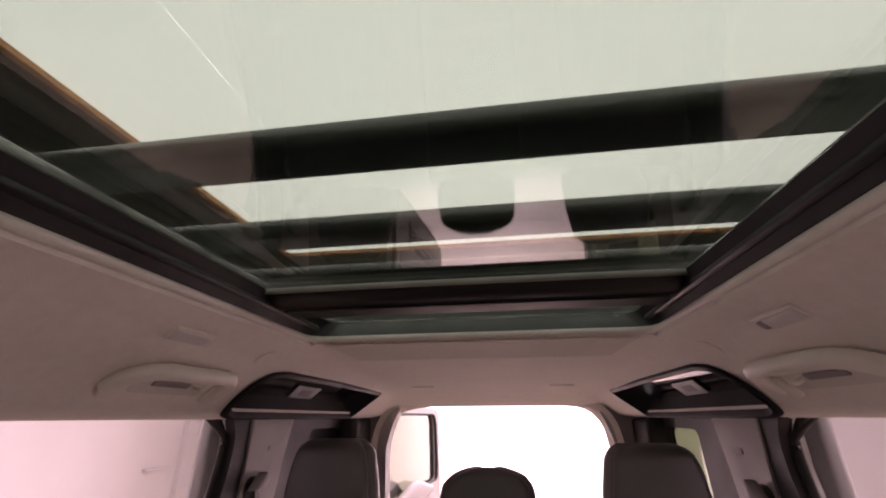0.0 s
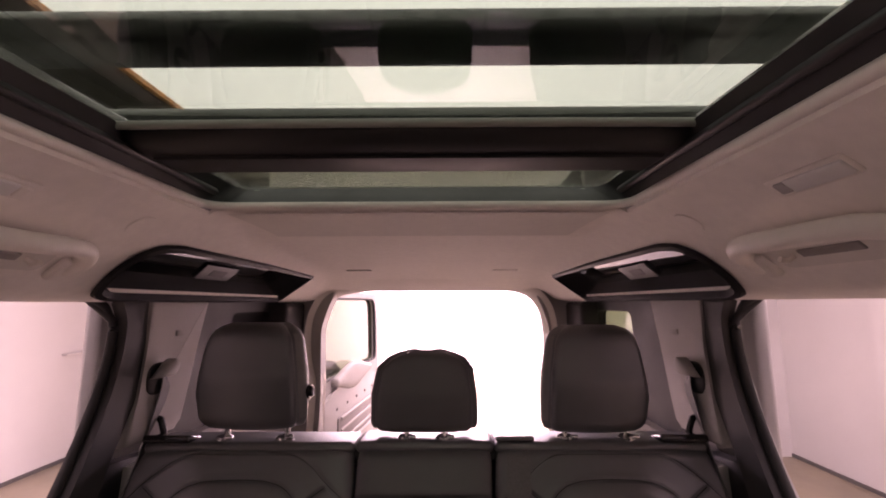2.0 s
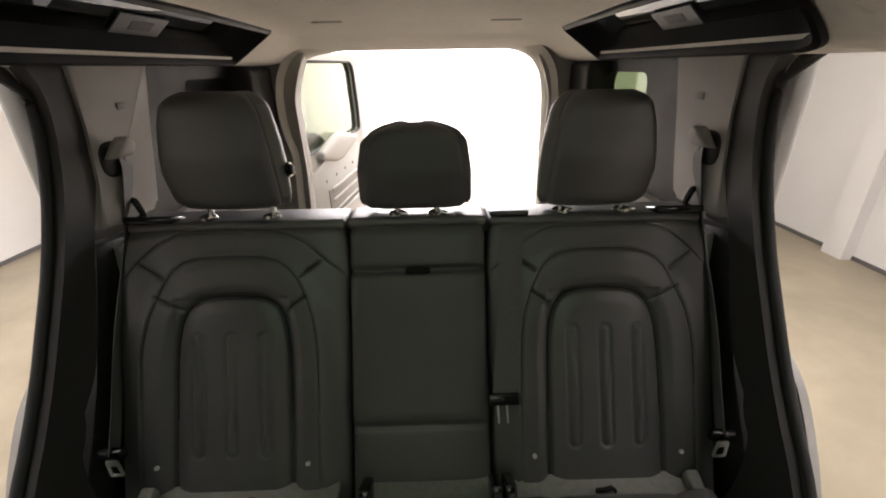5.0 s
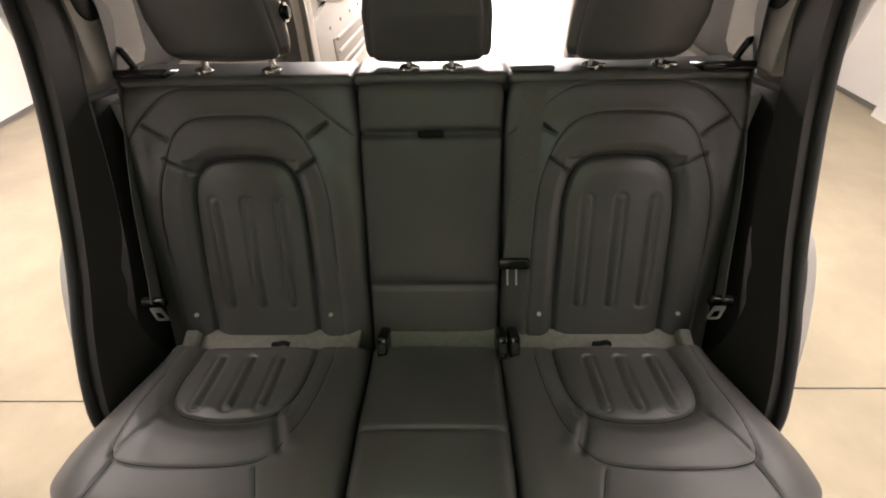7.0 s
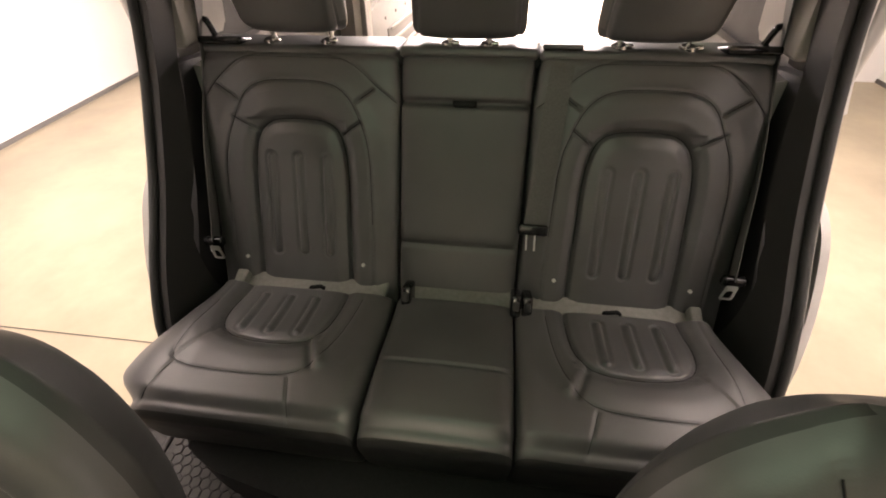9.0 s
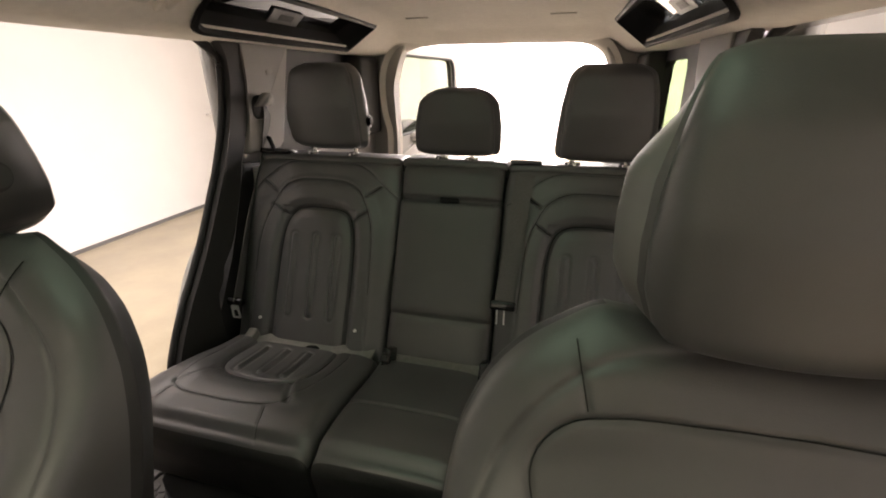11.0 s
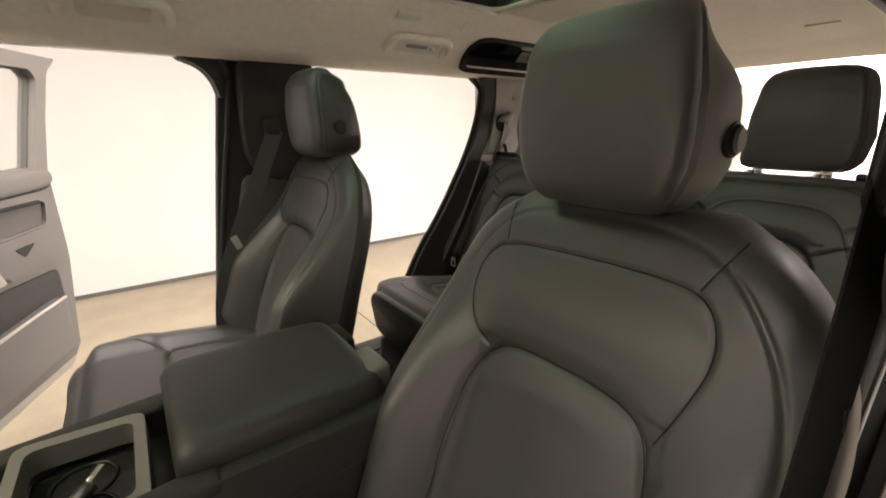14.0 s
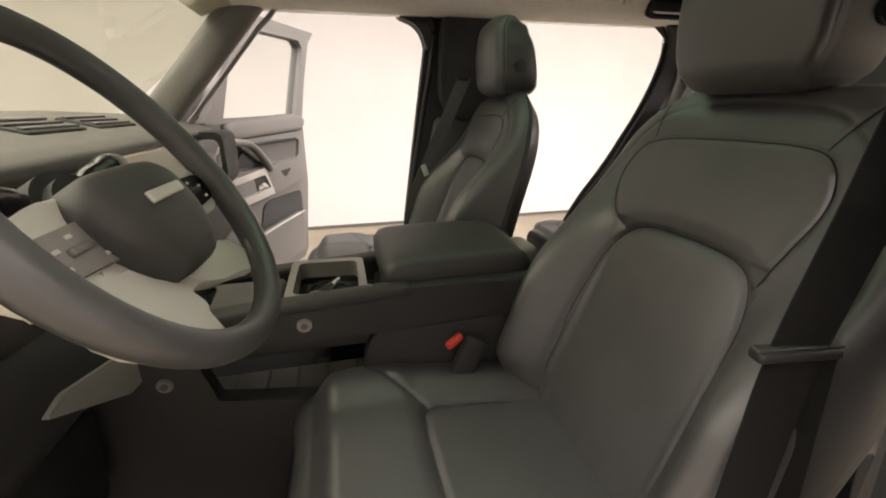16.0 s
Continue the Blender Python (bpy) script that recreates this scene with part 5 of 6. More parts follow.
# ---- front seats ----
def front_seat(cx, name_label, hx, shift=(0, 0, 0), tall=0.0, bolster=0.092):
    seat = thing("front_seat", name_label, "car seat", (cx, 0.0, 0.70), group="front seats")
    HW = ((0.90, 0.225), (1.0, 0.238), (1.10, 0.243), (1.20, 0.247), (1.28, 0.247), (1.34, 0.239), (1.40, 0.213), (1.44, 0.175), (1.468, 0.130))
    FY = ((0.90, 0.075), (1.0, 0.105), (1.14, 0.160), (1.27, 0.208), (1.40, 0.246), (1.47, 0.278))
    BY = ((0.90, 0.245), (1.0, 0.272), (1.14, 0.302), (1.27, 0.332), (1.40, 0.358), (1.47, 0.362))
    n, lev, zs = 210, [], []
    for i in range(n):
        z = 0.90 + 0.568 * i / (n - 1)
        zz = 0.90 + (0.568 + tall) * i / (n - 1)
        e = end_round(i, n, 15) if i > n / 2 else 1.0
        f, b = soft_interp(z, FY), soft_interp(z, BY)
        m = (f + b) / 2
        lev.append(((cx, m, zz), (1, 0, 0), (0, 1, 0), soft_interp(z, HW, 0.014) * (0.86 + 0.14 * e), (m - f) * (0.25 + 0.75 * e), (b - m) * (0.25 + 0.75 * e), 4.2))
        zs.append(z)
    lower = soft_curve([(-0.140, 0.95), (-0.138, 1.15), (-0.132, 1.228), (-0.100, 1.266), (-0.056, 1.279), (0.050, 1.279), (0.094, 1.272), (0.116, 1.245), (0.128, 1.19), (0.134, 0.95)], 2)
    upper = soft_curve([(-0.112, 1.262), (-0.138, 1.280), (-0.172, 1.338), (-0.163, 1.374), (-0.128, 1.401), (0.0, 1.407), (0.106, 1.407), (0.136, 1.393), (0.150, 1.352), (0.138, 1.302), (0.118, 1.252)], 2)
    ticks = [[(-0.128, 1.402), (-0.145, 1.465)], [(0.120, 1.404), (0.150, 1.465)]]
    edge = soft_curve([(-0.226, 0.95), (-0.224, 1.26), (-0.203, 1.345), (-0.152, 1.42), (-0.09, 1.452), (0.09, 1.452), (0.152, 1.42), (0.203, 1.345), (0.224, 1.26), (0.226, 0.95)], 4)

    def relief(x, s):
        z = zs[s]
        d = groove(x, z, lower, 0.009, 0.0042) + groove(x, z, upper, 0.0030, 0.0026) + groove(x, z, edge, 0.0030, 0.003)
        for l in ticks:
            d = d + groove(x, z, l, 0.0028, 0.0026)
        ax = np.abs(x)
        bol = smooth(0.115, 0.205, ax) * (1 - smooth(1.14, 1.38, z)) * smooth(0.88, 1.02, z)
        d = d + bolster * bol
        dl = line_dist(x, z, lower)
        ins = (ax < 0.130) & (z < 1.278)
        d = d + np.where(ins, 0.004 * smooth(0, 0.04, dl), 0.006 * smooth(0, 0.03, dl) * (1 - smooth(0.05, 0.11, dl)))
        # soft creases in the hide
        d = d + np.array([0.0018 * noise.noise((xx * 9 + cx * 7, z * 9, 1.7)) + 0.0006 * noise.noise((xx * 34, z * 34, 5.2)) for xx in x])
        return d
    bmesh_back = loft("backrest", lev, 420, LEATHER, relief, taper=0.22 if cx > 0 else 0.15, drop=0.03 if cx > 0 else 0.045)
    # the sides and the back are toned darker as shade; the join follows one line of the loft
    bmesh_back.materials.append(DARK_HIDE)
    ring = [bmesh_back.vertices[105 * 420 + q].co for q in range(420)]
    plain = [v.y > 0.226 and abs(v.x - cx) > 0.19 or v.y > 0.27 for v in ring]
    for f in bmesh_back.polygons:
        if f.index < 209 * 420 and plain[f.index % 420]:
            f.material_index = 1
    # driver's outer side gets the pale tone, as lit from the door
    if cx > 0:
        bmesh_back.materials.append(LIT_LEATHER)
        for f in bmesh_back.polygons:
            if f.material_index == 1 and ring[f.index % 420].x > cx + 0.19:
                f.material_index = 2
    back = part("backrest", bmesh_back, seat, "bolstered black leather backrest with stitched panels")
    for l in [lower, upper] + ticks:
        seam(bmesh_back, [(cx + a, 0.90 + (b - 0.90) * (0.568 + tall) / 0.568) for a, b in l], (0, 2), (1, -1), back)
    # cushion
    n2, lv, ys = 110, [], []
    for i in range(n2):
        k = i / (n2 - 1)
        y = 0.175 - 0.50 * k
        top = 0.945 + 0.040 * float(smooth(0.0, 0.85, k)) - 0.05 * float(smooth(0.88, 1.0, k)) ** 2
        bot = 0.82
        m = (top + bot) / 2
        w = 0.255 - 0.012 * float(smooth(0.7, 1.0, k))
        lv.append(((cx, y, m), (1, 0, 0), (0, 0, -1), w, top - m, m - bot, 5.0))
        ys.append(y)
    for j in range(1, 9):
        t = j / 8 * math.pi / 2
        o, U, V, w, bf, bb, p = lv[n2 - 1]
        f = math.cos(t)
        lv.append(((o[0], o[1] - 0.035 * math.sin(t), o[2] - 0.004 * j), U, V, w * (0.95 + 0.05 * f), bf * (0.4 + 0.6 * f), bb * (0.4 + 0.6 * f), p))
        ys.append(o[1] - 0.035 * math.sin(t))
    c_in = soft_curve([(-0.125, 0.17), (-0.125, -0.10), (-0.118, -0.130), (-0.095, -0.140), (0.095, -0.140), (0.118, -0.130), (0.125, -0.10), (0.125, 0.17)], 2)
    c_side = [[(-0.121, -0.128), (-0.236, -0.236)], [(0.121, -0.128), (0.236, -0.236)]]

    def crelief(x, s):
        y = ys[s]
        d = groove(x, y, c_in, 0.010, 0.005)
        for l in c_side:
            d = d + groove(x, y, l, 0.007, 0.004)
        d = d + 0.022 * smooth(0.12, 0.20, np.abs(x)) * (1 - smooth(0.245, 0.262, np.abs(x))) + 0.006 * smooth(-0.14, -0.17, y)
        d = d + 0.0016 * np.array([noise.noise((q * 9, y * 9, cx * 5)) for q in x])
        return d
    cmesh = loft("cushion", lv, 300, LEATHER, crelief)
    # faces below this height take the near-black tone
    second_tone(cmesh, SEATSHELL, lambda c, n: c.z < 0.915)
    cush = part("cushion", cmesh, seat, "black leather seat cushion")
    for l in [c_in] + c_side:
        seam(cmesh, [(cx + a, b) for a, b in l if b < 0.12], (0, 1), (2, 1), cush)
    part("seat_base", rbox("seat_base", (cx, -0.07, 0.78), (0.46, 0.44, 0.14), SEATSHELL, 0.02), seat, "black plastic seat base")
    for sx in (-0.19, 0.19):
        part("seat_rail", rbox("seat_rail", (cx + sx, -0.05, 0.706), (0.05, 0.56, 0.048), SEATSHELL, 0.006), seat, "black seat rail")
    # headrest: leather front; driver's cheeks painted as lit, passenger's as shaded
    z0, z1 = 1.470, 1.676 + (0.0 if cx > 0 else 0.010)
    rear = 0.366 if cx > 0 else 0.376
    WIDE = ((0.0, 0.084), (0.07, 0.083), (0.13, 0.090), (0.25, 0.099), (0.4, 0.102), (0.6, 0.1005), (0.8, 0.094), (0.9, 0.088), (1.0, 0.084))
    lv = pad_levels(z0, z1, [(k, hx - w) for k, w in WIDE], [(k, hx + w) for k, w in WIDE],
                    ((0.0, 0.244), (0.15, 0.234), (0.5, 0.230), (0.8, 0.233), (1.0, 0.246)), ((0.0, rear + 0.006), (0.12, rear + 0.006), (0.3, rear), (0.55, rear - 0.010), (0.8, rear - 0.024), (1.0, rear - 0.016)), 44, 0.36, edge=0.020)
    pad, right_cheek, left_cheek = headrest_pad("headrest", lv, LEATHER, LIT_LEATHER if cx > 0 else DARK_HIDE, True)
    hr = part("headrest", pad, seat, "black leather headrest with a flat padded front")
    part("side_cheek", right_cheek, hr, "leather side cheek with its light painted in")
    part("side_cheek", left_cheek, hr, "leather side cheek with its light painted in")
    knob = part("release_knob", cyl("release_knob", (hx + 0.1145, 0.297, 1.547), 0.0165, 0.012, BLACKTRIM, "x", 28, bevel=0.003), hr, "round black release knob")
    # cap tone follows the painted light of the cheek
    part("knob_cap", cyl("knob_cap", (hx + 0.1205, 0.2985, 1.547), 0.0125, 0.004, LIT_LEATHER if cx > 0 else DARKTRIM, "x", 28, bevel=0.0015), knob, "grey knob cap")
    for sx in (-0.062, 0.062):
        part("post", cyl("post", (hx + sx * 0.75, 0.318, 1.482), 0.006, 0.036, CHROME), hr, "chrome headrest post")
        part("post_collar", cyl("post_collar", (hx + sx * 0.75, 0.316, 1.4765), 0.013, 0.006, CHROME, bevel=0.002), hr, "bright post collar")
    seat.location += Vector(shift)
    return seat


front_seat(0.418, "black leather driver seat behind the steering wheel", 0.411, tall=0.008)
front_seat(-0.430, "black leather front passenger seat beside the open door", -0.424, (0, -0.023, 0.014), 0.012, 0.104)

# ---- centre console ----
con = thing("centre_console", "black centre console with armrest lid and cup holders", "console", (0, -0.2, 0.70))
side_poly = [(0.16, 1.075), (0.16, 1.152), (-0.14, 1.152), (-0.30, 1.142), (-0.62, 1.10), (-0.80, 1.10), (-0.80, 1.06), (-0.36, 1.076), (-0.22, 1.070)]
low_poly = [(0.16, 0.72), (0.16, 1.08), (-0.10, 1.074), (-0.205, 1.066), (-0.225, 1.0), (-0.20, 0.72)]
# the passenger flank is nearer the middle and lower than the driver's
for x0, x1, drop in ((0.160, 0.200, 0.0), (-0.116, -0.080, 0.034)):
    s = 1 if x0 > 0 else -1
    part("side_panel", prism("side_panel", rounded([(a, b - drop) for a, b in side_poly], 0.02, 3), x0, x1, DARKTRIM, "x", 0.010, 3), con, "charcoal console side")
    part("lower_panel", prism("lower_panel", rounded([(a, b - drop) for a, b in low_poly], 0.015, 3), x0 - 0.005 * s, x1 - 0.010 * s, DARKTRIM, "x", 0.006, 2), con, "recessed black console flank")
    part("side_rail", rbox("side_rail", ((x0 + x1) / 2, -0.36, 1.131 - drop), (0.044, 0.46, 0.022), DARKTRIM, 0.009, rot=(3.5, 0, 0)), con, "soft black top rail")
part("tray_floor", rbox("tray_floor", (0.042, -0.30, 1.045), (0.246, 0.92, 0.03), DARKTRIM, 0.006), con, "dark console tray floor")
part("core", rbox("core", (0.042, -0.01, 0.90), (0.25, 0.34, 0.36), DARKTRIM, 0.01), con, "black console body")
lid = [((0.042, 0.112 - 0.288 * i / 29, 1.139 + 0.004 * math.sin(i / 29 * 3.1)), (1, 0, 0), (0, 0, -1), 0.131 * (0.93 + 0.07 * end_round(i, 30, 6)), 0.052 * (0.62 + 0.38 * end_round(i, 30, 4)), 0.022 * (0.5 + 0.5 * end_round(i, 30, 6)), 7.0) for i in range(30)]
part("armrest_lid", loft("armrest_lid", lid, 90, DARK_HIDE, lambda x, s: 0.006 * (1 - (x / 0.14) ** 2)), con, "padded black armrest lid")
part("lid_hinge", rbox("lid_hinge", (0.112, 0.108, 1.166), (0.080, 0.050, 0.05), SILVER, 0.010), con, "satin silver lid hinge")
part("lid_hinge", rbox("lid_hinge", (-0.030, 0.112, 1.152), (0.085, 0.045, 0.05), DARKTRIM, 0.010), con, "dark lid hinge")
part("rear_face", rbox("rear_face", (0.042, 0.155, 0.93), (0.31, 0.04, 0.36), DARKTRIM, 0.012), con, "black console rear face")
part("rear_vent", rbox("rear_vent", (0.042, 0.178, 1.03), (0.22, 0.012, 0.07), BLACKGLOSS, 0.006), con, "black rear air vent")
co = rounded([(-0.075, -0.36), (0.135, -0.36), (0.145, -0.205), (-0.065, -0.205)], 0.02, 4)
ci = rounded([(-0.054, -0.345), (0.116, -0.345), (0.125, -0.220), (-0.045, -0.220)], 0.018, 4)
part("cup_frame", ring_plate("cup_frame", co, ci, 1.088, 1.124, SILVER, "z"), con, "satin silver cup holder frame")
part("cup_well", prism("cup_well", ci, 1.076, 1.080, BLACKGLOSS, "z", 0), con, "black cup holder well")
for cxx, cyy in ((0.0, -0.285), (0.072, -0.285)):
    cup = [(cxx + 0.038 * math.cos(t), cyy + 0.038 * math.sin(t), 1.081) for t in np.linspace(0, 2 * math.pi, 25)[:-1]]
    part("cup_ring", tube("cup_ring", cup, 0.003, BLACKGLOSS, 8, True), con, "black cup ring")
key = thing("key_fob", "small black and chrome key lying in the cup holder", "key", (0.06, -0.29, 1.10))
part("fob", rbox("fob", (0.062, -0.292, 1.098), (0.026, 0.058, 0.012), BLACKGLOSS, 0.005, rot=(20, 0, 35)), key)
part("key_blade", rbox("key_blade", (0.035, -0.275, 1.104), (0.009, 0.05, 0.003), CHROME, 0.001, rot=(15, 0, 50)), key, "chrome key blade")
part("key_ring", tube("key_ring", [(0.085 + 0.012 * math.cos(t), -0.305 + 0.012 * math.sin(t), 1.108) for t in np.linspace(0, 6.28, 17)[:-1]], 0.0016, CHROME, 6, True), key, "chrome key ring")
solo("tray_mat", rbox("tray_mat", (0.052, -0.475, 1.078), (0.20, 0.20, 0.036), MIDTRIM, 0.010), "grey rubber mat in the console tray", "mat")
for y, z, x in ((-0.320, 1.103, 0.2015), (-0.549, 1.021, 0.2005)):
    part("bolt", cyl("bolt", (x, y, z), 0.0125, 0.008, SILVER, "x", 24, bevel=0.002), con, "exposed silver screw head")
    part("bolt_socket", cyl("bolt_socket", (x + 0.0042, y, z), 0.0062, 0.003, MIDTRIM, "x", 6), con, "dark screw socket")
part("front_leg", prism("front_leg", rounded([(-0.49, 1.075), (-0.80, 1.075), (-0.80, 0.72), (-0.30, 0.72), (-0.30, 0.955), (-0.485, 0.965)], 0.02, 3), 0.165, 0.198, DARKTRIM, "x", 0.008), con, "black console leg")
part("lower_tray", rbox("lower_tray", (0.042, -0.45, 0.80), (0.30, 0.5, 0.06), MIDTRIM, 0.012), con, "grey lower stowage tray")
for i in range(7):
    part("tray_rib", rbox("tray_rib", (0.042, -0.66 + 0.07 * i, 0.832), (0.27, 0.010, 0.006), PILLARTRIM, 0.002), con, "rubber rib")

# ---- driver belt buckle ----
bk = thing("belt_buckle", "black seat belt buckle with a red button", "belt buckle", (0.218, -0.062, 1.0))
part("housing", rbox("housing", (0.222, -0.036, 0.998), (0.026, 0.046, 0.10), DARKTRIM, 0.009, rot=(-28, -6, 0)), bk)
part("button", rbox("button", (0.222, -0.060, 1.046), (0.016, 0.036, 0.014), RED, 0.005, rot=(38, -6, 0)), bk, "red release button")
part("stalk", rbox("stalk", (0.224, -0.035, 0.93), (0.018, 0.03, 0.08), SEATSHELL, 0.006, rot=(18, 0, 0)), bk, "black buckle stalk")

# ---- dashboard ----
dash = thing("dashboard", "grey and black dashboard with open shelf", "dashboard", (0, -0.8, 1.25))
prof_top = [(-0.62, 1.385), (-0.65, 1.398), (-0.80, 1.435), (-1.10, 1.45), (-1.10, 1.30), (-0.70, 1.355), (-0.63, 1.362)]
part("top_pad", prism("top_pad", rounded(prof_top, 0.02, 3), -0.67, 0.67, MIDTRIM, "x", 0.02, 3), dash, "grey padded dash top")
part("shelf_back", prism("shelf_back", [(-0.72, 1.30), (-0.72, 1.20), (-1.0, 1.20), (-1.0, 1.30)], -0.66, 0.66, BLACKTRIM, "x", 0.004), dash, "dark open shelf")
part("fascia", prism("fascia", rounded([(-0.615, 1.372), (-0.612, 1.30), (-0.66, 1.30), (-0.66, 1.372)], 0.01, 2), -0.32, 0.08, PINKFACIA, "x", 0.004), dash, "pale dash cross panel")
part("lower_pad", prism("lower_pad", rounded([(-0.60, 1.20), (-0.58, 1.10), (-0.68, 0.98), (-0.95, 0.98), (-0.95, 1.20)], 0.03, 3), -0.66, 0.66, DARKTRIM, "x", 0.02, 3), dash, "charcoal lower dash")
for s in (-1, 1):
    lo, hi = sorted((s * 0.50, s * 0.66))
    endp = rounded([(-0.565, 1.388), (-0.565, 1.25), (-0.60, 1.21), (-0.72, 1.21), (-0.72, 1.388)], 0.025, 3)
    endi = rounded([(-0.578, 1.368), (-0.578, 1.262), (-0.60, 1.235), (-0.70, 1.235), (-0.70, 1.368)], 0.02, 3)
    part("end_frame", ring_plate("end_frame", endp, endi, lo, hi, DARKTRIM, "x"), dash, "grey dash end grab frame")
    # matt black block gives the shaded inside of the end frame
    part("end_dark_back", rbox("end_dark_back", (s * 0.58, -0.70, 1.30), (0.12, 0.04, 0.10), BLACKTRIM, 0.01), dash, "black block standing in for the dark frame opening")
for x0 in (-0.04, -0.26):
    vt = part("top_vent", rbox("top_vent", (x0, -0.755, 1.423), (0.17, 0.08, 0.012), BLACKTRIM, 0.004, rot=(-13.9, 0, 0)), dash, "black demister vent")
    for i in range(3):
        part("vent_slat", rbox("vent_slat", (x0, -0.780 + 0.025 * i, 1.4355 - 0.0062 * i), (0.16, 0.010, 0.008), MIDTRIM, 0.002, rot=(-13.9, 0, 0)), vt)
part("instrument_hood", loft("instrument_hood", [((0.43, -0.66 - 0.02 * i, 1.372), (1, 0, 0), (0, 0, -1), 0.165 - 0.004 * i, 0.05 - 0.003 * i, 0.04, 3.0) for i in range(9)], 40, MIDTRIM), dash, "grey instrument hood")
part("instrument_screen", rbox("instrument_screen", (0.43, -0.648, 1.375), (0.29, 0.008, 0.085), BLACKGLOSS, 0.004), dash, "black instrument screen")

# ---- windscreen ----
wsx = thing("windscreen", "clear windscreen glass with black roof-edge band", "windscreen", (0, -0.8, 1.55), kind="structure")
part("pane", mesh_from("pane", [(-0.665, -0.47, 1.765), (0.665, -0.47, 1.765), (0.70, -0.98, 1.36), (-0.70, -0.98, 1.36)], [(0, 1, 2, 3)], WSGLASS, False), wsx, "clear windscreen pane")
part("header_trim", rbox("header_trim", (0, -0.50, 1.79), (1.28, 0.10, 0.07), LINERTRIM, 0.02), wsx, "cream windscreen header")

# ---- steering wheel ----
WC = Vector((0.427, -0.424, 1.382))
# local: x across, z up along the wheel face, y towards the driver
WM = Matrix.Translation(WC) @ Matrix.Rotation(radians(-2.8), 4, "Z") @ Matrix.Rotation(radians(32.4), 4, "X")
sw = thing("steering_wheel", "black leather steering wheel with pale silver spokes", "steering wheel", tuple(WC))


def wheel_part(name, me, parent, label=""):
    me.transform(WM)
    return part(name, me, parent, label)


R = 0.172
rim_pts, rim_r = [], []
for i in range(72):
    t = 2 * math.pi * i / 72
    flat = 0.004 * max(0, -math.sin(t)) ** 3
    rim_pts.append(((R) * math.cos(t), 0, (R - flat) * math.sin(t)))
    rim_r.append(0.0150 + 0.0022 * max(0, math.cos(t) ** 2))
rim = wheel_part("rim", tube("rim", rim_pts, rim_r, LEATHER, 16, True, up=(0, 1, 0)), sw, "black leather rim")
# airbag pad
hub_levels = []
for i in range(30):
    k = i / 29
    e = end_round(i, 30, 8)
    hub_levels.append(((0.020, 0.0, -0.084 + 0.108 * k), (1, 0, 0), (0, -1, 0), (0.040 + 0.032 * float(smooth(0.0, 0.55, k)) - 0.006 * float(smooth(0.7, 1.0, k))) * (0.68 + 0.32 * e), 0.026 * (0.35 + 0.65 * e), 0.04, 3.2))
hub = wheel_part("airbag_pad", loft("airbag_pad", hub_levels, 72, PADTRIM), sw, "grey padded airbag cover")
wheel_part("badge_bar", rbox("badge_bar", (0.018, 0.0270, -0.014), (0.064, 0.004, 0.011), WHEELSILVER, 0.0018), hub, "plain silver bar badge")
wheel_part("pad_emblem", cyl("pad_emblem", (0.010, 0.0235, -0.062), 0.007, 0.003, PADTRIM, "y", 20, bevel=0.001), hub, "small round emblem")
# spokes: two side spokes with switch pads and two lower legs
for s in (-1, 1):
    arm = prism("spoke", rounded([(s * 0.045, 0.022), (s * 0.110, 0.020), (s * 0.152, 0.008), (s * 0.170, -0.006), (s * 0.167, -0.038), (s * 0.142, -0.050), (s * 0.050, -0.056)], 0.014, 3), -0.034, -0.012, WHEELSILVER, "y", 0.007, 3)
    sp = wheel_part("spoke", arm, sw, "pale silver side spoke")
    padp = [(s * 0.072, -0.001), (s * 0.142, -0.003), (s * 0.158, -0.011), (s * 0.147, -0.037), (s * 0.073, -0.042)]
    wheel_part("switch_pad", prism("switch_pad", rounded(padp, 0.008, 3), -0.012, -0.006, BLACKGLOSS if s < 0 else GREYTRIM, "y", 0.002), sp, "switch pad")
    wheel_part("switch_rocker", rbox("switch_rocker", (s * 0.110, -0.0045, -0.021), (0.026, 0.006, 0.007), PADTRIM if s < 0 else SILVER, 0.002), sp, "small switch rocker")
    for bx, bz in ((-0.022, 0.002), (0.020, 0.004), (-0.020, -0.012), (0.024, -0.010), (0.0, 0.010)):
        wheel_part("switch_mark", rbox("switch_mark", (s * 0.110 + bx, -0.0055, bz - 0.020), (0.007, 0.001, 0.0032), WHITEPRINT, 0.0004), sp)
legs = [[(0.030, -0.070), (-0.016, -0.086), (-0.050, -0.084), (-0.086, -0.080), (-0.138, -0.126), (-0.124, -0.142), (-0.060, -0.122), (-0.020, -0.114), (0.016, -0.098)],
        [(0.100, -0.045), (0.113, -0.036), (0.150, -0.078), (0.128, -0.105), (0.092, -0.138), (0.060, -0.152), (0.044, -0.152), (0.046, -0.112), (0.030, -0.092)]]
for leg in legs:
    wheel_part("lower_spoke", prism("lower_spoke", rounded(leg, 0.010, 3), -0.034, -0.010, WHEELSILVER, "y", 0.006, 3), sw, "pale silver lower spoke")
wheel_part("yoke_bridge", prism("yoke_bridge", rounded([(-0.055, -0.035), (0.10, -0.035), (0.106, -0.070), (0.060, -0.098), (0.000, -0.098), (-0.045, -0.080)], 0.014, 3), -0.036, -0.013, WHEELSILVER, "y", 0.006), sw, "pale silver bridge")
wheel_part("lower_trim", prism("lower_trim", rounded([(0.012, -0.098), (-0.036, -0.120), (0.006, -0.126), (0.034, -0.102)], 0.006, 3), -0.040, -0.030, BLACKGLOSS, "y", 0.003), sw, "glossy black trim between the lower spokes")
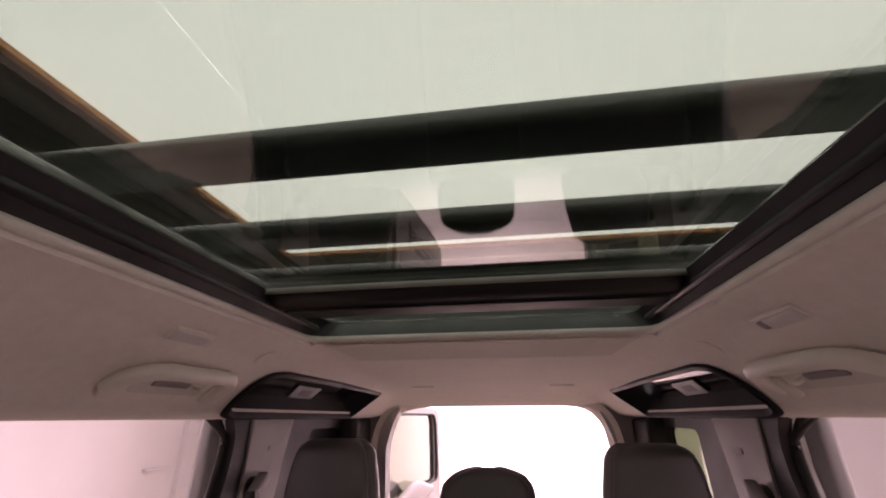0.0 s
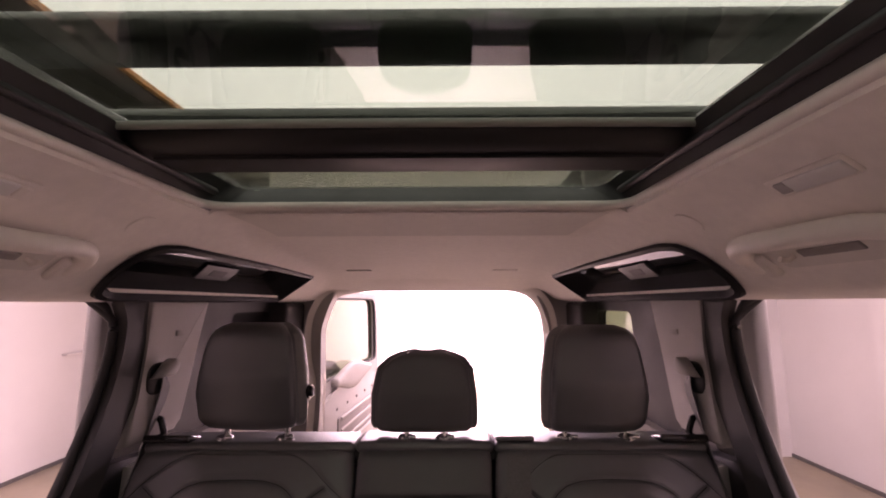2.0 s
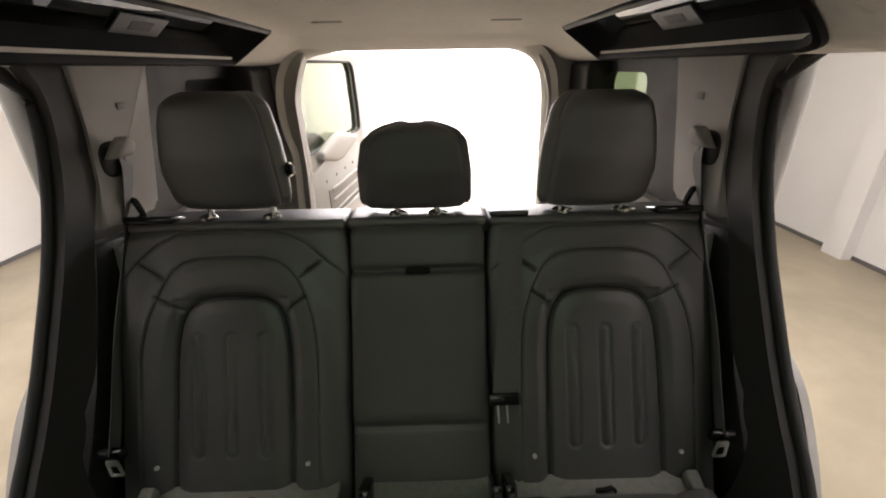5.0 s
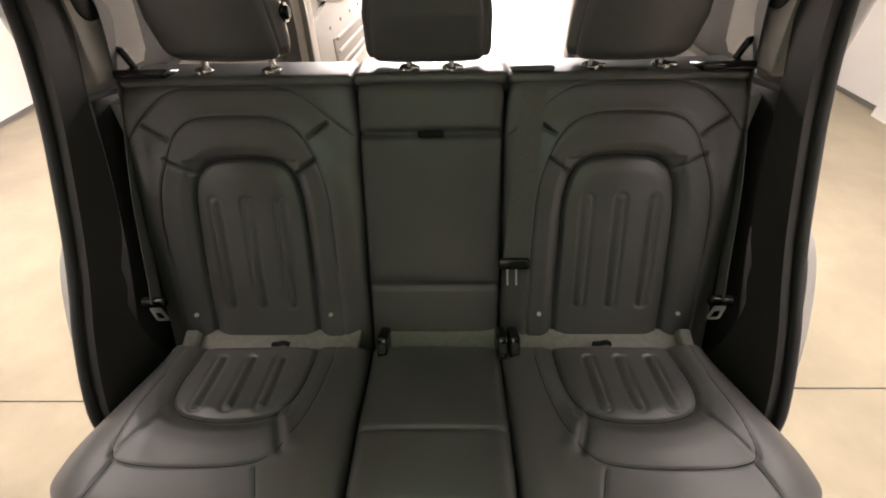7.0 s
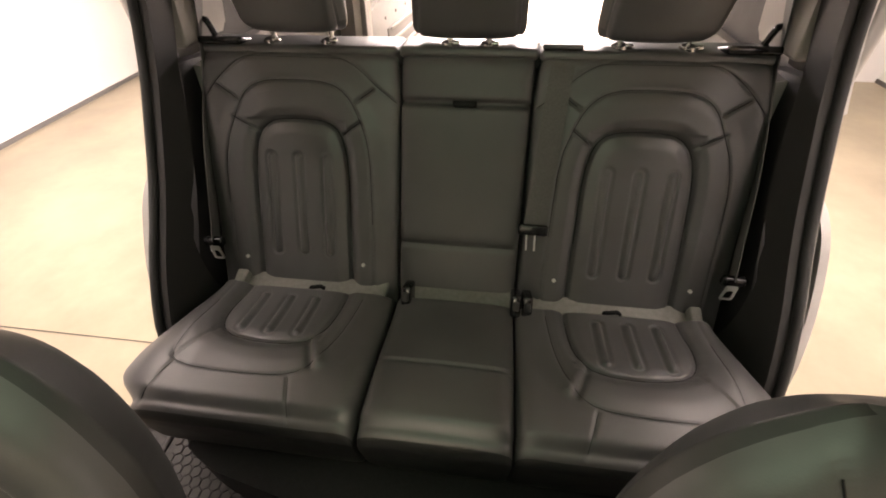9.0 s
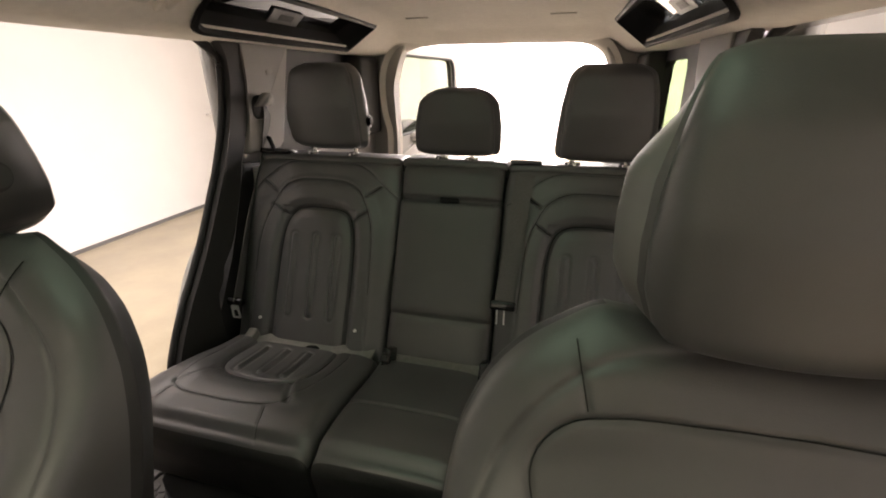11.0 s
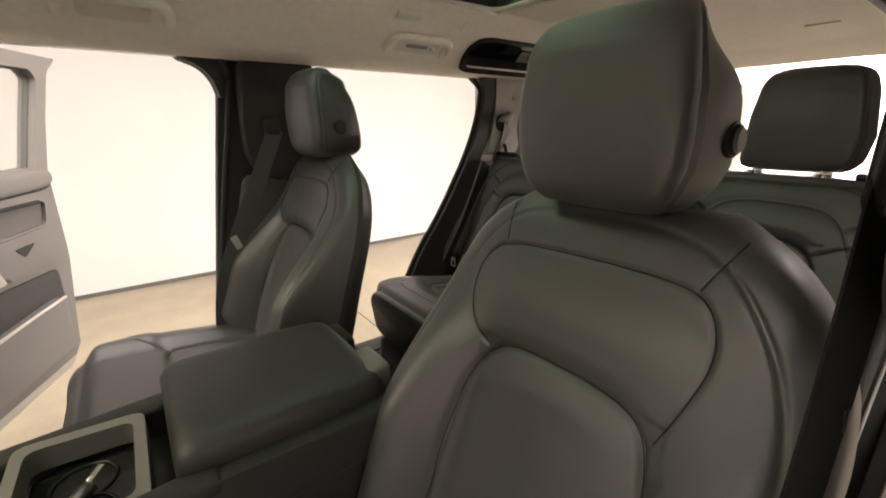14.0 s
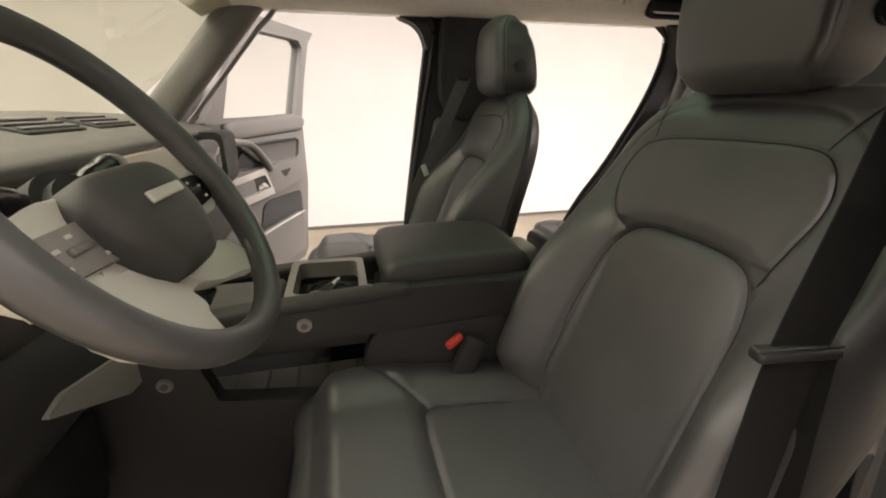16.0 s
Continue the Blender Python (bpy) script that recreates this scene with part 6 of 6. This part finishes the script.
wheel_part("column", cyl("column", (0, -0.13, 0.0), 0.055, 0.18, DARKTRIM, "y", 28, bevel=0.01), sw, "black column shroud")
for s in (-1, 1):
    stk = tube("stalk", catmull([(s * 0.02, -0.065, 0.030), (s * 0.06, -0.055, 0.042), (s * 0.090, -0.050, 0.046)], 6), [0.010] * 5 + [0.012] * 5 + [0.014] * 3, BLACKGLOSS, 12)
    st = wheel_part("stalk", stk, sw, "black column stalk")
    wheel_part("stalk_tip", loft("stalk_tip", [((s * (0.088 + 0.004 * i), -0.050, 0.046), (0, 1, 0), (0, 0, 1), 0.015 * math.sqrt(max(0.04, 1 - (i / 8.2) ** 2)), 0.014 * math.sqrt(max(0.04, 1 - (i / 8.2) ** 2)), 0.014 * math.sqrt(max(0.04, 1 - (i / 8.2) ** 2)), 2.2) for i in range(9)], 20, SILVER), st, "satin silver stalk tip")

# knee panel under the column
solo("knee_trim", prism("knee_trim", rounded([(0.400, 1.127), (0.36, 1.135), (0.218, 1.104), (0.146, 1.028), (0.234, 1.038)], 0.008, 3), -0.60, -0.58, GREYTRIM, "y", 0.006), "pale grey trim piece under the steering column", "trim panel", kind="structure")
solo("knee_panel", prism("knee_panel", rounded([(0.22, 1.02), (0.66, 1.06), (0.66, 0.90), (0.24, 0.86)], 0.02, 3), -0.70, -0.64, SEATSHELL, "y", 0.012), "black knee panel under the dashboard", "knee panel", kind="structure")

# ---- open front passenger door ----
door = thing("front_door", "open front passenger door with grey moulded inner trim", "car door", (-0.74, -0.76, 1.1))
DA = math.degrees(math.atan2(-0.33 + 0.75, -1.70 + 0.72))
DM = Matrix.Translation((-0.715, -0.79, 0)) @ Matrix.Rotation(radians(DA), 4, "Z") @ Matrix.Diagonal((1, -1, 1, 1))


def door_part(name, me, parent, label=""):
    me.transform(DM)
    me.flip_normals()
    return part(name, me, parent, label)


# local: x from hinge 0 to 1.05, z up
dtrim = rounded([(0.03, 0.66), (0.86, 0.66), (0.885, 0.80), (0.945, 1.06), (0.950, 1.36), (0.94, 1.425), (0.30, 1.405), (0.05, 1.39)], 0.035, 4)
door_part("outer_skin", prism("outer_skin", rounded([(0.0, 0.58), (0.93, 0.58), (0.985, 1.0), (1.0, 1.40), (0.0, 1.40)], 0.05, 4), -0.14, -0.06, BODYPAINT, "y", 0.015), door, "painted outer door skin")
panel = door_part("inner_panel", prism("inner_panel", dtrim, -0.06, 0.0, DOORTRIM, "y", 0.014, 3), door, "grey inner door panel")
door_part("belt_pad", loft("belt_pad", [((0.29 + 0.645 * i / 23, -0.008, 1.364 + 0.018 * i / 23), (0, 0, 1), (0, -1, 0), 0.040 * (0.6 + 0.4 * end_round(i, 24, 3)), 0.026, 0.02, 3.4) for i in range(24)], 28, DOORTRIM), panel, "soft grey belt-line pad")
# a black tube draws the shadow line below the belt pad
door_part("belt_shadow_gap", tube("belt_shadow_gap", catmull([(0.30, 0.006, 1.318), (0.39, 0.006, 1.333), (0.60, 0.006, 1.337), (0.88, 0.006, 1.342), (0.935, 0.006, 1.372)], 6), 0.006, BLACKTRIM, 8), panel, "black tube painting the shadow under the pad")
fo1 = rounded([(0.323, 1.324), (0.828, 1.336), (0.885, 1.318), (0.853, 1.196), (0.563, 1.194), (0.463, 1.231)], 0.025, 4)
fi1 = rounded([(0.485, 1.301), (0.825, 1.305), (0.853, 1.293), (0.830, 1.215), (0.605, 1.209), (0.515, 1.253)], 0.018, 4)
door_part("upper_frame", ring_plate("upper_frame", fo1, fi1, 0.0, 0.020, DOORTRIM, "y"), panel, "grey raised frame round the upper recess")
door_part("upper_pocket", prism("upper_pocket", fi1, 0.001, 0.006, MIDTRIM, "y", 0), panel, "dark recess under the belt line")
door_part("pocket_ledge", tube("pocket_ledge", catmull([(0.456, 0.024, 1.302), (0.616, 0.024, 1.303), (0.811, 0.024, 1.302)], 5), 0.007, BLACKTRIM, 8), panel, "dark ledge under the frame")
door_part("armrest", prism("armrest", rounded([(0.495, 1.200), (0.820, 1.210), (0.887, 1.165), (0.860, 1.095), (0.543, 1.072)], 0.022, 4), 0.0, 0.036, DOORTRIM, "y", 0.012, 4), panel, "grey moulded armrest end")
door_part("armrest", prism("armrest", rounded([(0.015, 1.030), (0.535, 1.060), (0.555, 1.200), (0.275, 1.205), (0.035, 1.140)], 0.03, 4), 0.0, 0.030, MIDTRIM, "y", 0.012, 4), panel, "grey moulded armrest")
hnd = catmull([(0.235, 0.010, 1.203), (0.207, 0.035, 1.271), (0.218, 0.055, 1.319), (0.293, 0.057, 1.324), (0.378, 0.055, 1.306), (0.459, 0.046, 1.252), (0.527, 0.035, 1.187)], 6)
door_part("grab_handle", tube("grab_handle", hnd, 0.019, DOORTRIM, 12, flat=0.8), panel, "grey curved grab handle")
door_part("handle_cap", tube("handle_cap", catmull([(0.184, 0.042, 1.246), (0.181, 0.059, 1.303), (0.207, 0.069, 1.335)], 5), 0.015, TGTRIM, 10, flat=0.7), panel, "pale grey handle cap")
# dark raised plate instead of a shaded hollow
door_part("handle_shade", prism("handle_shade", rounded([(0.33, 1.215), (0.36, 1.270), (0.42, 1.285), (0.50, 1.260), (0.54, 1.205)], 0.02, 3), 0.002, 0.012, DARKTRIM, "y", 0.002), panel, "dark plate standing in for shade behind the handle")
so = rounded([(0.045, 1.170), (0.477, 1.200), (0.535, 1.076), (0.045, 1.050)], 0.012, 3)
si = rounded([(0.085, 1.148), (0.470, 1.170), (0.505, 1.108), (0.085, 1.082)], 0.010, 3)
door_part("silver_frame", ring_plate("silver_frame", so, si, 0.028, 0.044, BODYPAINT, "y"), panel, "satin silver handle surround")
door_part("switch_panel", prism("switch_panel", si, 0.026, 0.034, DOORTRIM, "y", 0), panel, "grey switch panel")
door_part("lever_well", prism("lever_well", rounded([(0.400, 1.164), (0.473, 1.166), (0.502, 1.116), (0.410, 1.108)], 0.006, 3), 0.032, 0.037, BLACKTRIM, "y", 0), panel, "black lever well")
door_part("door_lever", prism("door_lever", rounded([(0.410, 1.132), (0.455, 1.140), (0.485, 1.116), (0.410, 1.110)], 0.006, 3), 0.036, 0.046, CHROME, "y", 0.003), panel, "bright door lever")
door_part("small_cup", prism("small_cup", rounded([(0.615, 1.168), (0.714, 1.170), (0.652, 1.132)], 0.010, 3), 0.034, 0.0385, BLACKTRIM, "y", 0), panel, "black pull cup")
door_part("bin_back", prism("bin_back", rounded([(0.430, 0.890), (0.490, 1.028), (0.560, 1.040), (0.842, 1.032), (0.835, 0.890)], 0.025, 4), 0.0, 0.008, DARKTRIM, "y", 0.002), panel, "dark door bin opening")
door_part("bin_front", prism("bin_front", rounded([(0.185, 0.710), (0.775, 0.710), (0.797, 0.925), (0.765, 0.932), (0.365, 0.910), (0.185, 0.870)], 0.02, 3), 0.0, 0.042, DOORTRIM, "y", 0.012), panel, "grey door bin front")
door_part("speaker", cyl("speaker", (0.20, 0.012, 0.88), 0.105, 0.03, MIDTRIM, "y", 40, bevel=0.008), panel, "round grey speaker cover")
door_part("bin_lip", tube("bin_lip", catmull([(0.351, 0.043, 0.911), (0.541, 0.043, 0.922), (0.781, 0.043, 0.931)], 6), 0.006, TGTRIM, 8), panel, "pale lip along the bin")
fo = rounded([(0.18, 1.395), (0.928, 1.395), (1.00, 1.60), (1.082, 1.780), (1.155, 1.838), (0.60, 1.830), (0.33, 1.60)], 0.014, 3)
fi = rounded([(0.290, 1.408), (0.862, 1.415), (0.940, 1.60), (1.008, 1.750), (0.975, 1.780), (0.615, 1.770), (0.365, 1.58)], 0.014, 3)
fr = door_part("window_frame", ring_plate("window_frame", fo, fi, -0.045, 0.012, DOORTRIM, "y"), door, "grey window frame")
door_part("frame_lip", ring_plate("frame_lip", [(a, b) for a, b in fi], [((a - 0.63) * 0.985 + 0.63, (b - 1.59) * 0.975 + 1.59) for a, b in fi], -0.030, -0.012, PILLARTRIM, "y"), fr, "black glass channel")
door_part("outer_frame_edge", ring_plate("outer_frame_edge", [((a - 0.63) * 1.02 + 0.63, (b - 1.58) * 1.03 + 1.58) for a, b in fo], fo, -0.05, -0.03, BODYPAINT, "y"), fr, "painted frame edge")
door_part("pane", prism("pane", fi, -0.022, -0.019, SIDEGLASS, "y", 0), door, "clear door glass")
door_part("sail_panel", prism("sail_panel", rounded([(0.04, 1.37), (0.28, 1.37), (0.33, 1.50), (0.20, 1.56)], 0.03, 4), -0.075, -0.03, MIDTRIM, "y", 0.012), door, "grey triangular sail panel")
door_part("tweeter", cyl("tweeter", (0.215, -0.026, 1.43), 0.032, 0.012, DARKTRIM, "y", 24, bevel=0.004), door, "round tweeter cover")

# ---- belts ----
# driver belt from the pillar down past the seat
db = thing("seat_belt", "black driver seat belt hanging from the centre pillar", "seat belt", (0.63, 0.12, 1.2), group="front belts")
part("webbing", strap("webbing", catmull([(0.648, 0.190, 1.54), (0.652, 0.162, 1.47), (0.655, 0.136, 1.38), (0.656, 0.107, 1.27), (0.656, 0.098, 1.18), (0.658, 0.088, 1.05), (0.660, 0.08, 0.82)], 8), 0.046, WEBBING, across=(0.25, 1.0, 0.0)), db, "black webbing")
part("lap_webbing", strap("lap_webbing", catmull([(0.653, 0.118, 1.27), (0.653, 0.124, 1.20), (0.656, 0.128, 1.10), (0.660, 0.13, 0.95), (0.662, 0.13, 0.80)], 8), 0.050, WEBBING, across=(0.45, 1.0, 0.0)), db, "black lap webbing")
part("tongue", rbox("tongue", (0.655, 0.107, 1.272), (0.076, 0.010, 0.003), RACKMETAL, 0.0013, rot=(0, 0, 82)), db, "dark steel belt tongue")
part("tongue_cap", rbox("tongue_cap", (0.655, 0.107, 1.266), (0.074, 0.016, 0.010), SEATSHELL, 0.004, rot=(0, 0, 82)), db, "black tongue cap")
part("upper_anchor", rbox("upper_anchor", (0.650, 0.195, 1.56), (0.022, 0.07, 0.10), BLACKGLOSS, 0.01), db, "black upper belt anchor")
part("belt_stop", rbox("belt_stop", (0.658, 0.162, 1.377), (0.006, 0.012, 0.045), BLACKGLOSS, 0.002), db, "small black belt stop")
pb = thing("seat_belt", "grey passenger seat belt hanging on the centre pillar", "seat belt", (-0.63, 0.12, 1.2), group="front belts")
part("webbing", strap("webbing", catmull([(-0.628, 0.210, 1.557), (-0.624, 0.160, 1.45), (-0.624, 0.085, 1.29), (-0.63, 0.01, 1.10), (-0.65, -0.02, 0.80)], 8), 0.048, WEBGREY, across=(-0.15, 1, 0.2)), pb, "grey webbing")
part("tongue", rbox("tongue", (-0.622, 0.06, 1.238), (0.006, 0.020, 0.042), STEEL, 0.002, rot=(20, 0, 0)), pb, "bright belt tongue")
part("upper_anchor", rbox("upper_anchor", (-0.632, 0.20, 1.565), (0.022, 0.05, 0.05), DARKTRIM, 0.01), pb, "black upper belt anchor")

# rear belts on both sides and in the middle
for s in (-1, 1):
    rbelt = thing("seat_belt", "grey rear seat belt running from the pillar slot", "seat belt", (s * 0.59, 1.08, 1.3), group="rear belts")
    part("webbing", strap("webbing", catmull([(s * 0.592, 1.128, 1.572), (s * 0.587, 1.115, 1.53), (s * 0.600, 1.075, 1.40), (s * 0.606, 0.985, 1.25), (s * 0.600, 0.90, 1.11), (s * 0.595, 0.858, 1.05)], 8), 0.046, WEBGREY, across=(0.25 * s, 1, -0.2)), rbelt, "grey webbing")
    part("tongue_plate", ring_plate("tongue_plate", rounded([(s * 0.578, 1.006), (s * 0.606, 1.006), (s * 0.604, 1.048), (s * 0.580, 1.048)], 0.006, 2), rounded([(s * 0.583, 1.011), (s * 0.601, 1.011), (s * 0.599, 1.034), (s * 0.585, 1.034)], 0.004, 2), 0.842, 0.845, STEEL, "y"), rbelt, "bright belt tongue")
    part("tongue_cap", rbox("tongue_cap", (s * 0.593, 0.852, 1.056), (0.050, 0.018, 0.022), BLACKGLOSS, 0.006), rbelt, "black tongue cap")
mb = thing("seat_belt", "grey centre rear belt lying on the backrest", "seat belt", (0.17, 0.95, 1.2), group="rear belts")
pts = [RB + RU * r - RN * k + Vector((x, 0, 0)) for r, k, x in ((0.47, -0.004, 0.195), (0.44, 0.008, 0.190), (0.34, 0.012, 0.183), (0.22, 0.012, 0.175), (0.135, 0.012, 0.168))]
part("webbing", strap("webbing", catmull(pts, 6), 0.047, WEBGREY), mb, "grey webbing")
p = RB + RU * 0.128 - RN * 0.016 + Vector((0.166, 0, 0))
part("tongue_cap", rbox("tongue_cap", p, (0.064, 0.014, 0.024), BLACKGLOSS, 0.005, rot=(-25, 0, 0)), mb, "black tongue cap")
for dx in (-0.008, 0.010):
    part("tongue", rbox("tongue", p - RU * 0.030 + Vector((dx - 0.004, 0, 0)), (0.004, 0.003, 0.036), STEEL, 0.001, rot=(-25, 0, 6)), mb, "bright belt tongue")
for x in (-0.105, 0.140, 0.165):
    rbk = thing("belt_buckle", "black rear belt buckle between the cushions", "belt buckle", (x, 0.80, 1.0), group="rear buckles")
    part("housing", rbox("housing", (x, 0.795, 0.990), (0.022, 0.06, 0.050), BLACKGLOSS, 0.006, rot=(-30, 0, 0)), rbk)
    part("button", rbox("button", (x, 0.769, 1.008), (0.014, 0.012, 0.02), SEATSHELL, 0.003, rot=(-30, 0, 0)), rbk, "dark button")

# ---- headliner fittings ----
for s in (-1, 1):
    # grab handle
    gh = thing("grab_handle", "cream folding grab handle over the rear door", "grab handle", (s * 0.47, 0.62, 1.78), group="grab handles")

    def under(x, y, d=0.0):
        e = 0.004
        nx = (roof_z(x + e, y) - roof_z(x - e, y)) / (2 * e)
        nv = Vector((nx, 0, -1)).normalized()
        return Vector((x, y, roof_z(x, y))) + nv * d
    bar = [under(s * 0.476, 0.500, 0.002), under(s * 0.452, 0.503, 0.012), under(s * 0.432, 0.528, 0.022), under(s * 0.426, 0.605, 0.028), under(s * 0.430, 0.675, 0.022), under(s * 0.450, 0.712, 0.012), under(s * 0.476, 0.718, 0.002)]
    part("bar", tube("bar", catmull(bar, 6), 0.012, LINERTRIM, 12), gh, "cream grip bar")
    # flat patch in a darker cream paints the shade behind the bar
    part("recess", mesh_from("recess", [under(s * a, b, 0.0015) for a, b in rounded([(0.445, 0.535), (0.445, 0.685), (0.482, 0.685), (0.482, 0.535)], 0.012, 3)], [tuple(range(16))], BEVELCLOTH, False), gh, "cream recess toned darker as its shade")
    part("recess_slot", rbox("recess_slot", under(s * 0.464, 0.605, 0.002), (0.012, 0.075, 0.004), GREYTRIM, 0.0015, rot=(0, s * 38, 0)), gh, "dark slot behind the bar")
    for y in (0.508, 0.708):
        part("mount", rbox("mount", under(s * 0.474, y, 0.004), (0.040, 0.022, 0.012), LINERTRIM, 0.005, rot=(0, s * 38, 0)), gh, "cream mount")
    part("hook", tube("hook", [under(s * 0.466, 0.655, 0.003), under(s * 0.464, 0.655, 0.012), under(s * 0.458, 0.655, 0.016)], 0.004, LINERTRIM, 8), gh, "small coat hook")
    gf = thing("grab_handle", "cream folding grab handle over the front door", "grab handle", (s * 0.5, -0.05, 1.78), group="grab handles")
    bar = [under(s * 0.476, -0.215, 0.002), under(s * 0.452, -0.212, 0.012), under(s * 0.432, -0.190, 0.022), under(s * 0.426, -0.122, 0.028), under(s * 0.430, -0.055, 0.022), under(s * 0.450, -0.033, 0.012), under(s * 0.476, -0.030, 0.002)]
    part("bar", tube("bar", catmull(bar, 6), 0.012, LINERTRIM, 12), gf, "cream grip bar")
    # same darkened patch as shade behind the front bar
    part("recess", mesh_from("recess", [under(s * a, b, 0.0015) for a, b in rounded([(0.445, -0.185), (0.445, -0.060), (0.482, -0.060), (0.482, -0.185)], 0.012, 3)], [tuple(range(16))], BEVELCLOTH, False), gf, "cream recess toned darker as its shade")
    # ceiling lamp lens and round cover
    lampb = thing("reading_lamp", "small rectangular reading lamp in the headliner", "lamp", (s * 0.385, 0.49, 1.85), group="reading lamps")
    part("bezel", rbox("bezel", under(s * 0.388, 0.535, 0.001), (0.026, 0.086, 0.006), LINERTRIM, 0.0025, rot=(0, s * 36, 0)), lampb, "cream bezel")
    part("lens", rbox("lens", under(s * 0.388, 0.525, 0.004), (0.018, 0.062, 0.006), WHITEPRINT, 0.002, rot=(0, s * 36, 0)), lampb, "white lamp lens")
    part("switch", rbox("switch", under(s * 0.388, 0.563, 0.004), (0.015, 0.014, 0.005), GREYTRIM if s > 0 else LINERTRIM, 0.002, rot=(0, s * 36, 0)), lampb, "small lamp switch")
    rc = thing("round_cover", "flush round cream cover in the headliner", "cover", (s * 0.395, 0.74, 1.84), group="round covers")
    part("disc", cyl("disc", under(s * 0.395, 0.745, 0.0), 0.022, 0.003, LINER, rot=(0, s * 35, 0), seg=32, bevel=0.001), rc)
    # sun visor
    vis = thing("sun_visor", "cream folded sun visor at the windscreen", "sun visor", (s * 0.35, -0.36, 1.78), group="sun visors")
    part("blade", rbox("blade", (s * 0.34, -0.36, 1.772), (0.38, 0.17, 0.022), LINER, 0.010, rot=(22, 0, 0)), vis, "cream cloth blade")
    part("pivot", tube("pivot", [(s * 0.53, -0.43, 1.745), (s * 0.20, -0.43, 1.745)], 0.006, LINERTRIM, 8), vis, "cream pivot rod")
    part("label_print", rbox("label_print", (s * 0.34, -0.37, 1.7585), (0.10, 0.06, 0.002), WHITEPRINT, 0.0005, rot=(22, 0, 0)), vis, "pale printed label")

# ---- rear footwell mats ----
for s in (-1, 1):
    mat = thing("floor_mat", "dark rubber rear floor mat with hexagon tread", "floor mat", (s * 0.42, 0.36, 0.705), group="rear mats")
    part("base", prism("base", rounded([(s * 0.16, 0.16), (s * 0.655, 0.16), (s * 0.655, 0.56), (s * 0.16, 0.56)], 0.03, 4), 0.702, 0.710, MATRUBBER, "z", 0.002), mat)
    part("rim", tube("rim", [(a, b, 0.712) for a, b in rounded([(s * 0.16, 0.16), (s * 0.655, 0.16), (s * 0.655, 0.56), (s * 0.16, 0.56)], 0.03, 4)], 0.007, MATRUBBER, 8, True), mat, "raised rubber rim")
    hexes = bmesh.new()
    for i in range(20):
        for j in range(17):
            hx, hy = 0.185 + i * 0.0235 + (j % 2) * 0.01175, 0.185 + j * 0.0204
            if hx > 0.635:
                continue
            r = bmesh.ops.create_circle(hexes, cap_ends=True, segments=6, radius=0.0115, matrix=pose(s * hx, hy, 0.7135))
            top = r["verts"]
            low = [hexes.verts.new((v.co.x + (v.co.x - s * hx) * 0.12, v.co.y + (v.co.y - hy) * 0.12, 0.7095)) for v in top]
            for k in range(6):
                hexes.faces.new((top[k], top[(k + 1) % 6], low[(k + 1) % 6], low[k]))
    o = part("tread", bm_mesh("tread", hexes, MATRUBBER, sharp=20), mat, "raised hexagon tread")
    tagged(o, kind="stuff")
